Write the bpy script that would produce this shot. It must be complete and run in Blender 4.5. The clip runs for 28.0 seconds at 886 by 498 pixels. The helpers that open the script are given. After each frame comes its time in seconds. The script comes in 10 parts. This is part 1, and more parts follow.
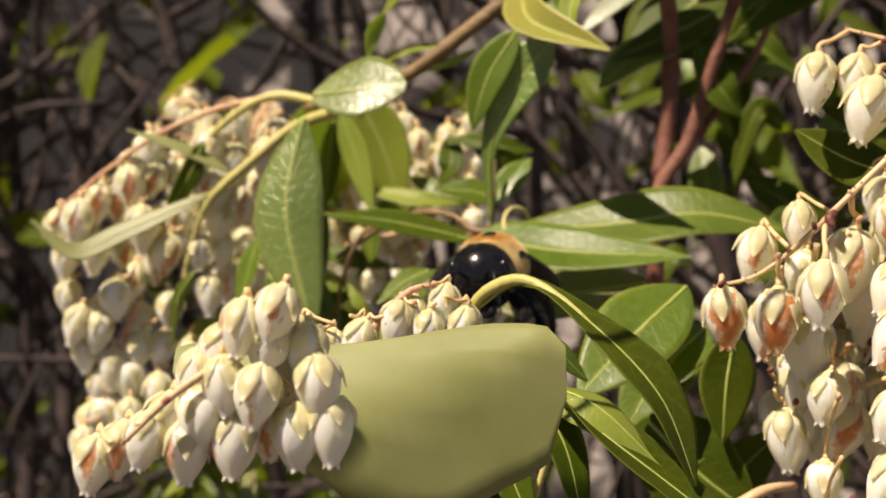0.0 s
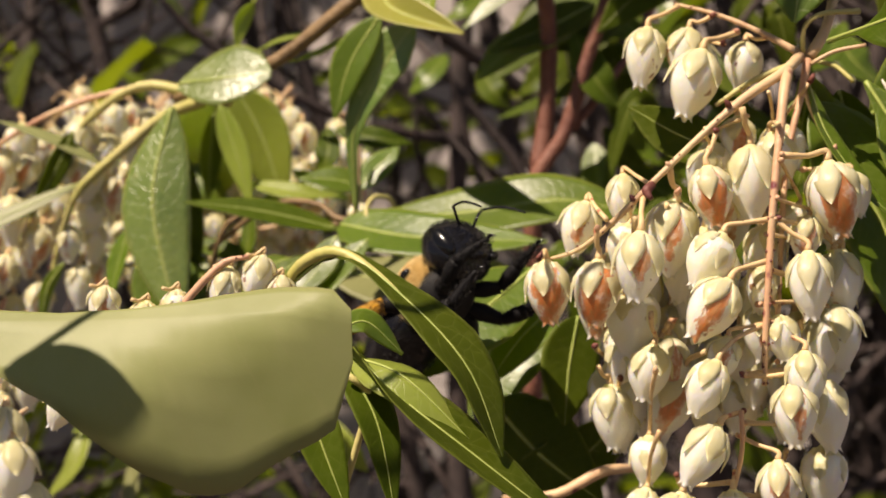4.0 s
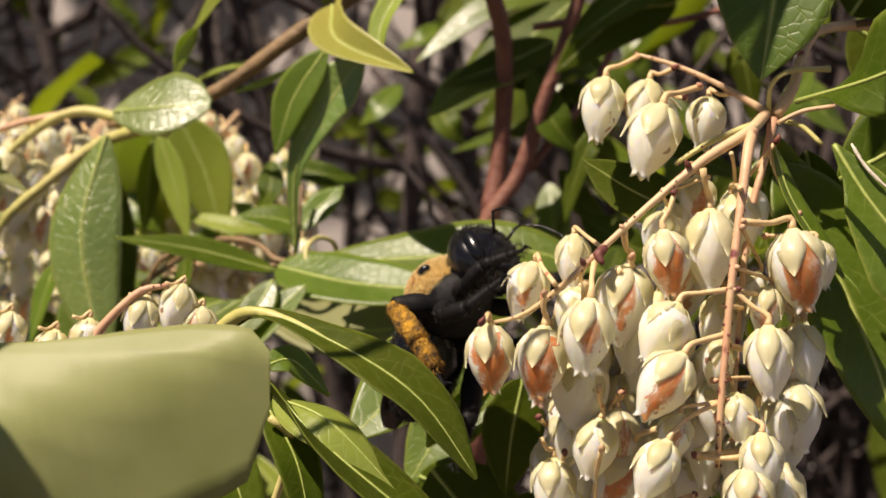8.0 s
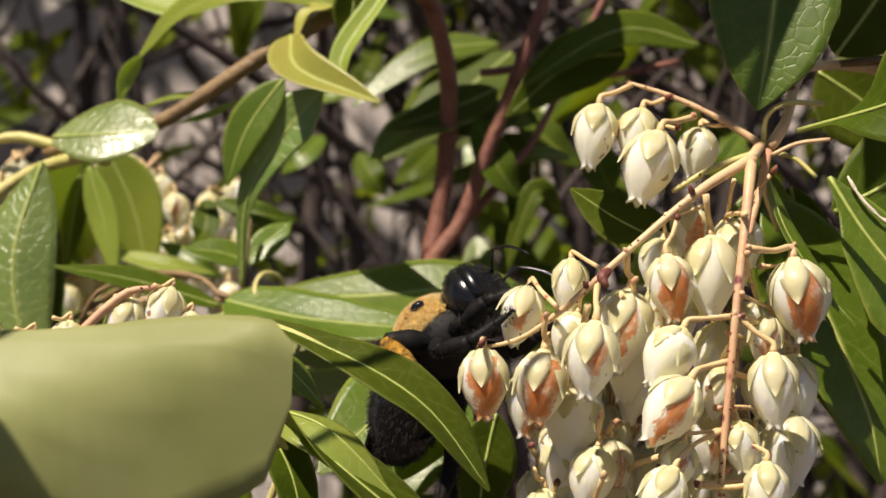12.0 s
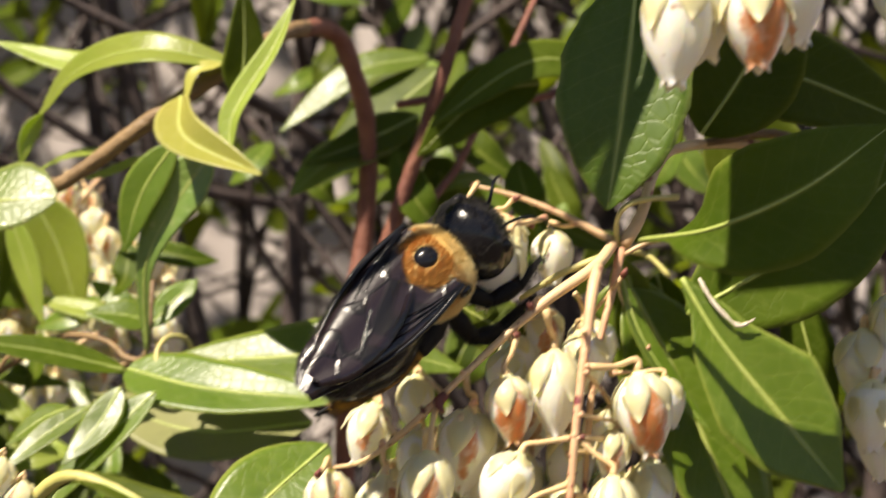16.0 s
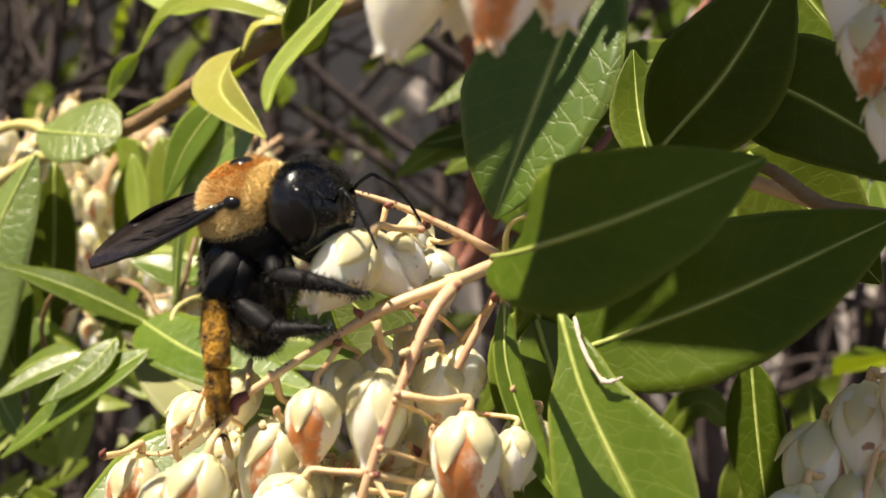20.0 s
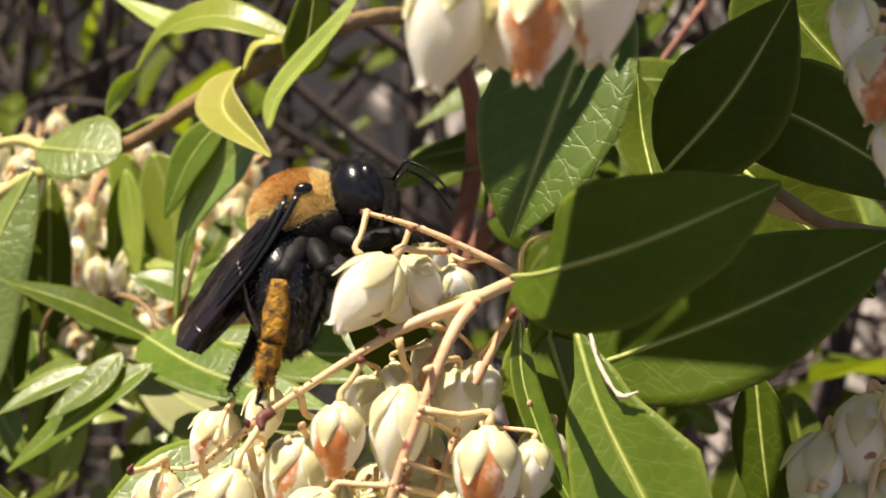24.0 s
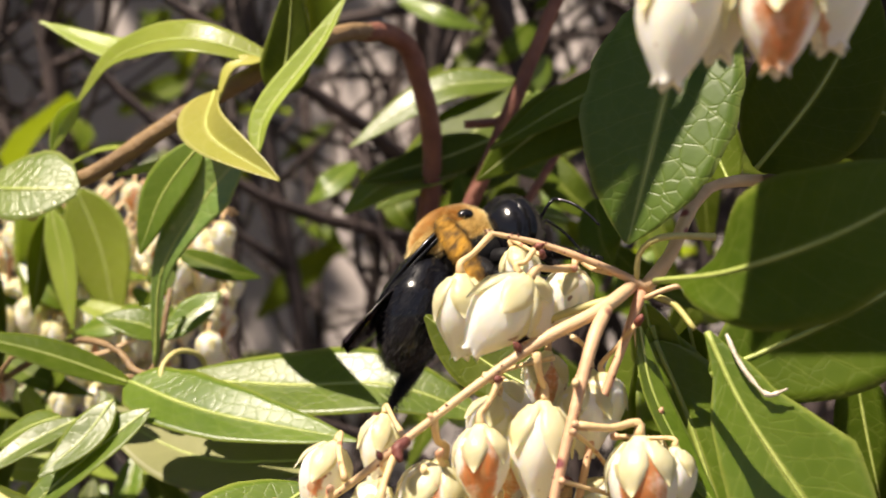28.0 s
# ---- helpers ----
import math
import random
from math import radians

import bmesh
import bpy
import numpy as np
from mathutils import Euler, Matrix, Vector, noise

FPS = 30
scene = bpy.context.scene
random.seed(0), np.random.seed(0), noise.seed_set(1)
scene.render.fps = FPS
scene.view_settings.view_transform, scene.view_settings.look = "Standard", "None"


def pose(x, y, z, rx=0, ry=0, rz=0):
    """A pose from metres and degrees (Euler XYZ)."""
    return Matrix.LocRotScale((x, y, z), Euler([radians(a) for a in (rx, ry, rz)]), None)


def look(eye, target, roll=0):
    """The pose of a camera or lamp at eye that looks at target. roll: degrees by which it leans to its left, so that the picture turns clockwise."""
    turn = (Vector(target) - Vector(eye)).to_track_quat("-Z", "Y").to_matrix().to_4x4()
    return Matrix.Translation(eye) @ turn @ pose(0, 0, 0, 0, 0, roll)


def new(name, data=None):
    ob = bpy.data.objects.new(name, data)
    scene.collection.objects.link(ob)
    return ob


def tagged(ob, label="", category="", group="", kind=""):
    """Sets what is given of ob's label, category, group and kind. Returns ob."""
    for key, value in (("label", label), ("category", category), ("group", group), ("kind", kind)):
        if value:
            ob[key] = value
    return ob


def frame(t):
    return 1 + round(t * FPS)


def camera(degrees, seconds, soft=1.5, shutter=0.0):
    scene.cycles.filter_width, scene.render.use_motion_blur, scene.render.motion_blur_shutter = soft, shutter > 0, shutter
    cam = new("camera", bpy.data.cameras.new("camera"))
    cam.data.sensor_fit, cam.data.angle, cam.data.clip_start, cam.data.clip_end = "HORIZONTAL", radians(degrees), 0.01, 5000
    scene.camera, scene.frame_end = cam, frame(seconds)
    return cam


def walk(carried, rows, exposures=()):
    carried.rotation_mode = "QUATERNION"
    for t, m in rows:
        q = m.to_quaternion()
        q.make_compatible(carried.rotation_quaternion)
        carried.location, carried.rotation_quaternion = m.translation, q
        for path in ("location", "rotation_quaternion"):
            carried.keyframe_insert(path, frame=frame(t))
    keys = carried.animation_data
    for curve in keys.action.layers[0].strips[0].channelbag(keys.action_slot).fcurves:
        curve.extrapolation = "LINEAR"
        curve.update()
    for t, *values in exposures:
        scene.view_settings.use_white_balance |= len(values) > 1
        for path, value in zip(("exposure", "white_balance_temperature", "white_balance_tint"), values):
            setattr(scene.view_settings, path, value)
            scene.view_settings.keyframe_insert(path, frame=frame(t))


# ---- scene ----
from mathutils import Quaternion

cam = camera(32.89, 28.0, shutter=0.4)
cam.data.dof.use_dof = True
cam.data.dof.focus_distance = 0.122
cam.data.dof.aperture_fstop = 58.0

# seconds; eye in centimetres; turn to the left, tilt up and lean in degrees
PATH = [
    (0, (-1.656, -1.174, 0.173), (2.49, 1.36, -4.59)),
    (0.5, (-1.673, -0.081, 0.603), (2.14, -0.40, -4.92)),
    (1, (-1.894, 0.351, 0.662), (0.21, -0.65, -4.22)),
    (1.5, (-1.585, -0.013, 0.677), (-0.31, -1.09, -4.87)),
    (2, (-0.663, -0.591, 0.067), (1.16, 0.31, -5.19)),
    (2.5, (-0.392, -0.935, -0.018), (1.22, 0.47, -5.56)),
    (3, (-0.151, -1.513, 0.112), (1.81, 0.06, -6.62)),
    (3.5, (-0.147, -1.307, -0.431), (1.99, 1.81, -5.73)),
    (5.5, (-0.409, 0.098, -0.234), (0.39, 2.58, -2.77)),
    (6, (-0.286, 0.185, -0.113), (0.37, 2.47, -3.14)),
    (6.5, (-0.234, 0.264, -0.044), (0.58, 2.63, -2.95)),
    (7, (-0.212, 0.261, 0.021), (0.45, 2.50, -3.08)),
    (7.5, (-0.019, 0.070, 0.222), (0.53, 2.16, -3.18)),
    (8, (-0.000, -0.000, -0.000), (0.12, 2.74, -2.90)),
    (8.5, (0.234, 0.327, -0.126), (0.58, 2.76, -3.13)),
    (9, (0.171, 0.337, -0.077), (0.43, 2.63, -3.14)),
    (9.5, (0.061, 0.272, -0.021), (0.22, 2.27, -3.29)),
    (10, (0.075, 0.525, -0.039), (0.10, 2.46, -3.11)),
    (10.5, (-0.413, 0.418, -0.239), (-0.90, 3.21, -2.99)),
    (11, (-1.017, 0.203, -0.441), (-2.99, 5.33, -0.95)),
    (11.5, (-1.643, 0.041, 0.096), (-5.64, 3.35, -3.28)),
    (12, (-1.299, 0.485, -0.506), (-5.93, 5.87, -1.70)),
    (12.5, (-1.275, 0.231, 0.405), (-6.23, 2.94, -3.98)),
    (14.5, (-0.710, 0.253, 0.896), (-5.93, 1.92, -4.49)),
    (15, (0.255, 0.464, 1.558), (-3.16, -0.35, -6.44)),
    (15.5, (0.222, 0.067, 1.042), (-4.51, 1.74, -4.97)),
    (16, (0.699, 0.450, 1.337), (-3.28, 1.85, -3.72)),
    (16.5, (2.472, 0.868, 2.470), (0.85, -2.36, -4.41)),
    (17, (4.099, 1.234, 1.652), (8.76, 2.04, 3.42)),
    (17.5, (5.408, 1.703, 1.505), (14.18, 0.48, 1.84)),
    (18, (5.701, 1.073, 1.218), (15.78, 1.52, 5.03)),
    (18.5, (5.559, 1.400, 1.263), (15.41, 2.05, 5.23)),
    (19, (5.354, 2.125, 1.309), (14.28, 2.23, 5.67)),
    (19.5, (5.279, 2.589, 1.375), (14.81, 1.84, 5.95)),
    (20, (5.253, 2.637, 1.383), (14.47, 1.89, 6.34)),
    (20.5, (5.194, 2.910, 1.436), (14.41, 1.59, 5.84)),
    (21, (4.978, 2.968, 1.488), (13.98, 1.67, 6.21)),
    (21.5, (4.904, 2.854, 1.424), (13.56, 1.70, 5.94)),
    (23.5, (5.168, 1.954, 1.353), (12.99, 2.01, 5.28)),
    (24, (4.887, 2.168, 1.431), (12.83, 2.24, 6.03)),
    (24.5, (4.501, 2.331, 1.440), (12.58, 2.69, 6.78)),
    (25, (4.437, 2.527, 1.438), (12.68, 2.72, 6.28)),
    (25.5, (4.238, 2.534, 1.531), (12.57, 2.44, 5.90)),
    (26, (4.163, 2.473, 1.599), (12.30, 2.47, 5.56)),
    (26.5, (3.761, 2.793, 1.483), (11.21, 2.82, 5.51)),
    (27, (3.129, 2.874, 1.543), (9.41, 2.61, 4.45)),
    (27.5, (2.525, 2.635, 1.215), (6.55, 3.46, 2.94)),
    (28, (2.127, 2.234, 1.167), (3.16, 3.93, 1.81)),
]


def seen_from(eye, turn):
    yaw, pitch, lean = turn
    return Matrix.Translation(Vector(eye) * 0.01 + Vector((0, 0, 0.9))) @ pose(0, 0, 0, 0, 0, yaw) @ pose(0, 0, 0, 90 + pitch) @ pose(0, 0, 0, 0, 0, lean)


walk(cam, [(t, seen_from(eye, turn)) for t, eye, turn in PATH], [(0, 0.61, 7500, 18), (6, 0.58, 7350, 19), (12.5, 0.60, 7000, 13), (16, 1.10, 7100, 12), (21, 1.14, 7150, 12), (28, 1.06, 7050, 16)])

# ---- the shape of things; lengths in centimetres, turned to metres by CM ----
CM = 0.01
LIFT = Vector((0.0, 0.0, 0.9))


def P(x, y, z):
    """A place of the plan, from centimetres."""
    return Vector((x, y, z)) * CM + LIFT



# ---- light: a high sun from behind the camera, and the sky ----
SUN_UP, SUN_TURN = 57.0, -42.0
world = bpy.data.worlds.new("sky")
scene.world = world
world.use_nodes = True
sky = world.node_tree.nodes.new("ShaderNodeTexSky")
sky.sky_type, sky.sun_disc = "NISHITA", False
sky.air_density, sky.dust_density = 0.7, 0.5
sky.sun_elevation, sky.sun_rotation = radians(SUN_UP), radians(180 + SUN_TURN)
world.node_tree.links.new(sky.outputs[0], world.node_tree.nodes["Background"].inputs[0])
world.node_tree.nodes["Background"].inputs[1].default_value = 0.05
lamp = bpy.data.lights.new("sun", "SUN")
lamp.energy, lamp.angle, lamp.color = 5.0, radians(0.5), (1.0, 0.93, 0.80)
sun = new("sun", lamp)
way_in = Vector((-math.sin(radians(SUN_TURN)) * -math.cos(radians(SUN_UP)), -math.cos(radians(SUN_TURN)) * math.cos(radians(SUN_UP)), math.sin(radians(SUN_UP))))
sun.matrix_basis = look(way_in * 3 + LIFT, LIFT)


# ---- materials ----
def nodes_of(name):
    mat = bpy.data.materials.new(name)
    mat.use_nodes = True
    nt = mat.node_tree
    return mat, nt, nt.nodes["Principled BSDF"]


def node(nt, kind, **inputs):
    n = nt.nodes.new(kind)
    for key, value in inputs.items():
        n.inputs[key.replace("_", " ")].default_value = value
    return n


def mix(nt, fac, a, b, blend="MIX"):
    """A colour mix; fac, a and b are sockets or values."""
    m = nt.nodes.new("ShaderNodeMix")
    m.data_type, m.blend_type = "RGBA", blend
    for sock, value in ((m.inputs[0], fac), (m.inputs[6], a), (m.inputs[7], b)):
        if isinstance(value, bpy.types.NodeSocket):
            nt.links.new(value, sock)
        else:
            sock.default_value = value
    return m.outputs[2]


def ramp(nt, fac, stops):
    r = nt.nodes.new("ShaderNodeValToRGB")
    while len(r.color_ramp.elements) < len(stops):
        r.color_ramp.elements.new(0.5)
    for e, (at, col) in zip(r.color_ramp.elements, stops):
        e.position, e.color = at, (col, col, col, 1) if isinstance(col, (int, float)) else (*col, 1)
    nt.links.new(fac, r.inputs[0])
    return r.outputs[0]


def maths(nt, op, a, b=0.0):
    m = nt.nodes.new("ShaderNodeMath")
    m.operation = op
    for sock, value in ((m.inputs[0], a), (m.inputs[1], b)):
        if isinstance(value, bpy.types.NodeSocket):
            nt.links.new(value, sock)
        else:
            sock.default_value = value
    return m.outputs[0]


def noise_of(nt, coord, scale, detail=3.0, rough=0.55):
    n = node(nt, "ShaderNodeTexNoise", Scale=scale, Detail=detail, Roughness=rough)
    if coord:
        nt.links.new(coord, n.inputs["Vector"])
    return n.outputs[0]


def bump(nt, bsdf, height, strength, distance):
    b = node(nt, "ShaderNodeBump", Strength=strength, Distance=distance)
    nt.links.new(height, b.inputs["Height"])
    nt.links.new(b.outputs[0], bsdf.inputs["Normal"])


def translucent(nt, bsdf, colour, share):
    """Lets part of the light through a thin blade or petal."""
    t = nt.nodes.new("ShaderNodeBsdfTranslucent")
    if isinstance(colour, bpy.types.NodeSocket):
        nt.links.new(colour, t.inputs[0])
    else:
        t.inputs[0].default_value = colour
    m = nt.nodes.new("ShaderNodeMixShader")
    m.inputs[0].default_value = share
    nt.links.new(bsdf.outputs[0], m.inputs[1])
    nt.links.new(t.outputs[0], m.inputs[2])
    nt.links.new(m.outputs[0], nt.nodes["Material Output"].inputs[0])


def leaf_material(name, dark, light, vein, through_col, share=0.3, rough=0.34, freckles=0.0, net=0.2, gloss=0.45, ribbed=0.75):
    """A glossy leaf: pale side veins, a fine net of cells, blotches of two greens."""
    mat, nt, bsdf = nodes_of(name)
    uv = nt.nodes.new("ShaderNodeUVMap").outputs[0]
    sep = nt.nodes.new("ShaderNodeSeparateXYZ")
    nt.links.new(uv, sep.inputs[0])
    across, along = sep.outputs[0], sep.outputs[1]
    ob = nt.nodes.new("ShaderNodeTexCoord").outputs["Object"]
    rnd = nt.nodes.new("ShaderNodeObjectInfo").outputs["Random"]
    side = maths(nt, "ABSOLUTE", across)
    # side veins sweep forwards from the midrib
    phase = maths(nt, "SUBTRACT", along, maths(nt, "MULTIPLY", side, 0.16))
    wob = maths(nt, "MULTIPLY", noise_of(nt, ob, 160, 2), 0.06)
    wave = maths(nt, "ABSOLUTE", maths(nt, "SINE", maths(nt, "MULTIPLY", maths(nt, "ADD", phase, wob), 30.0)))
    veins = ramp(nt, wave, [(0.0, 1.0), (0.10, 0.25), (0.2, 0.0)])
    cells = node(nt, "ShaderNodeTexVoronoi", Scale=760.0)
    cells.feature = "DISTANCE_TO_EDGE"
    nt.links.new(ob, cells.inputs["Vector"])
    netting = ramp(nt, cells.outputs[0], [(0.0, 0.0), (0.07, 0.75), (0.3, 1.0)])
    blotch = noise_of(nt, ob, 110, 4)
    base = mix(nt, ramp(nt, blotch, [(0.3, 0.0), (0.7, 1.0)]), (*dark, 1), (*light, 1))
    hue = node(nt, "ShaderNodeHueSaturation")
    nt.links.new(base, hue.inputs["Color"])
    nt.links.new(maths(nt, "ADD", maths(nt, "MULTIPLY", rnd, 0.35), 0.83), hue.inputs["Value"])
    nt.links.new(maths(nt, "ADD", maths(nt, "MULTIPLY", rnd, 0.02), 0.49), hue.inputs["Hue"])
    col = mix(nt, maths(nt, "MULTIPLY", veins, 0.2), hue.outputs[0], (*vein, 1))
    col = mix(nt, maths(nt, "MULTIPLY", maths(nt, "SUBTRACT", 1.0, netting), 0.1), col, (*vein, 1))
    rib = ramp(nt, side, [(0.0, 1.0), (0.04, 0.8), (0.075, 0.0)])
    col = mix(nt, maths(nt, "MULTIPLY", rib, ribbed), col, (*vein, 1))
    rim = ramp(nt, side, [(0.9, 0.0), (1.0, 0.5)])
    col = mix(nt, rim, col, (*vein, 1))
    if freckles:
        dots = node(nt, "ShaderNodeTexVoronoi", Scale=420.0)
        nt.links.new(ob, dots.inputs["Vector"])
        spots = maths(nt, "MULTIPLY", ramp(nt, dots.outputs[0], [(0.1, 1.0), (0.24, 0.0)]), ramp(nt, noise_of(nt, ob, 240, 3), [(0.52, 0.0), (0.62, 1.0)]))
        col = mix(nt, maths(nt, "MULTIPLY", spots, freckles), col, (0.55, 0.52, 0.25, 1))
    nt.links.new(col, bsdf.inputs["Base Color"])
    gl = maths(nt, "ADD", maths(nt, "MULTIPLY", noise_of(nt, ob, 300, 3), 0.22), rough - 0.1)
    nt.links.new(gl, bsdf.inputs["Roughness"])
    bsdf.inputs["Specular IOR Level"].default_value = gloss
    bsdf.inputs["Coat Weight"].default_value = 0.35 * gloss
    bsdf.inputs["Coat Roughness"].default_value = 0.32
    high = maths(nt, "SUBTRACT", maths(nt, "MULTIPLY", netting, 0.5), maths(nt, "MULTIPLY", veins, 0.25))
    high = maths(nt, "ADD", high, maths(nt, "MULTIPLY", noise_of(nt, ob, 220, 3), 0.8))
    bump(nt, bsdf, high, net, 0.00022)
    translucent(nt, bsdf, (*through_col, 1), share)
    return mat


def bark_material(name, a, b, rough=0.6, scale=250.0, specks=None, lift=0.0004):
    mat, nt, bsdf = nodes_of(name)
    ob = nt.nodes.new("ShaderNodeTexCoord").outputs["Object"]
    col = mix(nt, ramp(nt, noise_of(nt, ob, scale, 5), [(0.35, 0.0), (0.65, 1.0)]), (*a, 1), (*b, 1))
    fine = noise_of(nt, ob, scale * 5, 3)
    col = mix(nt, maths(nt, "MULTIPLY", fine, 0.35), col, (a[0] * 0.5, a[1] * 0.5, a[2] * 0.5, 1))
    if specks:
        dots = node(nt, "ShaderNodeTexVoronoi", Scale=430.0)
        nt.links.new(ob, dots.inputs["Vector"])
        col = mix(nt, ramp(nt, dots.outputs[0], [(0.12, 1.0), (0.22, 0.0)]), col, (*specks, 1))
    nt.links.new(col, bsdf.inputs["Base Color"])
    bsdf.inputs["Roughness"].default_value = rough
    bump(nt, bsdf, maths(nt, "ADD", fine, noise_of(nt, ob, scale, 4)), 0.7, lift)
    return mat


def soften(bsdf):
    """Waxy depth: light spreads a millimetre or two under the skin."""
    bsdf.inputs["Subsurface Weight"].default_value = 0.55
    bsdf.inputs["Subsurface Radius"].default_value = (1.0, 0.82, 0.45)
    bsdf.inputs["Subsurface Scale"].default_value = 0.002


def petal_material(name, browned=0.0, spread=0.0):
    """Waxy cream-white bells, greenish to the mouth; browned ones carry a withered orange petal."""
    mat, nt, bsdf = nodes_of(name)
    tc = nt.nodes.new("ShaderNodeTexCoord").outputs["Object"]
    sep = nt.nodes.new("ShaderNodeSeparateXYZ")
    nt.links.new(tc, sep.inputs[0])
    info = nt.nodes.new("ShaderNodeObjectInfo").outputs["Random"]
    shift = nt.nodes.new("ShaderNodeCombineXYZ")
    for s in shift.inputs:
        nt.links.new(maths(nt, "MULTIPLY", info, 3.0), s)
    add = nt.nodes.new("ShaderNodeVectorMath")
    nt.links.new(tc, add.inputs[0])
    nt.links.new(shift.outputs[0], add.inputs[1])
    at = add.outputs[0]
    base = mix(nt, ramp(nt, noise_of(nt, at, 420, 3), [(0.35, 0.0), (0.7, 1.0)]), (0.98, 0.955, 0.875, 1), (0.96, 0.92, 0.74, 1))
    ribs = node(nt, "ShaderNodeTexNoise", Scale=1.0, Detail=2.0)
    st = nt.nodes.new("ShaderNodeVectorMath")
    st.operation = "MULTIPLY"
    st.inputs[1].default_value = (1600, 1600, 120)
    nt.links.new(at, st.inputs[0])
    nt.links.new(st.outputs[0], ribs.inputs["Vector"])
    base = mix(nt, maths(nt, "MULTIPLY", ribs.outputs[0], 0.12), base, (0.86, 0.81, 0.60, 1))
    # small brown nicks and bruises
    spot = noise_of(nt, at, 520, 2)
    nick = ramp(nt, spot, [(0.70, 0.0), (0.735, 1.0)])
    base = mix(nt, maths(nt, "MULTIPLY", nick, 0.85), base, (0.22, 0.045, 0.02, 1))
    if browned:
        # one withered petal at the front, ragged at its edges, darkest towards the mouth
        front = maths(nt, "MULTIPLY", sep.outputs[1], -330.0)
        ragged = maths(nt, "ADD", maths(nt, "MULTIPLY", noise_of(nt, st.outputs[0], 0.7, 4, 0.7), 1.7), maths(nt, "MULTIPLY", noise_of(nt, at, 480, 3, 0.6), 1.5))
        narrow = maths(nt, "SUBTRACT", maths(nt, "ADD", front, ragged), maths(nt, "MULTIPLY", maths(nt, "ABSOLUTE", sep.outputs[0]), 520.0))
        stain = ramp(nt, maths(nt, "MULTIPLY", maths(nt, "SUBTRACT", maths(nt, "ADD", narrow, spread), maths(nt, "MULTIPLY", info, 0.0 if spread else 0.55)), 0.4), [(0.60, 0.0), (0.66, 0.8), (0.80, 1.0)])
        worn = ramp(nt, noise_of(nt, at, 700, 4, 0.65), [(0.28, 0.35), (0.5, 1.0)])
        rust = mix(nt, ramp(nt, noise_of(nt, st.outputs[0], 1.3, 3), [(0.35, 0.0), (0.65, 1.0)]), (0.70, 0.17, 0.02, 1), (0.50, 0.19, 0.055, 1))
        base = mix(nt, maths(nt, "MULTIPLY", maths(nt, "MULTIPLY", stain, worn), browned), base, rust)
    nt.links.new(base, bsdf.inputs["Base Color"])
    bsdf.inputs["Roughness"].default_value = 0.34
    bsdf.inputs["Specular IOR Level"].default_value = 0.5
    bump(nt, bsdf, maths(nt, "ADD", ribs.outputs[0], maths(nt, "MULTIPLY", noise_of(nt, at, 900, 3), 0.6)), 0.4, 0.0002)
    soften(bsdf)
    translucent(nt, bsdf, mix(nt, 0.55, base, (0.98, 0.89, 0.55, 1)), 0.27)
    return mat


def plain(name, a, b, scale, rough, strength=0.5, lift=0.0003, metal=0.0, share=0.0, detail=4.0):
    mat, nt, bsdf = nodes_of(name)
    ob = nt.nodes.new("ShaderNodeTexCoord").outputs["Object"]
    n = noise_of(nt, ob, scale, detail)
    col = mix(nt, ramp(nt, n, [(0.32, 0.0), (0.68, 1.0)]), (*a, 1), (*b, 1))
    nt.links.new(col, bsdf.inputs["Base Color"])
    bsdf.inputs["Roughness"].default_value = rough
    bump(nt, bsdf, noise_of(nt, ob, scale * 3, detail), strength, lift)
    if share:
        translucent(nt, bsdf, col, share)
    return mat


LEAF = leaf_material("leaf_green", (0.070, 0.125, 0.009), (0.125, 0.19, 0.018), (0.42, 0.45, 0.11), (0.42, 0.54, 0.02), share=0.42)
# darker, duller copy of the leaf green: shade is put into its colour
LEAF_DARK = leaf_material("leaf_shade_green", (0.042, 0.070, 0.005), (0.076, 0.108, 0.008), (0.25, 0.28, 0.06), (0.30, 0.38, 0.014), share=0.34, rough=0.46, gloss=0.1)
LEAF_OLD = leaf_material("leaf_freckled", (0.105, 0.18, 0.026), (0.19, 0.265, 0.055), (0.46, 0.48, 0.15), (0.34, 0.46, 0.03), freckles=0.6, rough=0.36, gloss=0.85, net=0.45)
LEAF_NET = leaf_material("leaf_netted", (0.055, 0.105, 0.010), (0.09, 0.15, 0.018), (0.36, 0.42, 0.12), (0.30, 0.42, 0.03), share=0.33, rough=0.42, net=0.4, gloss=0.35)
LEAF_LIME = leaf_material("leaf_lime", (0.26, 0.33, 0.05), (0.35, 0.41, 0.08), (0.55, 0.58, 0.22), (0.48, 0.62, 0.05), share=0.5)
LEAF_YELLOW = leaf_material("leaf_yellowed", (0.30, 0.31, 0.055), (0.40, 0.37, 0.085), (0.55, 0.53, 0.22), (0.46, 0.44, 0.06), share=0.35, freckles=0.3)
LEAF_PALE = leaf_material("leaf_underside", (0.20, 0.215, 0.075), (0.26, 0.27, 0.10), (0.32, 0.33, 0.13), (0.30, 0.35, 0.09), share=0.3, rough=0.6, net=0.06)
LEAF_NEAR = leaf_material("leaf_pale_close", (0.27, 0.295, 0.105), (0.36, 0.38, 0.16), (0.36, 0.33, 0.15), (0.42, 0.48, 0.12), share=0.35, rough=0.6, net=0.03, gloss=0.3, ribbed=0.0)
RIB = plain("leaf_midrib", (0.26, 0.33, 0.07), (0.38, 0.43, 0.12), 300, 0.45)
PETAL = petal_material("petal_cream")
PETAL_BROWN = petal_material("petal_browned", 0.95)
PETAL_RUST = petal_material("petal_rusted", 0.95, 0.22)
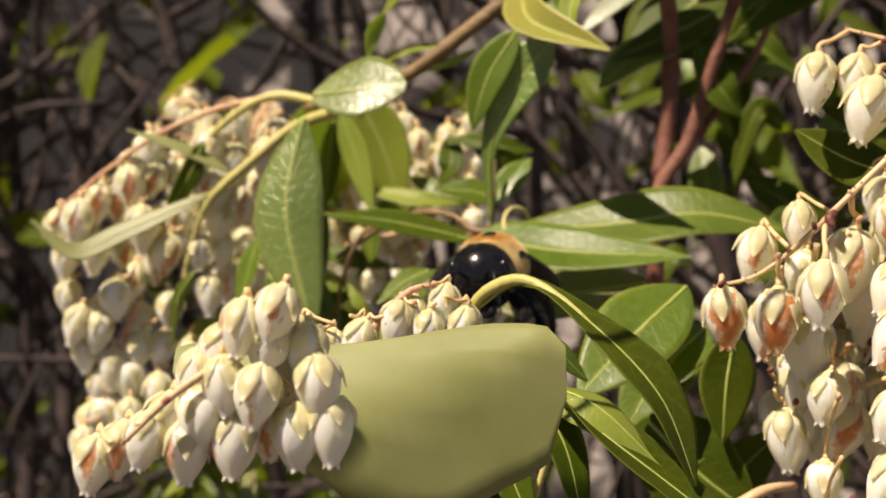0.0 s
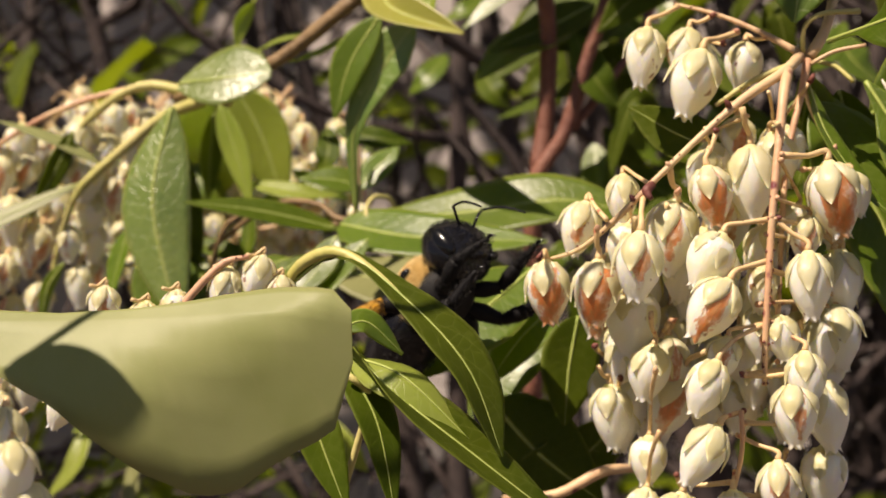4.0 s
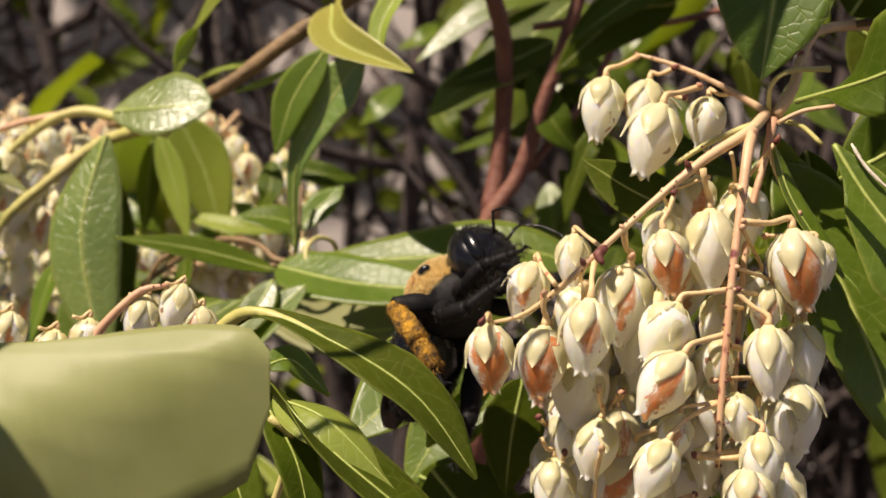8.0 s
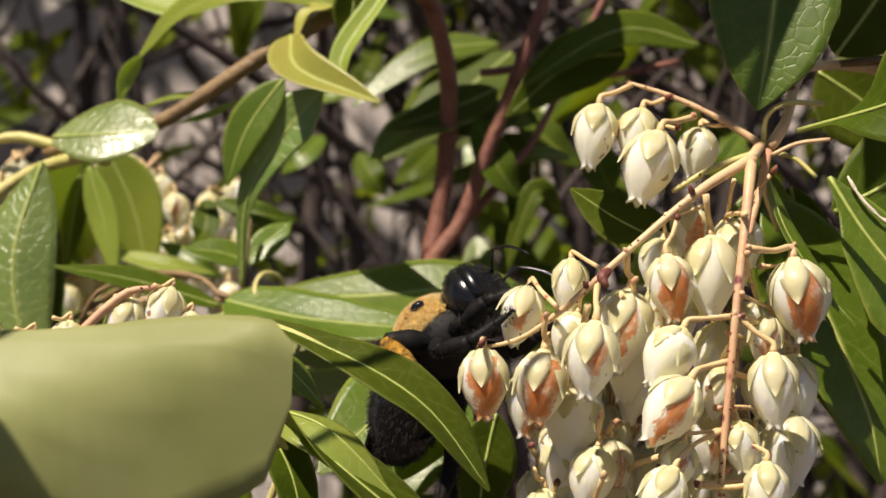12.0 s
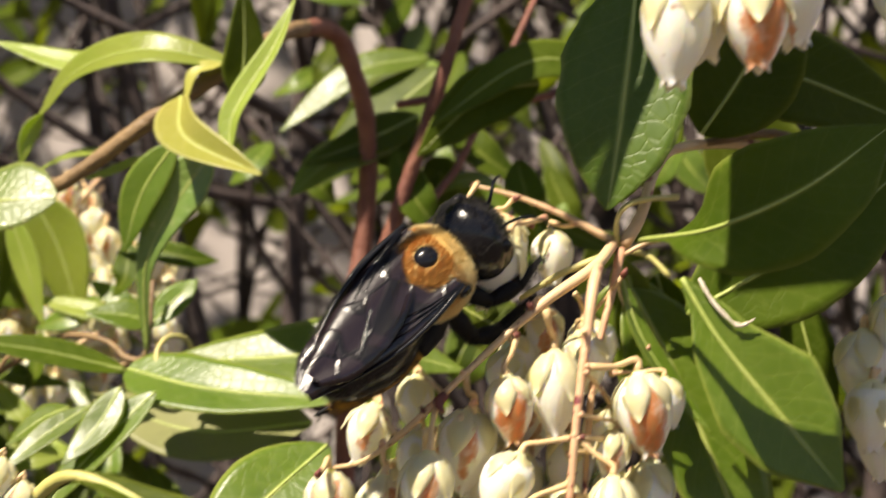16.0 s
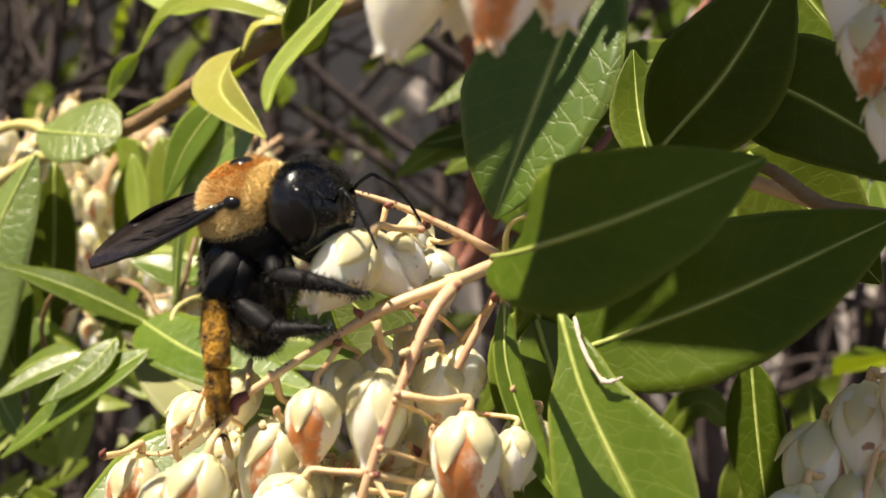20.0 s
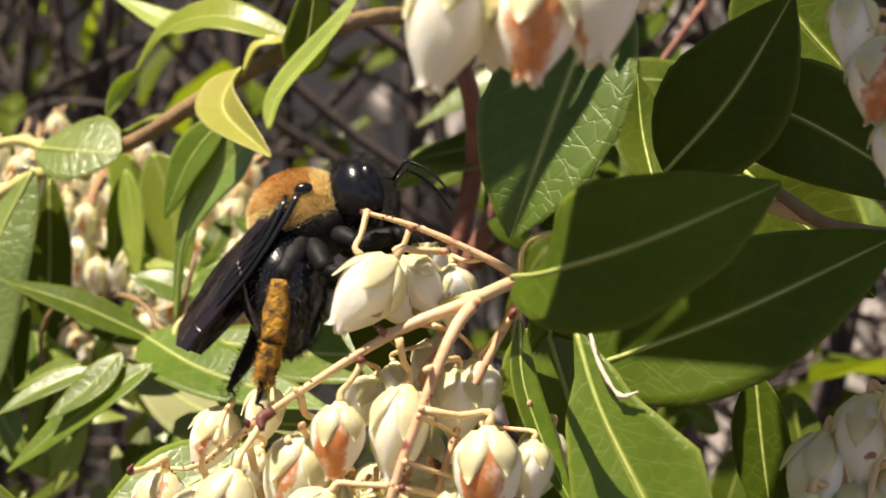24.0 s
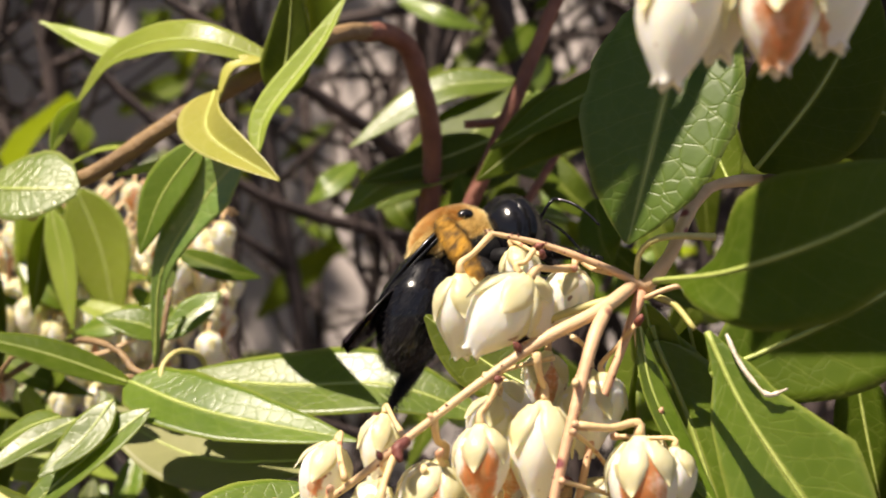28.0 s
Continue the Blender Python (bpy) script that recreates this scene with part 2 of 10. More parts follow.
SEPAL = plain("sepal_pale_yellow", (0.91, 0.83, 0.37), (0.95, 0.89, 0.53), 320, 0.42, 0.5, 0.00015, share=0.2)
soften(SEPAL.node_tree.nodes["Principled BSDF"])
STALK = bark_material("raceme_stalk", (0.60, 0.38, 0.22), (0.70, 0.53, 0.30), 0.5, 140, (0.22, 0.05, 0.045), 0.0002)
PEDICEL = bark_material("pedicel_pale", (0.66, 0.43, 0.22), (0.76, 0.58, 0.31), 0.5, 140, (0.42, 0.14, 0.08), 0.0002)
STALK_PINK = bark_material("raceme_stalk_pink", (0.56, 0.27, 0.17), (0.68, 0.47, 0.27), 0.5, 140, (0.16, 0.03, 0.035), 0.0002)
STALK_GREEN = bark_material("petiole_green", (0.45, 0.42, 0.12), (0.60, 0.52, 0.22), 0.5, 140, None, 0.0002)
BARK = bark_material("bark_red_brown", (0.15, 0.05, 0.035), (0.27, 0.11, 0.07), 0.65, 220)
BARK_TAN = bark_material("bark_tan", (0.17, 0.105, 0.05), (0.26, 0.165, 0.075), 0.6, 200)
BARK_GREY = bark_material("bark_grey_brown", (0.028, 0.019, 0.018), (0.075, 0.052, 0.048), 0.85, 160)
WITHERED = plain("withered_bud", (0.09, 0.02, 0.02), (0.2, 0.06, 0.04), 700, 0.6)
TORN = plain("torn_edge", (0.50, 0.42, 0.34), (0.7, 0.62, 0.52), 900, 0.7)


# ---- building ----
def part(name, bm, material, parent, label="", m=None, smooth=True):
    """Links a bmesh, in metres round the parent, as one mesh object under it."""
    me = bpy.data.meshes.new(name)
    if smooth:
        for f in bm.faces:
            f.smooth = True
    bm.to_mesh(me)
    bm.free()
    me.materials.append(material)
    return place(name, me, parent, label, m)


def place(name, me, parent, label="", m=None):
    ob = new(name, me)
    ob.parent = parent
    if m is not None:
        ob.matrix_basis = m
    if label:
        ob["label"] = label
    return ob


def thing(name, at, label, category, group="", kind=""):
    e = new(name)
    e.empty_display_size = 0.005
    e.location = at
    return tagged(e, label, category, group, kind)


def smooth_path(pts, n):
    """n + 1 places along a curve through the given ones."""
    pts = [Vector(p) for p in pts]
    if len(pts) == 2:
        return [pts[0].lerp(pts[1], i / n) for i in range(n + 1)]
    q = [2 * pts[0] - pts[1], *pts, 2 * pts[-1] - pts[-2]]
    out = []
    for i in range(n + 1):
        s = i / n * (len(pts) - 1)
        k = min(int(s), len(pts) - 2)
        u = s - k
        a, b, c, d = q[k : k + 4]
        out.append(0.5 * (2 * b + (c - a) * u + (2 * a - 5 * b + 4 * c - d) * u * u + (3 * b - a - 3 * c + d) * u**3))
    return out


def tube_into(bm, path, radii, sides=7, knob=0.0, seed=0):
    """A round stalk along a path, closed at both ends, with slight knobs."""
    rng = random.Random(seed)
    rings = []
    ref = Vector((0.3, 0.2, 1.0))
    n = len(path) - 1
    for i, p in enumerate(path):
        d = (path[min(i + 1, n)] - path[max(i - 1, 0)]).normalized()
        u = d.cross(ref)
        if u.length < 0.1:
            u = d.cross(Vector((1, 0, 0)))
        u.normalize()
        ref = u.cross(d)
        v = d.cross(u)
        s = i / n * (len(radii) - 1)
        k = min(int(s), max(len(radii) - 2, 0))
        r = radii[k] + (radii[min(k + 1, len(radii) - 1)] - radii[k]) * (s - k)
        r *= 1 + knob * (rng.random() - 0.4)
        rings.append([bm.verts.new(p + r * (math.cos(a) * u + math.sin(a) * v)) for a in (2 * math.pi * j / sides for j in range(sides))])
    for a, b in zip(rings, rings[1:]):
        for j in range(sides):
            bm.faces.new((a[j], a[(j + 1) % sides], b[(j + 1) % sides], b[j]))
    bm.faces.new(rings[0][::-1])
    bm.faces.new(rings[-1])


def stalk(name, parent, pts, radii, material, label="", n=14, sides=8, knob=0.12, seed=1):
    """A stem through places of the plan (centimetres); radii in centimetres."""
    o = root_of(parent)
    bm = bmesh.new()
    path = smooth_path([P(*p) - o for p in pts], n)
    tube_into(bm, path, [r * CM for r in radii], sides, knob, seed)
    ob = part(name, bm, material, parent, label)
    if name == "rachis":
        scars(ob, path, min(radii) * CM * 0.5 + max(radii) * CM * 0.5, seed)
    return ob


def scars(ob, path, thick, seed):
    """Small dark red nubs where buds have dropped, scattered along a flower stalk."""
    rng = random.Random(seed + 500)
    bm = bmesh.new()
    for a, b in zip(path[1:-1], path[2:]):
        for k in range(2):
            ahead = (b - a).normalized()
            out = ahead.cross(Vector((rng.uniform(-1, 1), rng.uniform(-1, 1), rng.uniform(-1, 1)))).normalized()
            q = a.lerp(b, rng.random()) + out * thick * 0.72
            r = thick * rng.uniform(0.22, 0.42)
            tube_into(bm, [q, q + out * thick * 0.25 + ahead * thick * 0.15, q + out * thick * 0.38 + ahead * thick * 0.4], [r, r * 0.85, r * 0.2], 6, 0.2, k)
    part("bud_scars", bm, WITHERED, ob, "dark red bud scars")


def root_of(ob):
    """The place of a thing, or of the thing that a part belongs to (parts sit unturned at its base)."""
    return ob.location if ob.parent is None else root_of(ob.parent) + ob.location


def leaf(parent, pts, width, facing, material=None, fold=12.0, name="leaf", label="", twist=0.0, curl=0.0, teeth=0.012, lanky=0.5, rib=True, seed=0, wave=0.03, shape=None, crease=None):
    """A leaf blade along a path of the plan, its upper side towards facing; width in centimetres; fold and twist in degrees.
    shape: (along, left, right) shares of half the width, for a blade that is not even.
    crease: a fold across the blade from (share of its length, centimetres off the path) to the same, and its angle."""
    o = root_of(parent)
    rng = random.Random(seed + len(bpy.data.objects))
    nl, nw = 22, 5
    path = smooth_path([P(*p) - o for p in pts], nl)
    face = Vector(facing).normalized()
    bm = bmesh.new()
    uv = bm.loops.layers.uv.new("UVMap")
    thick = 0.016 * CM
    up, down, coord, spine = [], [], {}, []
    ph = rng.random() * 6
    for i, p in enumerate(path):
        s = i / nl
        d = (path[min(i + 1, nl)] - path[max(i - 1, 0)]).normalized()
        side = d.cross(face).normalized()
        nrm = side.cross(d).normalized()
        if twist:
            q = Matrix.Rotation(radians(twist) * s, 3, d)
            side, nrm = q @ side, q @ nrm
        # widest beyond the middle or before it, drawn out to a point
        w = 0.5 * width * CM * (math.sin(math.pi * min(1.0, s ** (1.0 - 0.35 * lanky) * 0.985 + 0.015)) ** 0.82)
        w = max(w, 0.02 * CM)
        lop = (w, w)
        if shape:
            k = max(0, max(i for i, r in enumerate(shape[:-1]) if r[0] <= s))
            (s0, a0, b0), (s1, a1, b1) = shape[k], shape[k + 1]
            u = (s - s0) / (s1 - s0)
            lop = tuple(max(0.02, 0.5 * width * (a + (b - a) * u)) * CM for a, b in ((a0, a1), (b0, b1)))
        rowu, rowd = [], []
        for j in range(-nw, nw + 1):
            c = j / nw
            w = lop[0] if c < 0 else lop[1]
            jag = 1 + (teeth * 2.2 * (rng.random() - 0.4) if abs(j) == nw else 0)
            lift = abs(c) * w * math.sin(radians(fold)) - curl * w * c * c + wave * w * abs(c) * math.sin(9 * s + ph + (1.5 if c > 0 else 0))
            if crease:
                (u0, v0), (u1, v1), bent = crease
                reach = (path[-1] - path[0]).length / CM
                du, dv = (u1 - u0) * reach, v1 - v0
                off = ((s - u0) * reach * dv - (c * w / CM - v0) * du) / math.hypot(du, dv)
                lift -= math.tan(radians(bent)) * 0.5 * (off + math.hypot(off, 0.03)) * CM
            at = p + side * (c * w * math.cos(radians(fold)) * jag) + nrm * lift
            t = thick * (1.0 - 0.75 * abs(c))
            rowu.append(bm.verts.new(at + nrm * t))
            rowd.append(bm.verts.new(at - nrm * t))
            coord[rowu[-1]] = coord[rowd[-1]] = (c, s)
        up.append(rowu)
        down.append(rowd)
        spine.append(p + nrm * thick)
    m = 2 * nw
    faces = []
    for i in range(nl):
        for j in range(m):
            faces.append(bm.faces.new((up[i][j], up[i][j + 1], up[i + 1][j + 1], up[i + 1][j])))
            faces.append(bm.faces.new((down[i][j], down[i + 1][j], down[i + 1][j + 1], down[i][j + 1])))
        faces.append(bm.faces.new((up[i][0], up[i + 1][0], down[i + 1][0], down[i][0])))
        faces.append(bm.faces.new((up[i][m], down[i][m], down[i + 1][m], up[i + 1][m])))
    for f in faces:
        for lp in f.loops:
            lp[uv].uv = coord[lp.vert]
    ob = part(name, bm, material or LEAF, parent, label)
    if rib:
        bm = bmesh.new()
        w0 = 0.012 + 0.010 * width
        tube_into(bm, spine, [w0 * CM, 0.75 * w0 * CM, 0.5 * w0 * CM, 0.12 * w0 * CM], 5, 0.05)
        part("midrib", bm, RIB, ob)
    return ob


# ---- one bell flower, shared by all ----
def bell_mesh(name, material, length=0.66, belly=0.2, seed=0, browned=False):
    """An urn of five fused petals, hanging from its top at the origin, with flared lobes at the mouth."""
    rng = random.Random(seed)
    bm = bmesh.new()
    prof = [(0.0, 0.11), (0.05, 0.155), (0.13, 0.188), (0.26, 0.2), (0.4, 0.188), (0.52, 0.16), (0.62, 0.122), (0.70, 0.09), (0.745, 0.07), (0.775, 0.066), (0.80, 0.072)]
    seg = 25
    rings = []
    for k, (h, r) in enumerate(prof):
        ring = []
        for j in range(seg):
            a = 2 * math.pi * j / seg
            lobe = math.cos(5 * a)
            rr = r / 0.2 * belly * (1 + 0.05 * lobe * min(1, h * 3) + 0.02 * (rng.random() - 0.5))
            hh = h * length / 0.8
            if k >= len(prof) - 2:
                hh += 0.022 * lobe
                rr *= 1 + 0.1 * lobe
            ring.append(bm.verts.new((rr * CM * math.cos(a), rr * CM * math.sin(a), -hh * CM)))
        rings.append(ring)
    inner = [bm.verts.new((v.co.x * 0.72, v.co.y * 0.72, v.co.z + 0.03 * CM)) for v in rings[-1]]
    deep = [bm.verts.new((v.co.x * 0.8, v.co.y * 0.8, v.co.z + 0.3 * CM)) for v in rings[-1]]
    rings += [inner, deep]
    for a, b in zip(rings, rings[1:]):
        for j in range(seg):
            bm.faces.new((a[j], b[j], b[(j + 1) % seg], a[(j + 1) % seg]))
    bm.faces.new(rings[0])
    bm.faces.new(deep[::-1])
    for f in bm.faces:
        f.smooth = True
    me = bpy.data.meshes.new(name)
    bm.to_mesh(me)
    bm.free()
    me.materials.append(material)
    return me


def calyx_mesh(name, reach=0.34, flare=0.0, seed=0):
    """Five pointed sepals that hug the shoulders of the bell, and the knob where the stalk enters."""
    rng = random.Random(seed)
    bm = bmesh.new()
    for k in range(5):
        a0 = 2 * math.pi * (k + 0.5) / 5 + 0.12 * (rng.random() - 0.5)
        long = reach * (0.9 + 0.25 * rng.random())
        rows = []
        for i in range(6):
            s = i / 5
            h = -0.035 + long * s
            r = 0.08 + 0.174 * math.sin(min(1.0, s * 1.5 + 0.12) * math.pi / 2) + 0.005 + flare * s * s
            half = 0.63 * (1 - s**2.1) + 0.02
            row = []
            for j in (-1, -0.5, 0, 0.5, 1):
                a = a0 + half * j
                rr = (r + 0.006 * (1 - abs(j))) * CM
                row.append((Vector((rr * math.cos(a), rr * math.sin(a), -h * CM)), Vector((math.cos(a), math.sin(a), 0.25))))
            rows.append(row)
        out = [[bm.verts.new(p + 0.003 * CM * n) for p, n in row] for row in rows]
        inn = [[bm.verts.new(p - 0.003 * CM * n) for p, n in row] for row in rows]
        for i in range(5):
            for j in range(4):
                bm.faces.new((out[i][j], out[i + 1][j], out[i + 1][j + 1], out[i][j + 1]))
                bm.faces.new((inn[i][j], inn[i][j + 1], inn[i + 1][j + 1], inn[i + 1][j]))
            bm.faces.new((out[i][0], inn[i][0], inn[i + 1][0], out[i + 1][0]))
            bm.faces.new((out[i][4], out[i + 1][4], inn[i + 1][4], inn[i][4]))
        bm.faces.new((out[5][0], out[5][1], out[5][2], out[5][3], out[5][4], inn[5][4], inn[5][3], inn[5][2], inn[5][1], inn[5][0]))
    tube_into(bm, [Vector((0, 0, z * CM)) for z in (0.075, 0.045, 0.02, -0.02)], [0.05 * CM, 0.075 * CM, 0.1 * CM, 0.11 * CM], 9)
    for f in bm.faces:
        f.smooth = True
    me = bpy.data.meshes.new(name)
    bm.to_mesh(me)
    bm.free()
    me.materials.append(SEPAL)
    return me


BELLS = [bell_mesh("bell", PETAL, 0.66, 0.25, 1), bell_mesh("bell", PETAL, 0.63, 0.262, 2), bell_mesh("bell", PETAL, 0.70, 0.24, 3)]
BELLS_BROWN = [bell_mesh("bell", PETAL_BROWN, 0.66, 0.25, 4), bell_mesh("bell", PETAL_BROWN, 0.64, 0.24, 5)]
BELLS_RUST = [bell_mesh("bell", PETAL_RUST, 0.66, 0.25, 6), bell_mesh("bell", PETAL_RUST, 0.64, 0.25, 7)]
CALYXES = [calyx_mesh("calyx", 0.35, -0.010, 1), calyx_mesh("calyx", 0.39, -0.006, 2), calyx_mesh("calyx", 0.32, 0.0, 3), calyx_mesh("calyx", 0.36, 0.03, 4)]
FLOWERS = random.Random(11)


def flower(parent, top, tip, joint=None, browned=False, turn=None, label="", material=None, rusted=False):
    """A bell whose calyx is at top and whose mouth is at tip (plan, centimetres), on a stalk from joint."""
    o = root_of(parent)
    a, b = P(*top) - o, P(*tip) - o
    d = (b - a).normalized()
    size = max(0.6, min(1.35, (b - a).length / (0.72 * CM)))
    rot = Vector((0, 0, -1)).rotation_difference(d).to_matrix().to_4x4()
    spin = FLOWERS.random() * 360 if turn is None else turn
    m = Matrix.Translation(a) @ rot @ pose(0, 0, 0, 0, 0, spin) @ Matrix.Scale(size, 4)
    if parent.name != "flowering_branch" and FLOWERS.random() < 0.35:
        browned = True
    pool = BELLS_RUST if rusted else BELLS_BROWN if browned else BELLS
    bell = place("flower", FLOWERS.choice(pool), parent, label or ("bell with a withered orange petal" if browned else ""), m)
    place("calyx", FLOWERS.choice(CALYXES), bell, "", pose(0, 0, 0, 0, 0, FLOWERS.uniform(-6, 6)))
    if joint:
        j = P(*joint) - o
        mid = a.lerp(j, 0.45) + Vector((0, 0, 0.12)) * (a - j).length
        bm = bmesh.new()
        inv = m.inverted()
        lead = a - d * 0.07 * CM * size
        path = [inv @ q for q in smooth_path([j, mid, a - d * 0.17 * CM * size, lead], 9)]
        r = 0.030 * CM
        tube_into(bm, path, [r * 1.1, r * 0.9, r, r * 1.5], 7, 0.08)
        part("pedicel", bm, material or PEDICEL, bell)
    return bell

# ---- ground, wall and the bare shrub behind ----
SOIL = plain("soil", (0.045, 0.032, 0.024), (0.10, 0.075, 0.058), 30, 0.95, 0.8, 0.01)
PLASTER = plain("painted_wall", (0.44, 0.385, 0.37), (0.51, 0.455, 0.44), 9, 0.85, 0.4, 0.002)
bm = bmesh.new()
bmesh.ops.create_grid(bm, x_segments=60, y_segments=60, size=40.0)
for q in bm.verts:
    q.co.z = 0.012 * noise.noise(q.co * 0.7)
ground = tagged(part("ground", bm, SOIL, None), "brown bare soil under the shrubs", "ground", kind="structure")
bm = bmesh.new()
bmesh.ops.create_cube(bm, size=1.0, matrix=Matrix.Translation((0, 0.98, 1.3)) @ Matrix.Diagonal((9.0, 0.2, 2.7, 1)))
bmesh.ops.bevel(bm, geom=bm.edges[:], offset=0.01, segments=2, affect="EDGES")
wall = tagged(part("wall_north", bm, PLASTER, None, smooth=False), "beige painted wall in dappled sun", "wall", kind="structure")


def bare_shrub(x, y, seed, height, label):
    """Thin crooked stems that rise from the soil and fork, with a few hanging leaves."""
    rng = random.Random(seed)
    base = Vector((x, y, 0.0))
    sh = tagged(new("bare_shrub"), label, "shrub", "shrubs before the wall")
    sh.location = base
    ends = []
    for k in range(5):
        bm = bmesh.new()
        a = Vector((rng.uniform(-0.03, 0.03), rng.uniform(-0.03, 0.03), -0.01))
        lean = Vector((rng.uniform(-0.25, 0.25), rng.uniform(-0.12, 0.12), 1)).normalized()
        pts = [a]
        for i in range(7):
            a = a + lean * height / 7 + Vector((rng.uniform(-1, 1), rng.uniform(-1, 1), 0)) * 0.016
            pts.append(a)
        tube_into(bm, smooth_path(pts, 20), [0.0055, 0.004, 0.003, 0.0016], 7, 0.25, seed + k)
        for i in range(3, 8):
            for s in range(11):
                d = Vector((rng.uniform(-1, 1), rng.uniform(-0.7, 0.5), rng.uniform(0.1, 1.1))).normalized()
                q = [pts[i] + (pts[min(i + 1, 7)] - pts[i]) * rng.random()]
                for _ in range(4):
                    d = (d + Vector((rng.uniform(-1, 1), rng.uniform(-1, 1), rng.uniform(-0.6, 0.9))) * 0.45).normalized()
                    q.append(q[-1] + d * rng.uniform(0.015, 0.04))
                r = rng.uniform(0.0005, 0.0019)
                tube_into(bm, smooth_path(q, 9), [r, r * 0.8, r * 0.4], 5, 0.3, s)
                ends.append(q[-1])
        part("stem", bm, BARK_GREY, sh)
    return sh, ends, rng


def leaves_into(bm, uv, at, way, face, long, wide):
    """One small folded leaf of a far crown."""
    d = way.normalized()
    s = d.cross(face).normalized()
    n = s.cross(d)
    rows = [[bm.verts.new(at + d * long * u + s * (c * wide * w) + n * (abs(c) * wide * 0.25 - long * 0.25 * u * u)) for c in (-1, 0, 1)] for u, w in ((0, 0.05), (0.3, 0.42), (0.62, 0.45), (1.0, 0.03))]
    for i, (a, b) in enumerate(zip(rows, rows[1:])):
        for j in (0, 1):
            f = bm.faces.new((a[j], a[j + 1], b[j + 1], b[j]))
            for lp, q in zip(f.loops, ((j - 1, i / 3), (j, i / 3), (j, (i + 1) / 3), (j - 1, (i + 1) / 3))):
                lp[uv].uv = q


def crown(parent, spots, count, spread, seed, material, long=0.055):
    """Sprays of leaves round the given places (metres), joined into one part."""
    rng = random.Random(seed)
    bm = bmesh.new()
    uv = bm.loops.layers.uv.new("UVMap")
    for k in range(count):
        c = rng.choice(spots)
        at = c + Vector((rng.gauss(0, 1), rng.gauss(0, 1), rng.gauss(0, 1))) * spread
        way = Vector((rng.uniform(-1, 1), rng.uniform(-1, 0.6), rng.uniform(-1.1, 0.5)))
        face = Vector((rng.uniform(-0.6, 0.6), rng.uniform(-1, 0.2), rng.uniform(0.2, 1)))
        z = long * rng.uniform(0.7, 1.25)
        leaves_into(bm, uv, at, way, face, z, z * 0.36)
    return tagged(part("leaves", bm, material, parent), kind="stuff")


SPOTS = [(-0.50, 0.56), (-0.40, 0.48), (-0.30, 0.58), (-0.21, 0.50), (-0.05, 0.48), (0.03, 0.57), (0.11, 0.50), (0.20, 0.56), (0.30, 0.50), (-0.6, 0.5), (-0.01, 0.62), (0.07, 0.44), (0.15, 0.62), (0.24, 0.44), (-0.25, 0.44), (-0.35, 0.64)]
for k, (x, y) in enumerate(SPOTS):
    sh, ends, rng = bare_shrub(x, y, 40 + k, 1.25, "thin grey-brown shrub stems with sparse leaves before the wall")
    high = [e for e in ends if e.z > 0.82]
    crown(sh, high, 75, 0.035, 90 + k, LEAF_DARK if k % 3 else LEAF, 0.034)

# overhanging evergreen, out of view, added to shade one end of the wall
ever = thing("shade_evergreen", Vector((-0.62, 0.72, 0.0)), "tall unseen evergreen added to shade the wall", "shrub", "shrubs before the wall")
bm = bmesh.new()
tube_into(bm, smooth_path([Vector((0, 0, -0.02)), Vector((0.03, -0.02, 0.6)), Vector((0.02, 0.0, 1.2)), Vector((0.02, -0.1, 2.0))], 16), [0.03, 0.025, 0.02, 0.01], 9, 0.2, 3)
for k in range(9):
    r = random.Random(k)
    a = Vector((0.03, -0.01, 1.0 + 0.09 * k))
    tube_into(bm, smooth_path([a, a + Vector((r.uniform(-0.3, 0.45), r.uniform(-0.25, 0.1), 0.12)), a + Vector((r.uniform(-0.5, 0.7), r.uniform(-0.4, 0.1), 0.15))], 10), [0.01, 0.007, 0.003], 7, 0.2, k)
part("trunk", bm, BARK_GREY, ever)
cr = random.Random(77)
crown(ever, [Vector((cr.uniform(-0.6, 0.24), cr.uniform(-0.35, 0.1), cr.uniform(1.4, 2.05))) for _ in range(60)], 1500, 0.07, 5, LEAF_DARK, 0.055)
crown(ever, [Vector((cr.uniform(-0.42, -0.04), cr.uniform(-0.36, -0.08), cr.uniform(1.7, 2.15))) for _ in range(60)], 2200, 0.05, 6, LEAF_DARK, 0.055)
# low clipped bush at the foot of the wall
low_bush = thing("box_bush", Vector((-0.20, 0.62, 0.0)), "low bright green clipped bush by the wall", "bush", "shrubs before the wall")
bm = bmesh.new()
for k in range(14):
    r = random.Random(k + 50)
    tube_into(bm, smooth_path([Vector((r.uniform(-0.03, 0.03), r.uniform(-0.03, 0.03), -0.01)), Vector((r.uniform(-0.09, 0.09), r.uniform(-0.07, 0.07), 0.5)), Vector((r.uniform(-0.12, 0.12), r.uniform(-0.1, 0.1), 0.8))], 10), [0.006, 0.004, 0.002], 6, 0.2, k)
part("stems", bm, BARK_GREY, low_bush)
crown(low_bush, [Vector((cr.uniform(-0.11, 0.11), cr.uniform(-0.09, 0.09), cr.uniform(0.5, 0.84))) for _ in range(50)], 1500, 0.022, 8, LEAF, 0.022)


# ---- the plants ----

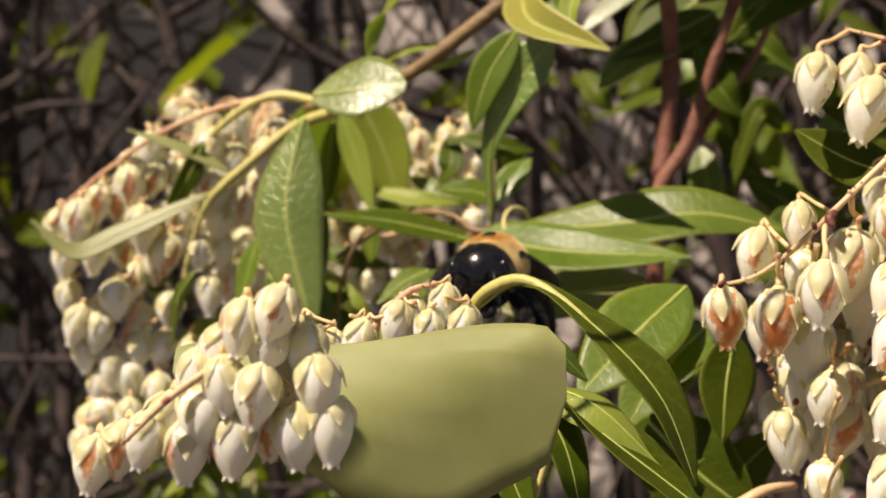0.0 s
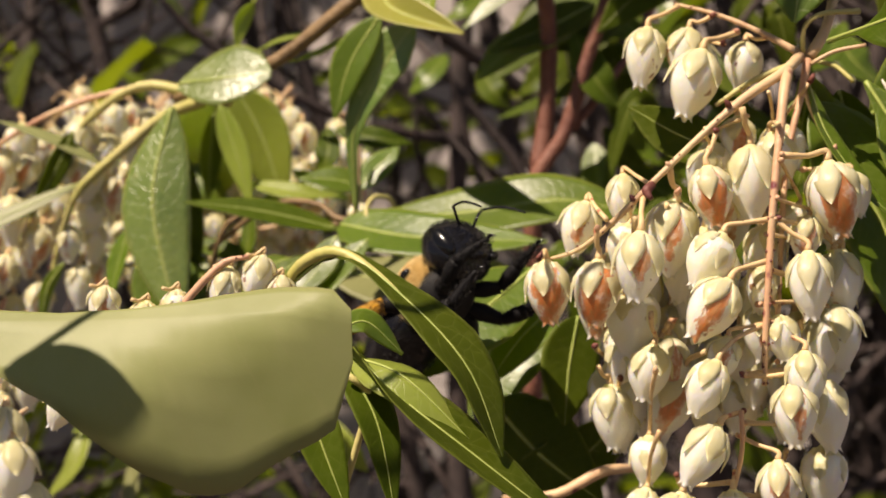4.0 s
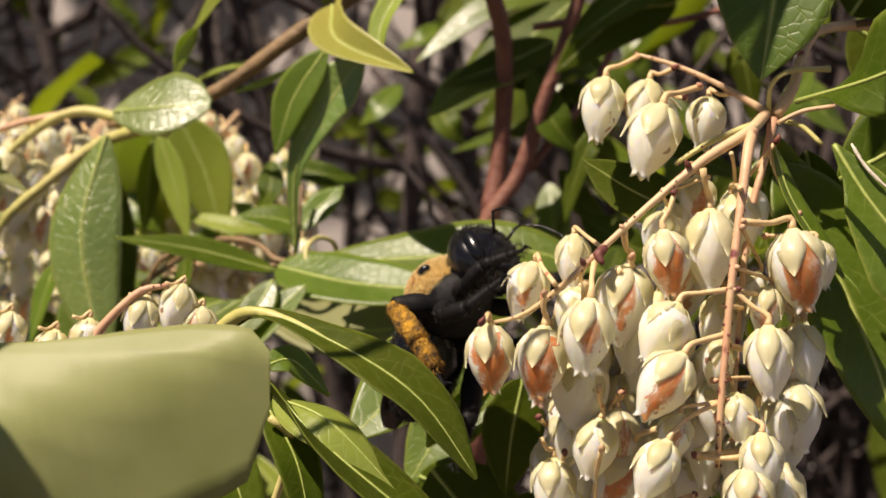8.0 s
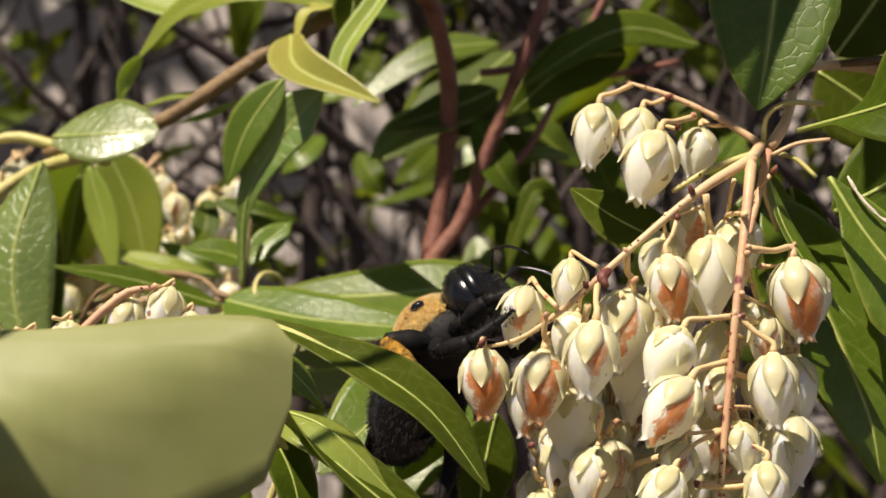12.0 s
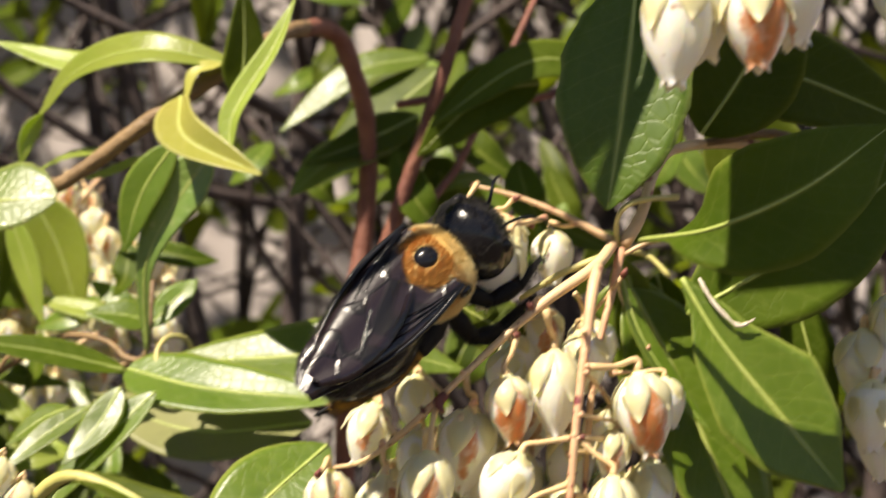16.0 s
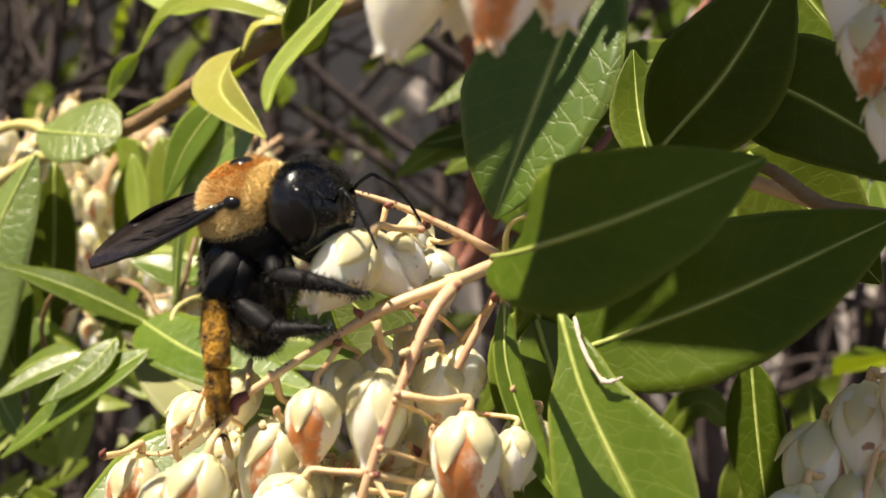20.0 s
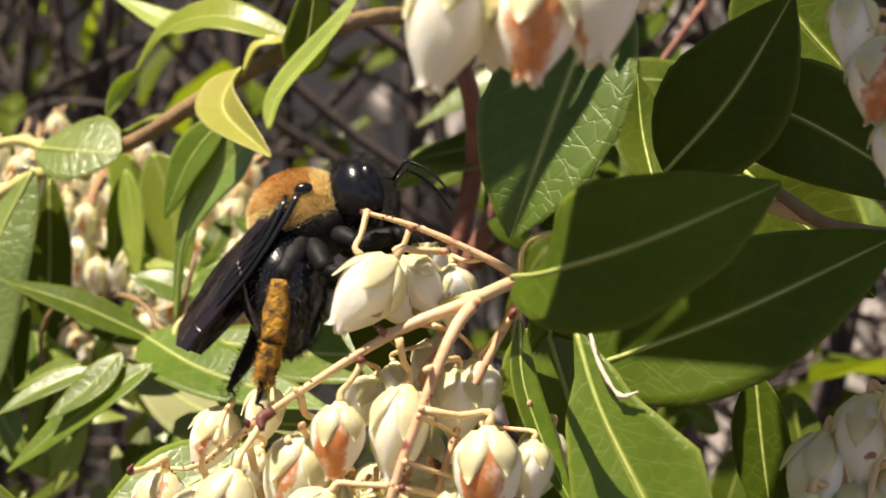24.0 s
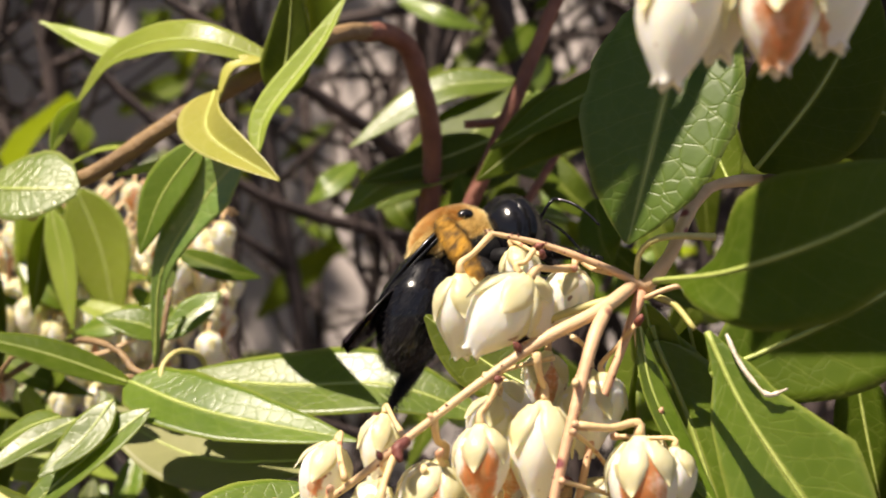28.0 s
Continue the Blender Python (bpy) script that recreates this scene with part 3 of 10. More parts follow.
main = thing('flowering_branch', P(3.38, 13.60, 2.35), 'pieris twig with hanging cream bell racemes and glossy leaves', 'branch')
stalk('stem', main, [(3.02, 13.42, 1.69), (3.21, 13.50, 1.95), (3.40, 13.70, 2.36), (3.68, 14.00, 2.56), (4.26, 14.20, 2.59), (4.98, 14.30, 2.45), (6.46, 14.40, 2.07), (8.97, 15.00, 1.46)], (0.056, 0.051, 0.048, 0.046, 0.051, 0.059, 0.070, 0.081), STALK, n=22)
stalk('stem', main, [(3.97, 14.10, 2.60), (4.64, 14.20, 2.66), (5.13, 14.00, 2.39), (5.61, 14.00, 2.33), (6.35, 14.20, 2.27)], (0.040, 0.047, 0.057, 0.062, 0.066), BARK_TAN, n=16)
stalk('bract', main, [(2.26, 13.70, 1.92), (2.25, 13.65, 1.95), (2.24, 13.65, 1.98)], (0.032, 0.026, 0.006), WITHERED, n=4, sides=6)
flower(main, (2.04, 14.00, 1.97), (2.19, 13.97, 1.57), (2.26, 13.70, 1.92))
stalk('rachis', main, [(2.92, 13.40, 1.70), (2.68, 13.00, 1.51), (2.24, 12.80, 1.26), (1.82, 12.75, 0.95), (1.33, 12.72, 0.55), (0.99, 12.80, 0.26), (0.64, 13.05, 0.02), (0.27, 13.30, -0.05)], (0.053, 0.051, 0.040, 0.032, 0.029, 0.027, 0.021, 0.013), STALK, n=24, seed=4)
stalk('rachis', main, [(2.78, 13.20, 1.59), (2.41, 13.20, 1.47), (2.06, 13.25, 1.28)], (0.037, 0.029, 0.021), STALK_GREEN, n=8)
stalk('bract', main, [(0.26, 12.75, -0.04), (0.28, 12.71, -0.01), (0.30, 12.70, 0.03)], (0.032, 0.026, 0.006), WITHERED, n=4, sides=6)
flower(main, (0.34, 13.20, -0.10), (0.33, 13.17, -0.71), (0.26, 12.75, -0.04), browned=True, turn=0, rusted=True)
stalk('bract', main, [(0.81, 12.75, 0.19), (0.82, 12.71, 0.20), (0.82, 12.70, 0.21)], (0.032, 0.026, 0.006), STALK_PINK, n=4, sides=6)
flower(main, (0.80, 12.85, -0.15), (0.70, 12.82, -0.78), (0.81, 12.75, 0.19), browned=True, turn=0, rusted=True)
flower(main, (1.17, 12.50, 0.06), (1.06, 12.47, -0.58), (1.26, 12.75, 0.46), browned=True, turn=0)
flower(main, (0.76, 13.30, 0.43), (0.57, 13.27, -0.07), (0.91, 12.75, 0.26), browned=True, turn=0)
flower(main, (1.13, 13.20, 0.66), (1.07, 13.17, 0.21), (1.33, 12.75, 0.55))
stalk('bract', main, [(1.52, 12.75, 0.69), (1.50, 12.71, 0.72), (1.48, 12.70, 0.74)], (0.032, 0.026, 0.006), STALK_PINK, n=4, sides=6)
flower(main, (1.56, 12.95, 0.34), (1.39, 12.92, -0.35), (1.52, 12.75, 0.69), browned=True, turn=0)
stalk('bract', main, [(1.97, 12.75, 0.99), (1.95, 12.71, 0.99), (1.94, 12.70, 0.98)], (0.032, 0.026, 0.006), WITHERED, n=4, sides=6)
flower(main, (1.85, 12.70, 0.62), (1.88, 12.67, 0.06), (1.97, 12.75, 0.99), browned=True, turn=0, rusted=True)
flower(main, (2.28, 12.90, 0.78), (2.24, 12.87, 0.11), (2.22, 12.75, 1.18))
stalk('bract', main, [(1.17, 12.75, 0.41), (1.15, 12.71, 0.44), (1.13, 12.70, 0.47)], (0.032, 0.026, 0.006), WITHERED, n=4, sides=6)
flower(main, (1.13, 13.10, 0.19), (0.97, 13.07, -0.18), (1.17, 12.75, 0.41))
flower(main, (1.94, 13.20, 0.82), (1.80, 13.17, 0.38), (1.87, 12.75, 1.02))
stalk('bract', main, [(2.10, 12.75, 1.21), (2.08, 12.71, 1.23), (2.06, 12.70, 1.26)], (0.032, 0.026, 0.006), WITHERED, n=4, sides=6)
flower(main, (2.31, 13.60, 1.15), (2.28, 13.57, 0.66), (2.10, 12.75, 1.21), browned=True, turn=0)
flower(main, (2.64, 13.50, 1.03), (2.65, 13.47, 0.59), (2.47, 12.75, 1.30))
flower(main, (1.15, 13.30, -0.42), (1.04, 13.27, -1.12), (1.17, 12.75, 0.27))
stalk('bract', main, [(1.56, 12.75, 0.45), (1.58, 12.71, 0.48), (1.59, 12.70, 0.50)], (0.032, 0.026, 0.006), STALK_PINK, n=4, sides=6)
flower(main, (1.75, 13.40, -0.27), (1.61, 13.37, -0.78), (1.56, 12.75, 0.45))
flower(main, (1.50, 13.60, -0.63), (1.37, 13.57, -1.21), (1.46, 12.75, 0.36))
stalk('rachis', main, [(2.71, 13.00, 1.51), (2.59, 12.75, 1.20), (2.39, 12.55, 0.32), (2.28, 12.50, -0.33), (2.19, 12.50, -0.96), (2.16, 12.55, -1.33)], (0.052, 0.044, 0.034, 0.031, 0.029, 0.023), STALK_PINK, n=20, seed=5)
stalk('rachis', main, [(1.92, 12.45, -1.53), (1.90, 12.50, -1.90), (1.79, 12.60, -2.33), (1.67, 12.80, -2.94)], (0.023, 0.023, 0.020, 0.012), STALK_PINK, n=12, seed=6)
stalk('bract', main, [(2.35, 12.55, 0.14), (2.35, 12.51, 0.16), (2.35, 12.50, 0.19)], (0.032, 0.026, 0.006), STALK_PINK, n=4, sides=6)
flower(main, (1.88, 12.50, -0.00), (1.57, 12.47, -0.49), (2.35, 12.55, 0.14))
flower(main, (1.87, 12.35, -0.42), (1.49, 12.32, -0.92), (2.30, 12.55, -0.23), browned=True, turn=0)
flower(main, (1.86, 12.50, -0.91), (1.72, 12.47, -1.29), (2.24, 12.55, -0.78), browned=True, turn=0)
flower(main, (1.71, 12.30, -1.11), (1.45, 12.27, -1.57), (2.24, 12.55, -0.78))
stalk('bract', main, [(2.50, 12.55, 0.70), (2.49, 12.51, 0.71), (2.48, 12.50, 0.72)], (0.032, 0.026, 0.006), STALK_PINK, n=4, sides=6)
flower(main, (2.95, 12.75, 0.56), (3.01, 12.72, -0.14), (2.50, 12.55, 0.70), browned=True, turn=0, rusted=True)
stalk('bract', main, [(2.41, 12.55, 0.32), (2.42, 12.51, 0.32), (2.43, 12.50, 0.31)], (0.032, 0.026, 0.006), STALK_PINK, n=4, sides=6)
flower(main, (2.74, 12.85, 0.11), (2.63, 12.82, -0.30), (2.41, 12.55, 0.32), browned=True, turn=0)
stalk('bract', main, [(2.38, 12.55, 0.14), (2.38, 12.51, 0.14), (2.38, 12.50, 0.15)], (0.032, 0.026, 0.006), STALK_PINK, n=4, sides=6)
flower(main, (2.63, 12.45, -0.23), (2.60, 12.42, -0.81), (2.38, 12.55, 0.14))
stalk('bract', main, [(2.27, 12.55, -0.51), (2.27, 12.51, -0.48), (2.27, 12.50, -0.46)], (0.032, 0.026, 0.006), WITHERED, n=4, sides=6)
flower(main, (2.35, 12.60, -0.76), (2.38, 12.57, -1.20), (2.27, 12.55, -0.51))
stalk('bract', main, [(2.26, 12.55, -0.78), (2.27, 12.51, -0.77), (2.28, 12.50, -0.76)], (0.032, 0.026, 0.006), STALK_PINK, n=4, sides=6)
flower(main, (2.51, 12.40, -1.10), (2.47, 12.37, -1.62), (2.26, 12.55, -0.78))
stalk('bract', main, [(2.40, 12.55, 0.14), (2.42, 12.51, 0.14), (2.44, 12.50, 0.14)], (0.032, 0.026, 0.006), WITHERED, n=4, sides=6)
flower(main, (3.03, 13.20, -0.23), (3.07, 13.17, -0.82), (2.40, 12.55, 0.14))
stalk('bract', main, [(2.31, 12.55, -0.32), (2.29, 12.51, -0.33), (2.27, 12.50, -0.34)], (0.032, 0.026, 0.006), WITHERED, n=4, sides=6)
flower(main, (2.98, 13.10, -0.74), (2.97, 13.07, -1.34), (2.31, 12.55, -0.32))
flower(main, (2.32, 12.90, -0.29), (2.22, 12.87, -0.69), (2.34, 12.55, -0.05))
stalk('bract', main, [(2.48, 12.55, 0.65), (2.49, 12.51, 0.66), (2.50, 12.50, 0.67)], (0.032, 0.026, 0.006), STALK_PINK, n=4, sides=6)
flower(main, (2.74, 13.30, 0.25), (2.61, 13.27, -0.02), (2.48, 12.55, 0.65))
flower(main, (2.57, 13.30, 0.93), (2.63, 13.27, 0.37), (2.49, 12.55, 0.98))
stalk('bract', main, [(1.96, 12.60, -1.55), (1.96, 12.55, -1.54), (1.96, 12.55, -1.54)], (0.032, 0.026, 0.006), WITHERED, n=4, sides=6)
flower(main, (1.66, 12.30, -1.68), (1.34, 12.27, -2.15), (1.96, 12.60, -1.55))
stalk('bract', main, [(1.99, 12.60, -1.23), (1.97, 12.55, -1.21), (1.95, 12.55, -1.19)], (0.032, 0.026, 0.006), WITHERED, n=4, sides=6)
flower(main, (2.38, 12.35, -1.37), (2.34, 12.32, -1.95), (1.99, 12.60, -1.23), browned=True, turn=0)
flower(main, (2.19, 12.40, -2.03), (2.15, 12.37, -2.54), (1.88, 12.60, -1.75), browned=True, turn=0)
flower(main, (1.78, 12.45, -2.26), (1.74, 12.42, -2.74), (1.84, 12.60, -2.07))
stalk('bract', main, [(2.17, 12.60, -0.61), (2.19, 12.55, -0.61), (2.22, 12.55, -0.60)], (0.032, 0.026, 0.006), STALK_PINK, n=4, sides=6)
flower(main, (2.87, 13.10, -0.82), (2.75, 13.07, -1.36), (2.17, 12.60, -0.61))
stalk('bract', main, [(1.99, 12.60, -1.23), (2.01, 12.55, -1.22), (2.02, 12.55, -1.22)], (0.032, 0.026, 0.006), STALK_PINK, n=4, sides=6)
flower(main, (2.72, 12.90, -1.39), (2.78, 12.87, -2.02), (1.99, 12.60, -1.23))
stalk('bract', main, [(1.94, 12.60, -1.65), (1.96, 12.55, -1.66), (1.98, 12.55, -1.66)], (0.032, 0.026, 0.006), STALK_PINK, n=4, sides=6)
flower(main, (2.75, 13.10, -2.02), (2.67, 13.07, -2.61), (1.94, 12.60, -1.65))
stalk('bract', main, [(1.78, 12.60, -2.17), (1.77, 12.55, -2.16), (1.76, 12.55, -2.15)], (0.032, 0.026, 0.006), STALK_PINK, n=4, sides=6)
flower(main, (1.35, 12.70, -2.29), (1.13, 12.67, -2.80), (1.78, 12.60, -2.17))
flower(main, (1.25, 13.00, -0.96), (1.10, 12.97, -1.49), (1.22, 12.60, -0.61))
stalk('bract', main, [(1.21, 12.60, -1.14), (1.21, 12.55, -1.11), (1.21, 12.55, -1.08)], (0.032, 0.026, 0.006), STALK_PINK, n=4, sides=6)
flower(main, (1.16, 13.20, -1.80), (1.08, 13.17, -2.28), (1.21, 12.60, -1.14))
flower(main, (1.08, 13.10, -2.27), (0.94, 13.07, -2.75), (1.20, 12.60, -1.67))
flower(main, (1.04, 13.50, -0.74), (0.90, 13.47, -1.18), (1.04, 12.60, -0.27))
stalk('bract', main, [(1.76, 12.60, -2.38), (1.76, 12.55, -2.38), (1.77, 12.55, -2.38)], (0.032, 0.026, 0.006), STALK_PINK, n=4, sides=6)
flower(main, (1.57, 12.60, -2.57), (1.41, 12.57, -3.08), (1.76, 12.60, -2.38))
flower(main, (2.39, 12.70, -2.52), (2.38, 12.67, -3.04), (1.82, 12.60, -2.28))
flower(main, (1.49, 13.30, -1.29), (1.20, 13.27, -1.86), (1.70, 12.60, -0.99), browned=True, turn=0)
flower(main, (2.77, 13.30, -0.26), (2.77, 13.27, -0.76), (2.30, 12.60, 0.01))
stalk('rachis', main, [(2.99, 13.40, 1.66), (2.88, 13.30, 1.32), (2.67, 13.20, 0.71), (2.53, 13.10, -0.04), (2.41, 13.00, -0.87)], (0.043, 0.035, 0.029, 0.027, 0.016), STALK_PINK, n=14, seed=8)
stalk('bract', main, [(2.95, 13.20, 1.42), (2.97, 13.15, 1.46), (2.98, 13.15, 1.49)], (0.032, 0.026, 0.006), WITHERED, n=4, sides=6)
flower(main, (2.72, 13.40, 1.01), (2.77, 13.37, 0.55), (2.95, 13.20, 1.42))
flower(main, (2.00, 13.60, 0.93), (2.15, 13.57, 0.51), (2.35, 13.20, 1.15))
stalk('bract', main, [(2.80, 13.20, 0.60), (2.82, 13.15, 0.60), (2.85, 13.15, 0.59)], (0.032, 0.026, 0.006), STALK_PINK, n=4, sides=6)
flower(main, (3.23, 13.10, 0.50), (3.26, 13.07, 0.09), (2.80, 13.20, 0.60))
flower(main, (1.17, 13.45, -0.86), (1.14, 13.42, -1.43), (1.29, 13.40, -0.62), browned=True, turn=0)
stalk('bract', main, [(2.43, 13.40, -0.42), (2.43, 13.36, -0.40), (2.44, 13.35, -0.37)], (0.032, 0.026, 0.006), WITHERED, n=4, sides=6)
flower(main, (2.33, 13.30, -0.67), (2.28, 13.27, -1.22), (2.43, 13.40, -0.42), browned=True, turn=0)
flower(main, (1.99, 13.46, -0.09), (1.99, 13.43, -0.65), (1.99, 13.40, 0.16))
flower(main, (2.68, 13.32, -0.96), (2.69, 13.29, -1.56), (2.76, 13.40, -0.72))
flower(main, (1.81, 13.41, -0.14), (1.83, 13.38, -0.72), (1.94, 13.40, 0.10))
stalk('bract', main, [(1.15, 13.40, -0.91), (1.15, 13.36, -0.92), (1.14, 13.35, -0.92)], (0.032, 0.026, 0.006), STALK_PINK, n=4, sides=6)
flower(main, (1.10, 13.54, -1.16), (1.04, 13.51, -1.74), (1.15, 13.40, -0.91))
flower(main, (1.32, 13.85, -0.01), (1.34, 13.82, -0.59), (1.27, 13.40, 0.22))
flower(main, (2.73, 13.71, -1.18), (2.72, 13.68, -1.80), (2.76, 13.40, -0.92))
flower(main, (1.19, 13.95, -0.59), (1.20, 13.92, -1.16), (1.23, 13.40, -0.34))
stalk('bract', main, [(1.70, 13.40, -0.21), (1.72, 13.36, -0.21), (1.74, 13.35, -0.20)], (0.032, 0.026, 0.006), WITHERED, n=4, sides=6)
flower(main, (1.76, 14.00, -0.46), (1.70, 13.97, -1.05), (1.70, 13.40, -0.21), browned=True, turn=0)
stalk('bract', main, [(1.02, 13.40, 0.15), (1.02, 13.36, 0.18), (1.02, 13.35, 0.20)], (0.032, 0.026, 0.006), STALK_PINK, n=4, sides=6)
flower(main, (0.98, 13.65, -0.08), (0.97, 13.62, -0.73), (1.02, 13.40, 0.15), browned=True, turn=0)
stalk('bract', main, [(1.97, 13.40, -0.71), (1.97, 13.36, -0.70), (1.97, 13.35, -0.69)], (0.032, 0.026, 0.006), STALK_PINK, n=4, sides=6)
flower(main, (1.94, 13.69, -0.96), (1.83, 13.66, -1.56), (1.97, 13.40, -0.71))
flower(main, (1.24, 13.54, -0.19), (1.16, 13.51, -0.83), (1.31, 13.40, 0.05))
stalk('bract', main, [(1.52, 13.40, 0.13), (1.50, 13.36, 0.15), (1.48, 13.35, 0.18)], (0.032, 0.026, 0.006), STALK_PINK, n=4, sides=6)
flower(main, (1.54, 13.84, -0.11), (1.41, 13.81, -0.74), (1.52, 13.40, 0.13))
stalk('bract', main, [(2.28, 13.40, -0.63), (2.30, 13.36, -0.62), (2.33, 13.35, -0.61)], (0.032, 0.026, 0.006), STALK_PINK, n=4, sides=6)
flower(main, (2.17, 13.58, -0.87), (2.18, 13.55, -1.51), (2.28, 13.40, -0.63))
stalk('bract', main, [(2.69, 13.40, -0.53), (2.69, 13.36, -0.53), (2.68, 13.35, -0.53)], (0.032, 0.026, 0.006), WITHERED, n=4, sides=6)
flower(main, (2.69, 13.56, -0.78), (2.70, 13.53, -1.37), (2.69, 13.40, -0.53))
stalk('bract', main, [(2.58, 13.20, -0.95), (2.57, 13.15, -0.92), (2.56, 13.15, -0.88)], (0.032, 0.026, 0.006), STALK_PINK, n=4, sides=6)
flower(main, (2.66, 13.74, -1.22), (2.48, 13.71, -1.80), (2.58, 13.20, -0.95))
stalk('bract', main, [(2.47, 13.20, -0.76), (2.50, 13.15, -0.74), (2.52, 13.15, -0.73)], (0.032, 0.026, 0.006), WITHERED, n=4, sides=6)
flower(main, (2.57, 13.49, -1.00), (2.44, 13.46, -1.53), (2.47, 13.20, -0.76))
stalk('bract', main, [(1.27, 13.20, -1.09), (1.25, 13.15, -1.09), (1.23, 13.15, -1.09)], (0.032, 0.026, 0.006), STALK_PINK, n=4, sides=6)
flower(main, (1.30, 13.72, -1.36), (1.29, 13.69, -1.99), (1.27, 13.20, -1.09))
stalk('bract', main, [(1.39, 13.20, -2.14), (1.38, 13.15, -2.13), (1.38, 13.15, -2.13)], (0.032, 0.026, 0.006), WITHERED, n=4, sides=6)
flower(main, (1.43, 13.22, -2.37), (1.34, 13.19, -2.94), (1.39, 13.20, -2.14))
flower(main, (2.43, 13.50, -2.25), (2.42, 13.47, -2.82), (2.42, 13.20, -1.99))
stalk('bract', main, [(2.41, 13.20, -1.17), (2.43, 13.15, -1.14), (2.45, 13.15, -1.11)], (0.032, 0.026, 0.006), STALK_PINK, n=4, sides=6)
flower(main, (2.59, 13.74, -1.46), (2.50, 13.71, -2.00), (2.41, 13.20, -1.17))
stalk('bract', main, [(2.21, 13.20, -2.23), (2.22, 13.15, -2.22), (2.22, 13.15, -2.22)], (0.032, 0.026, 0.006), STALK_PINK, n=4, sides=6)
flower(main, (2.18, 13.65, -2.51), (1.99, 13.62, -3.07), (2.21, 13.20, -2.23))
stalk('bract', main, [(2.03, 13.20, -1.05), (2.05, 13.15, -1.02), (2.07, 13.15, -1.00)], (0.032, 0.026, 0.006), WITHERED, n=4, sides=6)
flower(main, (2.18, 13.83, -1.33), (2.06, 13.80, -1.95), (2.03, 13.20, -1.05))
stalk('bract', main, [(1.45, 13.20, -0.71), (1.47, 13.15, -0.70), (1.49, 13.15, -0.69)], (0.032, 0.026, 0.006), STALK_PINK, n=4, sides=6)
flower(main, (1.35, 13.30, -0.92), (1.17, 13.27, -1.45), (1.45, 13.20, -0.71))
flower(main, (2.28, 13.55, -1.10), (2.19, 13.52, -1.63), (2.18, 13.20, -0.85))
stalk('bract', main, [(1.70, 13.30, -0.71), (1.70, 13.26, -0.68), (1.70, 13.25, -0.65)], (0.032, 0.026, 0.006), WITHERED, n=4, sides=6)
flower(main, (1.67, 13.82, -0.96), (1.62, 13.79, -1.50), (1.70, 13.30, -0.71))
stalk('bract', main, [(2.63, 13.30, -0.94), (2.63, 13.26, -0.91), (2.62, 13.25, -0.88)], (0.032, 0.026, 0.006), STALK_PINK, n=4, sides=6)
flower(main, (2.56, 13.30, -1.16), (2.41, 13.27, -1.71), (2.63, 13.30, -0.94), browned=True, turn=0)
stalk('bract', main, [(1.00, 13.30, -0.68), (0.99, 13.26, -0.66), (0.98, 13.25, -0.64)], (0.032, 0.026, 0.006), STALK_PINK, n=4, sides=6)
flower(main, (1.12, 13.50, -0.92), (1.02, 13.47, -1.50), (1.00, 13.30, -0.68))
stalk('bract', main, [(1.70, 13.30, 0.17), (1.70, 13.26, 0.17), (1.70, 13.25, 0.17)], (0.032, 0.026, 0.006), WITHERED, n=4, sides=6)
flower(main, (1.73, 13.65, -0.04), (1.74, 13.62, -0.61), (1.70, 13.30, 0.17))
flower(main, (3.22, 13.84, 0.36), (3.17, 13.81, -0.23), (3.21, 13.30, 0.56))
flower(main, (1.43, 13.30, -0.90), (1.38, 13.27, -1.46), (1.52, 13.30, -0.68), browned=True, turn=0)
stalk('bract', main, [(3.03, 13.30, 0.00), (3.00, 13.26, 0.01), (2.98, 13.25, 0.01)], (0.032, 0.026, 0.006), STALK_PINK, n=4, sides=6)
flower(main, (3.12, 13.34, -0.23), (3.02, 13.31, -0.84), (3.03, 13.30, 0.00))
stalk('bract', main, [(0.73, 13.30, -0.89), (0.75, 13.26, -0.88), (0.77, 13.25, -0.87)], (0.032, 0.026, 0.006), WITHERED, n=4, sides=6)
flower(main, (0.87, 13.75, -1.15), (0.87, 13.72, -1.72), (0.73, 13.30, -0.89))
flower(main, (2.34, 13.57, -0.38), (2.28, 13.54, -0.94), (2.23, 13.30, -0.15))
flower(main, (0.88, 13.90, -0.28), (0.77, 13.87, -0.89), (0.89, 13.30, -0.06), browned=True, turn=0)
flower(main, (1.93, 13.76, 0.11), (1.84, 13.73, -0.47), (1.98, 13.30, 0.32))
flower(main, (0.97, 13.96, -0.40), (0.91, 13.93, -1.01), (0.99, 13.30, -0.16), browned=True, turn=0)
stalk('bract', main, [(2.26, 13.30, -0.85), (2.28, 13.26, -0.86), (2.30, 13.25, -0.87)], (0.032, 0.026, 0.006), WITHERED, n=4, sides=6)
flower(main, (2.30, 13.81, -1.11), (2.26, 13.78, -1.72), (2.26, 13.30, -0.85))
stalk('bract', main, [(1.37, 13.30, -1.15), (1.37, 13.26, -1.13), (1.37, 13.25, -1.11)], (0.032, 0.026, 0.006), WITHERED, n=4, sides=6)
flower(main, (1.32, 13.91, -1.42), (1.23, 13.88, -2.01), (1.37, 13.30, -1.15))
stalk('bract', main, [(3.12, 13.30, 0.77), (3.14, 13.26, 0.79), (3.15, 13.25, 0.82)], (0.032, 0.026, 0.006), STALK_PINK, n=4, sides=6)
flower(main, (3.27, 13.56, 0.56), (3.17, 13.53, 0.00), (3.12, 13.30, 0.77), browned=True, turn=0)
stalk('bract', main, [(2.12, 13.30, 0.66), (2.13, 13.26, 0.66), (2.13, 13.25, 0.66)], (0.032, 0.026, 0.006), STALK_PINK, n=4, sides=6)
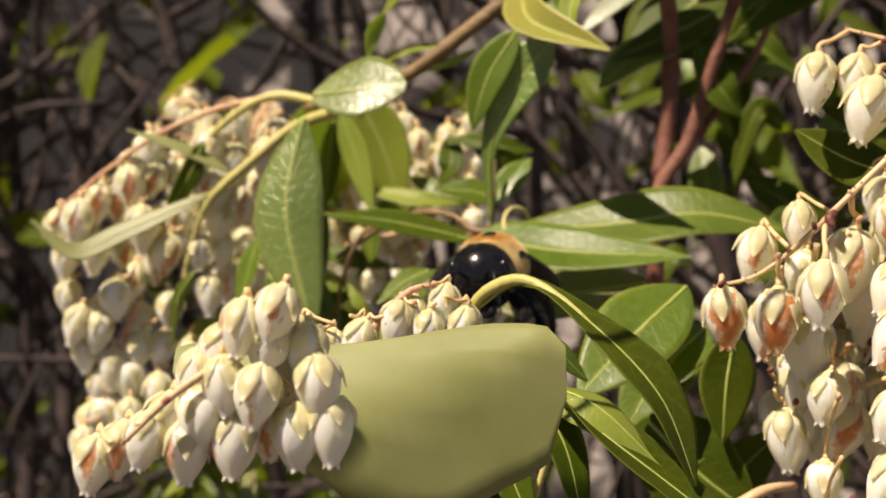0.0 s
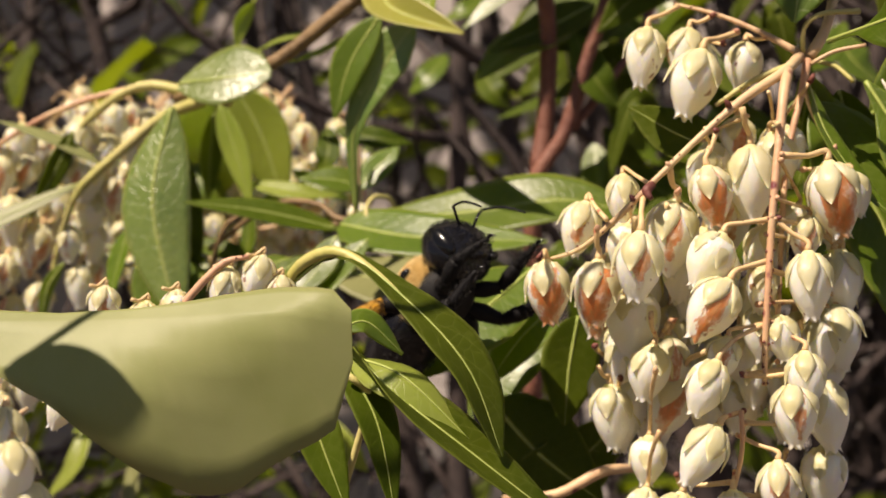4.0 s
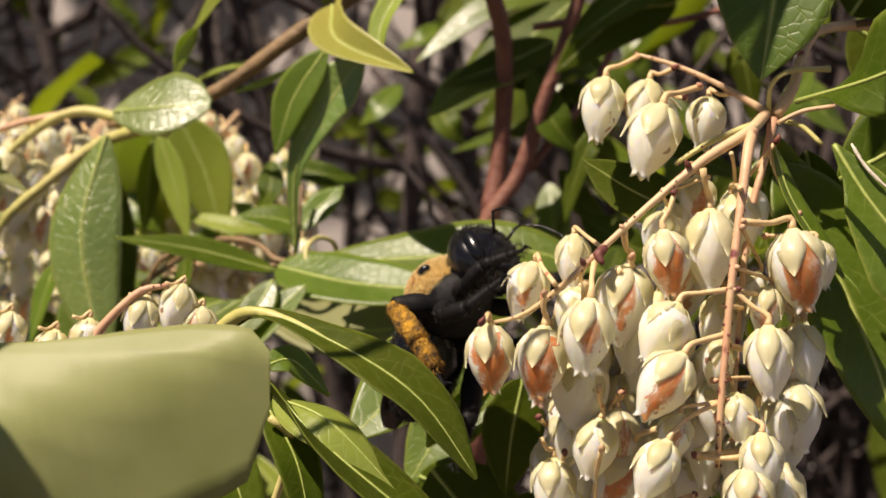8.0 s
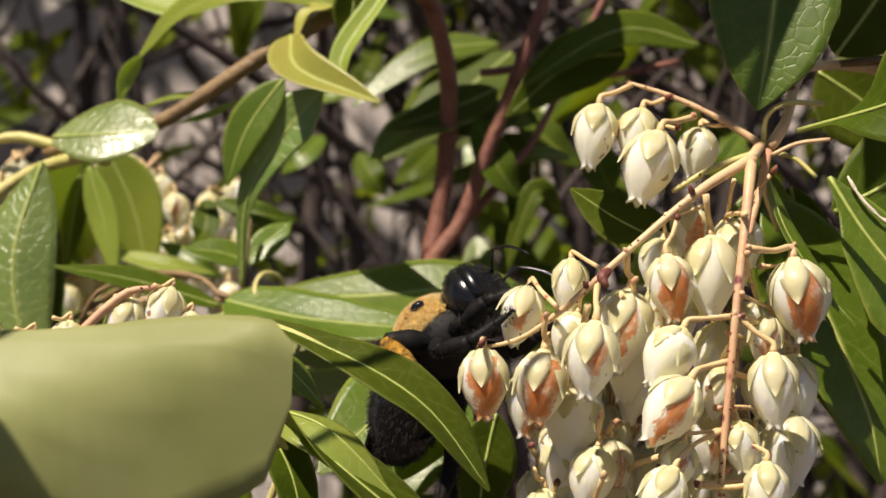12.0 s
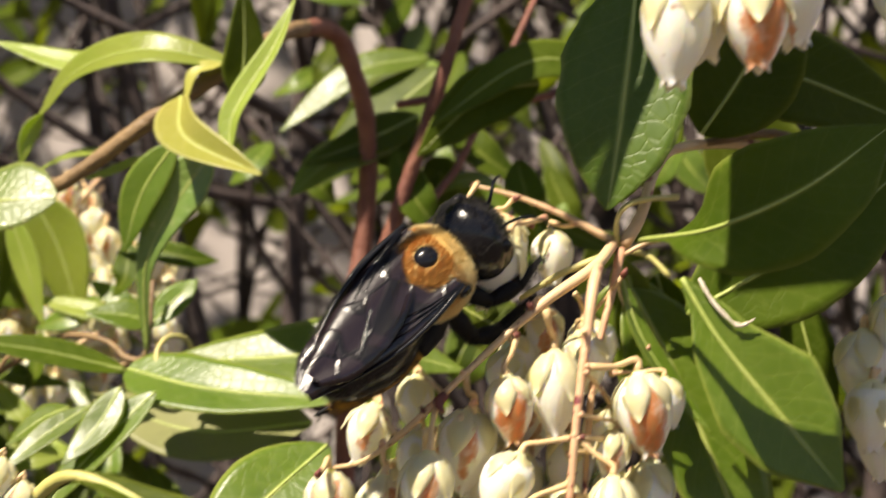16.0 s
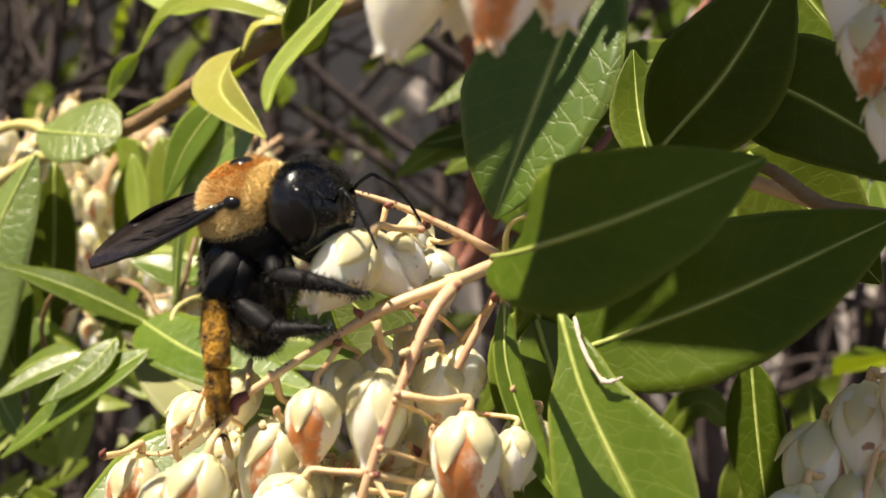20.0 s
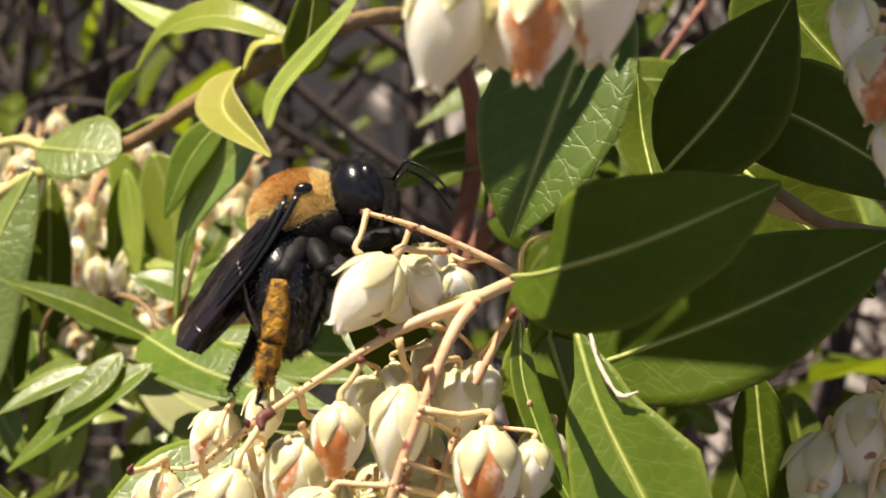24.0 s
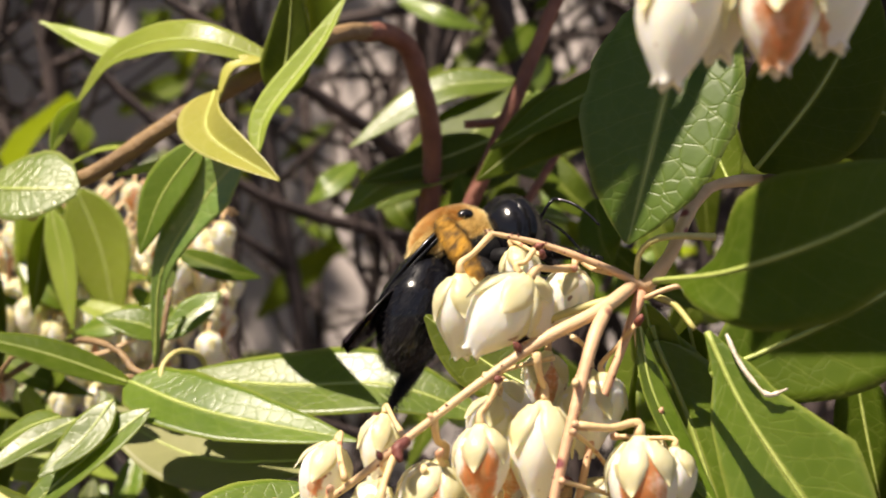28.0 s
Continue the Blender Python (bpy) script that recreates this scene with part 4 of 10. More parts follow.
flower(main, (2.21, 13.84, 0.46), (2.11, 13.81, -0.17), (2.12, 13.30, 0.66), browned=True, turn=0)
stalk('bract', main, [(0.95, 13.30, -1.22), (0.95, 13.26, -1.19), (0.95, 13.25, -1.17)], (0.032, 0.026, 0.006), WITHERED, n=4, sides=6)
flower(main, (0.92, 13.52, -1.46), (0.90, 13.49, -1.99), (0.95, 13.30, -1.22))
stalk('bract', main, [(2.50, 13.30, 0.24), (2.48, 13.26, 0.27), (2.46, 13.25, 0.30)], (0.032, 0.026, 0.006), WITHERED, n=4, sides=6)
flower(main, (2.44, 13.45, 0.02), (2.45, 13.42, -0.53), (2.50, 13.30, 0.24))
flower(main, (1.07, 13.47, -0.84), (0.96, 13.44, -1.42), (1.03, 13.30, -0.61))
stalk('bract', main, [(2.94, 13.30, -0.24), (2.92, 13.26, -0.24), (2.90, 13.25, -0.24)], (0.032, 0.026, 0.006), STALK_PINK, n=4, sides=6)
flower(main, (3.05, 13.47, -0.47), (2.98, 13.44, -1.05), (2.94, 13.30, -0.24))
stalk('bract', main, [(1.76, 13.30, 0.25), (1.78, 13.26, 0.26), (1.79, 13.25, 0.26)], (0.032, 0.026, 0.006), WITHERED, n=4, sides=6)
flower(main, (1.67, 13.28, 0.04), (1.55, 13.25, -0.57), (1.76, 13.30, 0.25))
flower(main, (2.96, 13.28, -0.99), (2.81, 13.25, -1.54), (3.00, 13.30, -0.77))
stalk('bract', main, [(2.42, 13.30, 0.29), (2.42, 13.26, 0.29), (2.43, 13.25, 0.29)], (0.032, 0.026, 0.006), STALK_PINK, n=4, sides=6)
flower(main, (2.46, 13.33, 0.07), (2.31, 13.30, -0.50), (2.42, 13.30, 0.29))
stalk('bract', main, [(1.85, 13.30, -1.13), (1.84, 13.26, -1.10), (1.82, 13.25, -1.08)], (0.032, 0.026, 0.006), WITHERED, n=4, sides=6)
flower(main, (1.85, 13.88, -1.40), (1.77, 13.85, -1.94), (1.85, 13.30, -1.13))
flower(main, (2.13, 13.69, 0.53), (2.01, 13.66, -0.04), (2.01, 13.30, 0.74), browned=True, turn=0)
stalk('bract', main, [(2.65, 13.30, -1.06), (2.65, 13.26, -1.05), (2.66, 13.25, -1.03)], (0.032, 0.026, 0.006), STALK_PINK, n=4, sides=6)
flower(main, (2.61, 13.26, -1.28), (2.62, 13.23, -1.87), (2.65, 13.30, -1.06))
flower(main, (0.85, 13.40, -1.32), (0.84, 13.37, -1.90), (0.75, 13.30, -1.08))
flower(main, (2.82, 13.89, -0.79), (2.77, 13.86, -1.37), (2.66, 13.30, -0.54))
bud = stalk('withered_bud', main, [(1.35, 12.70, 0.55), (1.28, 12.65, 0.49), (1.31, 12.60, 0.41)], (0.035, 0.05, 0.02), WITHERED, 'shrivelled dark bud', n=6)
leaf(main, [(3.03, 12.65, 1.69), (3.40, 11.75, 1.72), (4.05, 11.45, 1.97), (4.82, 11.68, 2.42)], 1.0, (0.1, -1, 0.3), LEAF_DARK, fold=5, shape=((0, 0.04, 0.04), (0.16, 0.1, 0.1), (0.28, 0.5, 0.5), (0.42, 0.92, 0.9), (0.58, 1, 1), (0.8, 0.72, 0.72), (0.93, 0.3, 0.3), (1, 0.02, 0.02)), label='broad green leaf, its shade put into the colour, with a thin reddish rim')
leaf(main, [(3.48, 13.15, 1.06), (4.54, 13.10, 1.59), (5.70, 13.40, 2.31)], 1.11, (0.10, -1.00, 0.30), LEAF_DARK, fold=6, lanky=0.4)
leaf(main, [(3.45, 13.15, 1.37), (3.70, 13.00, 0.83), (4.12, 12.85, 0.19), (4.57, 12.70, -0.47)], 1.06, (-0.30, -0.85, 0.45), LEAF, fold=12, shape=((0, 0.05, 0.05), (0.1, 0.2, 0.12), (0.2, 0.38, 0.2), (0.33, 0.5, 0.5), (0.6, 1, 0.95), (0.8, 0.75, 0.8), (1, 0.02, 0.02)), label='bright green leaf with a torn brown edge')
leaf(main, [(3.05, 13.90, 1.59), (3.20, 14.00, 1.09), (3.30, 14.05, 0.54)], 0.41, (-0.30, -0.85, 0.45), LEAF, fold=8, label='netted leaf behind the torn one')
leaf(main, [(2.97, 13.40, 1.40), (3.07, 13.30, 0.93), (3.34, 13.20, 0.40), (3.59, 13.10, 0.05)], 0.25, (0.60, -0.80, 0.10), LEAF, fold=20)
leaf(main, [(3.11, 13.90, 1.42), (3.38, 14.20, 0.62), (3.98, 14.20, -0.56), (4.30, 14.20, -1.26)], 1.04, (0.25, -1.00, 0.15), LEAF, fold=14, lanky=0.4)
leaf(main, [(3.36, 13.70, 4.12), (3.20, 13.45, 3.42), (3.02, 13.30, 2.63), (2.87, 13.27, 2.00)], 1.18, (-0.10, -0.88, 0.46), LEAF_NET, fold=12, lanky=0.1, teeth=0.03, label='toothed leaf with a netted glossy surface')
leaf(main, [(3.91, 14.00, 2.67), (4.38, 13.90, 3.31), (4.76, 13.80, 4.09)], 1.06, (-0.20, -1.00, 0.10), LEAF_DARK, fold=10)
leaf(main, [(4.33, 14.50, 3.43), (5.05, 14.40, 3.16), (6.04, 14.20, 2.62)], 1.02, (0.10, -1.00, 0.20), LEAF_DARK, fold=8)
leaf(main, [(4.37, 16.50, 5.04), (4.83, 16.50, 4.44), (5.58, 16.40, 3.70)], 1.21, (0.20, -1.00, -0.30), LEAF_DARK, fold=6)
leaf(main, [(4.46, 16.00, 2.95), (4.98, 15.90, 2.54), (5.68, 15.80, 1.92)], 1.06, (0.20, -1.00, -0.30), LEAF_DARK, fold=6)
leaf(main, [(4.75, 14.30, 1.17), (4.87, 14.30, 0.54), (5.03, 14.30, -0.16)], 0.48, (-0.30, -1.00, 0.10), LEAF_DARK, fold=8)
leaf(main, [(3.22, 14.00, 1.41), (3.07, 14.00, 0.98), (2.92, 14.00, 0.52)], 0.64, (-0.10, -1.00, 0.50), LEAF, fold=10)
leaf(main, [(3.79, 14.60, 2.59), (3.62, 14.80, 3.07), (3.51, 14.90, 3.59)], 0.50, (0.30, -1.00, 0.00), LEAF_DARK, fold=10)
leaf(main, [(2.34, 13.90, 0.84), (1.84, 14.10, 1.09), (1.34, 14.20, 1.45)], 0.56, (0.00, -1.00, 0.40), LEAF_DARK, fold=6, lanky=0.1)
leaf(main, [(3.14, 13.90, 1.30), (3.44, 13.80, 0.60), (3.83, 13.60, -0.65), (3.94, 13.60, -1.35)], 0.94, (0.10, -1.00, 0.20), LEAF, fold=12)
leaf(main, [(3.43, 14.10, 1.43), (3.60, 14.30, 0.81), (3.78, 14.40, -0.11)], 0.62, (-0.40, -1.00, 0.10), LEAF_DARK, fold=20)
stalk('petiole', main, [(2.95, 13.40, 1.72), (2.97, 13.30, 1.95), (3.14, 13.25, 2.06), (3.52, 13.40, 2.08)], (0.024, 0.021, 0.024, 0.029), STALK_GREEN, n=10)
stalk('petiole', main, [(3.01, 13.35, 1.61), (3.23, 13.30, 1.70), (3.50, 13.20, 1.72)], (0.021, 0.021, 0.019), STALK, n=8)
stalk('petiole', main, [(3.09, 13.40, 1.63), (3.23, 13.35, 1.57), (3.37, 13.25, 1.39)], (0.024, 0.024, 0.021), STALK_GREEN, n=8)
stalk('petiole', main, [(2.96, 13.40, 1.52), (2.98, 13.50, 1.27), (3.11, 13.60, 0.96)], (0.024, 0.021, 0.019), STALK, n=8)
stalk('torn_edge', main, [(3.57, 13.02, 1.36), (3.64, 12.97, 1.19), (3.74, 12.92, 1.04), (3.85, 12.88, 0.94), (3.97, 12.82, 0.99)], (0.010, 0.016, 0.014, 0.018, 0.008), TORN, 'pale dried tear along the leaf', n=14, knob=0.9)

tip = thing('flower_raceme', P(2.93, 13.43, 1.73), 'short raceme of four cream bells on a tan stalk', 'raceme')
stalk('rachis', tip, [(2.93, 13.43, 1.73), (2.59, 13.55, 1.99), (2.22, 13.70, 2.22), (1.84, 13.85, 2.39)], (0.040, 0.029, 0.024, 0.016), STALK, seed=3)
end_bell = flower(tip, (1.54, 13.75, 2.11), (1.41, 13.72, 1.55), (1.88, 13.83, 2.36))
stalk('bract', tip, [(2.17, 13.72, 2.21), (2.19, 13.68, 2.22), (2.22, 13.67, 2.23)], (0.032, 0.026, 0.006), WITHERED, n=4, sides=6)
mid_bell = flower(tip, (1.94, 13.75, 2.07), (1.79, 13.72, 1.56), (2.17, 13.72, 2.21))
stalk('bract', tip, [(2.39, 13.60, 2.01), (2.37, 13.55, 2.02), (2.35, 13.55, 2.04)], (0.032, 0.026, 0.006), STALK_PINK, n=4, sides=6)
pulled_bell = flower(tip, (1.98, 13.35, 1.77), (1.73, 13.32, 1.14), (2.39, 13.60, 2.01))
base_bell = flower(tip, (2.48, 13.75, 1.89), (2.37, 13.72, 1.39), (2.66, 13.52, 1.92))

left = thing('flowering_branch', P(-1.66, 18.20, 3.61), 'pieris branch with a cream raceme and hanging freckled leaves', 'branch')
stalk('stem', left, [(-4.3, 19.4, 2.75), (-3.5, 19.0, 2.85), (-2.72, 18.66, 3.03), (-1.66, 18.30, 3.64), (-0.5, 18.2, 4.32), (0.0, 18.7, 4.68), (0.34, 19.4, 4.86)], (0.05, 0.065, 0.095, 0.1, 0.1, 0.1, 0.1), BARK_TAN, n=24)
stalk('stem', left, [(0.20, 19.1, 4.78), (0.42, 19.55, 4.88), (0.66, 19.95, 4.78), (0.80, 20.2, 4.4), (0.92, 20.5, 3.9), (0.93, 20.8, 3.2), (0.80, 20.9, 2.2), (0.62, 20.85, 1.45)], (0.10, 0.12, 0.125, 0.12, 0.12, 0.125, 0.13, 0.135), BARK, n=30)
leaf(left, [(-4.11, 18.90, 2.85), (-3.47, 18.60, 2.82), (-2.82, 18.45, 2.82)], 1.36, (0.00, -0.88, 0.47), LEAF_OLD, fold=-4, wave=0, shape=((0, 0.15, 0.15), (0.12, 0.5, 0.3), (0.3, 0.78, 0.5), (0.5, 0.88, 0.6), (0.7, 0.8, 0.5), (0.88, 0.55, 0.3), (1, 0.1, 0.1)), label='rounded glossy leaf curling over')
leaf(left, [(-0.45, 18.0, 4.15), (-1.55, 18.1, 4.45), (-2.5, 18.7, 4.36), (-3.14, 19.25, 3.89)], 0.56, (0, -0.85, 0.6), LEAF_LIME, fold=14, lanky=0.1, label='lime leaf drawn out to a twisted tip')
leaf(left, [(-3.08, 19.2, 3.93), (-3.28, 19.2, 3.66), (-3.36, 19.1, 3.28)], 0.25, (0.7, -0.85, 0.1), LEAF_LIME, fold=22, lanky=0.4, rib=False)
leaf(left, [(-1.98, 18.90, 4.52), (-2.71, 19.30, 4.56), (-3.72, 19.60, 4.94)], 0.38, (0.00, -0.80, 0.60), LEAF_LIME, fold=10)
leaf(left, [(-1.22, 17.9, 3.85), (-1.12, 17.3, 3.3), (-0.27, 16.57, 2.77)], 0.62, (-0.35, -0.85, 0.45), LEAF_YELLOW, fold=36, lanky=0.3, label='yellowing leaf with a brown-edged fold')
leaf(left, [(-0.72, 17.95, 4.22), (-1.02, 17.85, 4.1), (-1.16, 17.8, 3.75)], 0.26, (-0.7, -0.6, 0.2), LEAF_YELLOW, fold=20, rib=False)
leaf(left, [(-0.66, 17.50, 3.14), (-0.59, 17.60, 3.59), (-0.11, 17.70, 4.31), (0.17, 17.80, 4.90)], 0.35, (-0.50, -0.90, 0.20), LEAF_LIME, fold=28)
leaf(left, [(-0.58, 17.90, 3.82), (-0.47, 17.90, 4.26), (-0.42, 17.80, 5.11)], 0.55, (0.40, -1.00, 0.20), LEAF_DARK, fold=12)
leaf(left, [(-2.12, 18.90, 3.39), (-2.78, 19.30, 3.40), (-3.33, 19.60, 3.22)], 0.21, (0.00, -0.60, 0.80), LEAF_LIME, fold=8)
leaf(left, [(-1.86, 19.00, 3.29), (-2.21, 19.20, 3.18), (-2.64, 19.40, 3.11)], 0.21, (0.00, -0.70, 0.70), LEAF_LIME, fold=8)
leaf(left, [(-4.30, 19.20, 2.60), (-4.60, 18.95, 1.28), (-4.34, 18.80, -0.36)], 1.0, (-0.08, -0.85, 0.50), LEAF_OLD, fold=-15, lanky=0.05, label='long freckled leaf hanging straight down')
leaf(left, [(-4.69, 20.40, 2.60), (-4.52, 20.40, 1.15), (-4.54, 20.40, -0.10)], 0.66, (0.10, -1.00, 0.30), LEAF_DARK, fold=10)
leaf(left, [(-4.06, 21.50, 3.06), (-4.54, 23.20, 2.45), (-5.11, 24.00, 1.55)], 1.40, (0.10, -1.00, 0.10), LEAF_LIME, fold=8, label='lime leaf lit through from behind')
leaf(left, [(-3.79, 21.60, 3.16), (-3.44, 21.70, 2.34), (-3.22, 21.80, 1.29)], 0.90, (-0.30, -0.90, 0.50), LEAF_LIME, fold=10)
leaf(left, [(-4.15, 21.50, 2.80), (-4.30, 21.80, 2.23), (-4.43, 22.00, 1.50)], 0.39, (0.60, -1.00, 0.10), LEAF_DARK, fold=16)
leaf(left, [(-5.44, 19.50, 1.97), (-6.01, 19.50, 2.33), (-6.82, 19.50, 2.68)], 0.25, (0.00, -0.60, 0.80), LEAF_PALE, fold=5, rib=False)
leaf(left, [(-5.66, 19.50, 1.71), (-6.94, 19.40, 1.26), (-7.64, 19.30, 1.04), (-8.20, 19.30, 1.52)], 0.32, (0.00, -0.90, 0.50), LEAF_PALE, fold=5)
leaf(left, [(-4.96, 19.30, 0.50), (-4.53, 19.20, -0.21), (-3.93, 19.10, -0.89)], 0.67, (-0.20, -0.85, 0.60), LEAF, fold=8)
leaf(left, [(-3.99, 21.20, 2.86), (-3.79, 21.20, 2.12), (-3.63, 21.20, 1.30)], 0.42, (-0.40, -0.90, 0.50), LEAF_LIME, fold=8)
leaf(left, [(-6.04, 19.60, 0.64), (-6.31, 19.60, 0.27), (-6.43, 19.60, -0.36)], 0.19, (0.50, -1.00, 0.20), LEAF, fold=8)
leaf(left, [(-5.11, 19.70, 1.04), (-5.30, 19.70, 0.58), (-5.51, 19.70, -0.04)], 0.35, (-0.60, -1.00, 0.10), LEAF, fold=16)
leaf(left, [(-5.76, 19.50, 2.43), (-6.04, 19.50, 1.90), (-6.47, 19.60, 1.31)], 0.31, (0.50, -1.00, 0.20), LEAF_DARK, fold=16)
leaf(left, [(-4.59, 19.80, 1.04), (-4.51, 19.60, 0.37), (-4.23, 19.40, -0.63)], 0.48, (0.10, -1.00, 0.10), LEAF_DARK, fold=8)
leaf(left, [(-4.55, 20.20, 0.66), (-4.31, 20.00, -0.03), (-4.23, 19.80, -1.07)], 0.28, (0.30, -1.00, 0.20), LEAF, fold=14)
leaf(left, [(-4.20, 20.60, 0.41), (-4.15, 20.20, -0.31), (-4.25, 20.00, -1.09)], 0.41, (0.30, -1.00, 0.20), LEAF_DARK, fold=14)
stalk('rachis', left, [(-3.48, 19.00, 2.58), (-4.13, 19.40, 2.83), (-4.78, 19.60, 2.99), (-5.46, 19.70, 2.70), (-6.07, 19.70, 2.08), (-6.54, 19.70, 1.16)], (0.084, 0.075, 0.071, 0.058, 0.042, 0.029), STALK_GREEN, n=20)
stalk('rachis', left, [(-3.80, 19.10, 2.65), (-4.47, 19.40, 2.51), (-5.15, 19.50, 2.07), (-5.74, 19.50, 1.60), (-6.05, 19.60, 1.04), (-6.28, 19.70, 0.34)], (0.084, 0.076, 0.071, 0.059, 0.042, 0.029), STALK_GREEN, n=20)
stalk('rachis', left, [(-4.81, 19.80, 3.00), (-5.63, 19.80, 2.89), (-6.65, 19.90, 2.54), (-7.79, 20.00, 1.84), (-8.14, 20.00, 1.46)], (0.056, 0.048, 0.039, 0.030, 0.026), STALK_PINK, n=18)
stalk('rachis', left, [(-6.98, 19.90, 0.24), (-7.23, 19.90, -0.31), (-7.43, 19.90, -0.85), (-7.76, 19.90, -1.47)], (0.035, 0.035, 0.031, 0.022), STALK_PINK, n=12)
flower(left, (-8.08, 20.26, 1.67), (-8.14, 20.23, 1.01), (-7.86, 20.31, 1.84))
flower(left, (-7.63, 19.73, 1.73), (-7.75, 19.70, 1.07), (-7.50, 19.78, 1.92), browned=True, turn=0)
flower(left, (-7.40, 20.12, 1.98), (-7.56, 20.09, 1.36), (-7.29, 20.17, 2.07), browned=True, turn=0)
flower(left, (-6.95, 19.95, 2.17), (-6.96, 19.92, 1.52), (-6.96, 20.00, 2.36), browned=True, turn=0)
flower(left, (-6.59, 20.26, 2.24), (-6.78, 20.23, 1.70), (-6.39, 20.31, 2.35), browned=True, turn=0)
flower(left, (-6.33, 20.58, 2.25), (-6.35, 20.55, 1.64), (-6.09, 20.63, 2.39))
flower(left, (-5.83, 19.88, 2.07), (-5.83, 19.85, 1.44), (-5.59, 19.93, 2.25), browned=True, turn=0)
flower(left, (-5.38, 20.03, 2.37), (-5.56, 20.00, 1.81), (-5.43, 20.08, 2.51))
flower(left, (-4.92, 19.70, 2.38), (-4.99, 19.67, 1.80), (-4.89, 19.75, 2.57))
flower(left, (-4.75, 19.98, 2.67), (-4.86, 19.95, 2.04), (-4.78, 20.03, 2.89), browned=True, turn=0)
flower(left, (-8.07, 20.37, 0.64), (-8.09, 20.34, 0.08), (-7.89, 20.42, 0.77))
flower(left, (-7.70, 19.71, 0.26), (-7.90, 19.68, -0.29), (-7.48, 19.76, 0.36))
flower(left, (-7.59, 20.54, 0.44), (-7.59, 20.51, -0.17), (-7.55, 20.59, 0.60))
flower(left, (-7.22, 19.80, 0.58), (-7.26, 19.77, -0.06), (-7.02, 19.85, 0.66))
flower(left, (-7.45, 19.78, 0.16), (-7.58, 19.75, -0.45), (-7.23, 19.83, 0.27))
flower(left, (-7.01, 20.19, 0.80), (-7.16, 20.16, 0.22), (-7.03, 20.24, 0.91), browned=True, turn=0)
flower(left, (-6.78, 20.32, 1.03), (-6.77, 20.29, 0.45), (-6.83, 20.37, 1.25))
flower(left, (-6.46, 20.07, 1.16), (-6.63, 20.04, 0.55), (-6.27, 20.12, 1.30))
flower(left, (-5.99, 19.75, 1.12), (-6.00, 19.72, 0.57), (-5.90, 19.80, 1.30), browned=True, turn=0)
flower(left, (-5.83, 20.36, 1.20), (-5.83, 20.33, 0.56), (-5.65, 20.41, 1.30))
flower(left, (-5.89, 19.83, 0.55), (-5.92, 19.80, -0.03), (-5.81, 19.88, 0.75))
flower(left, (-5.74, 20.58, 0.71), (-5.86, 20.55, 0.09), (-5.57, 20.63, 0.85), browned=True, turn=0)
flower(left, (-6.97, 20.06, -0.17), (-7.16, 20.03, -0.75), (-6.73, 20.11, 0.01))
flower(left, (-6.67, 20.15, -0.20), (-6.81, 20.12, -0.75), (-6.65, 20.20, -0.02))
flower(left, (-6.77, 20.03, -0.79), (-6.81, 20.00, -1.43), (-6.62, 20.08, -0.63))
flower(left, (-7.57, 20.03, -0.65), (-7.63, 20.00, -1.23), (-7.49, 20.08, -0.47))
flower(left, (-7.76, 19.96, -1.15), (-7.76, 19.93, -1.78), (-7.65, 20.01, -1.07))
flower(left, (-7.36, 19.93, -0.38), (-7.43, 19.90, -0.98), (-7.18, 19.98, -0.22))
flower(left, (-7.15, 20.01, -0.56), (-7.23, 19.98, -1.19), (-6.97, 20.06, -0.44))
flower(left, (-6.27, 20.48, 1.74), (-6.34, 20.45, 1.05), (-6.03, 20.53, 1.88))
flower(left, (-6.79, 19.85, 1.59), (-6.82, 19.82, 0.92), (-6.70, 19.90, 1.76))
flower(left, (-6.49, 20.36, 1.67), (-6.68, 20.33, 1.02), (-6.37, 20.41, 1.84))
flower(left, (-7.19, 20.26, 1.97), (-7.24, 20.23, 1.33), (-7.04, 20.31, 2.06), browned=True, turn=0)
flower(left, (-5.36, 20.10, 1.80), (-5.43, 20.07, 1.23), (-5.21, 20.15, 1.96), browned=True, turn=0)
flower(left, (-5.10, 20.12, 2.03), (-5.27, 20.09, 1.48), (-5.12, 20.17, 2.17), browned=True, turn=0)
flower(left, (-5.70, 19.87, 2.58), (-5.91, 19.84, 1.99), (-5.65, 19.92, 2.75))
flower(left, (-7.75, 19.91, -0.19), (-7.76, 19.88, -0.73), (-7.70, 19.96, -0.06))
flower(left, (-6.47, 19.80, 0.36), (-6.49, 19.77, -0.23), (-6.52, 19.85, 0.53), browned=True, turn=0)
flower(left, (-5.68, 20.19, 1.59), (-5.82, 20.16, 0.97), (-5.44, 20.24, 1.77))
flower(left, (-7.04, 20.43, 0.23), (-7.11, 20.40, -0.37), (-7.06, 20.48, 0.40))
flower(left, (-7.20, 20.56, 1.24), (-7.20, 20.53, 0.59), (-7.15, 20.61, 1.44), browned=True, turn=0)
flower(left, (-7.45, 19.80, 1.24), (-7.54, 19.77, 0.62), (-7.47, 19.85, 1.41))
flower(left, (-7.93, 20.04, 1.20), (-8.04, 20.01, 0.63), (-7.90, 20.09, 1.41))
flower(left, (-6.36, 20.57, -0.32), (-6.37, 20.54, -0.96), (-6.34, 20.62, -0.11))
flower(left, (-7.53, 20.07, -1.02), (-7.68, 20.04, -1.68), (-7.45, 20.12, -0.90))
flower(left, (-7.14, 19.81, -1.11), (-7.22, 19.78, -1.70), (-7.12, 19.86, -0.93))
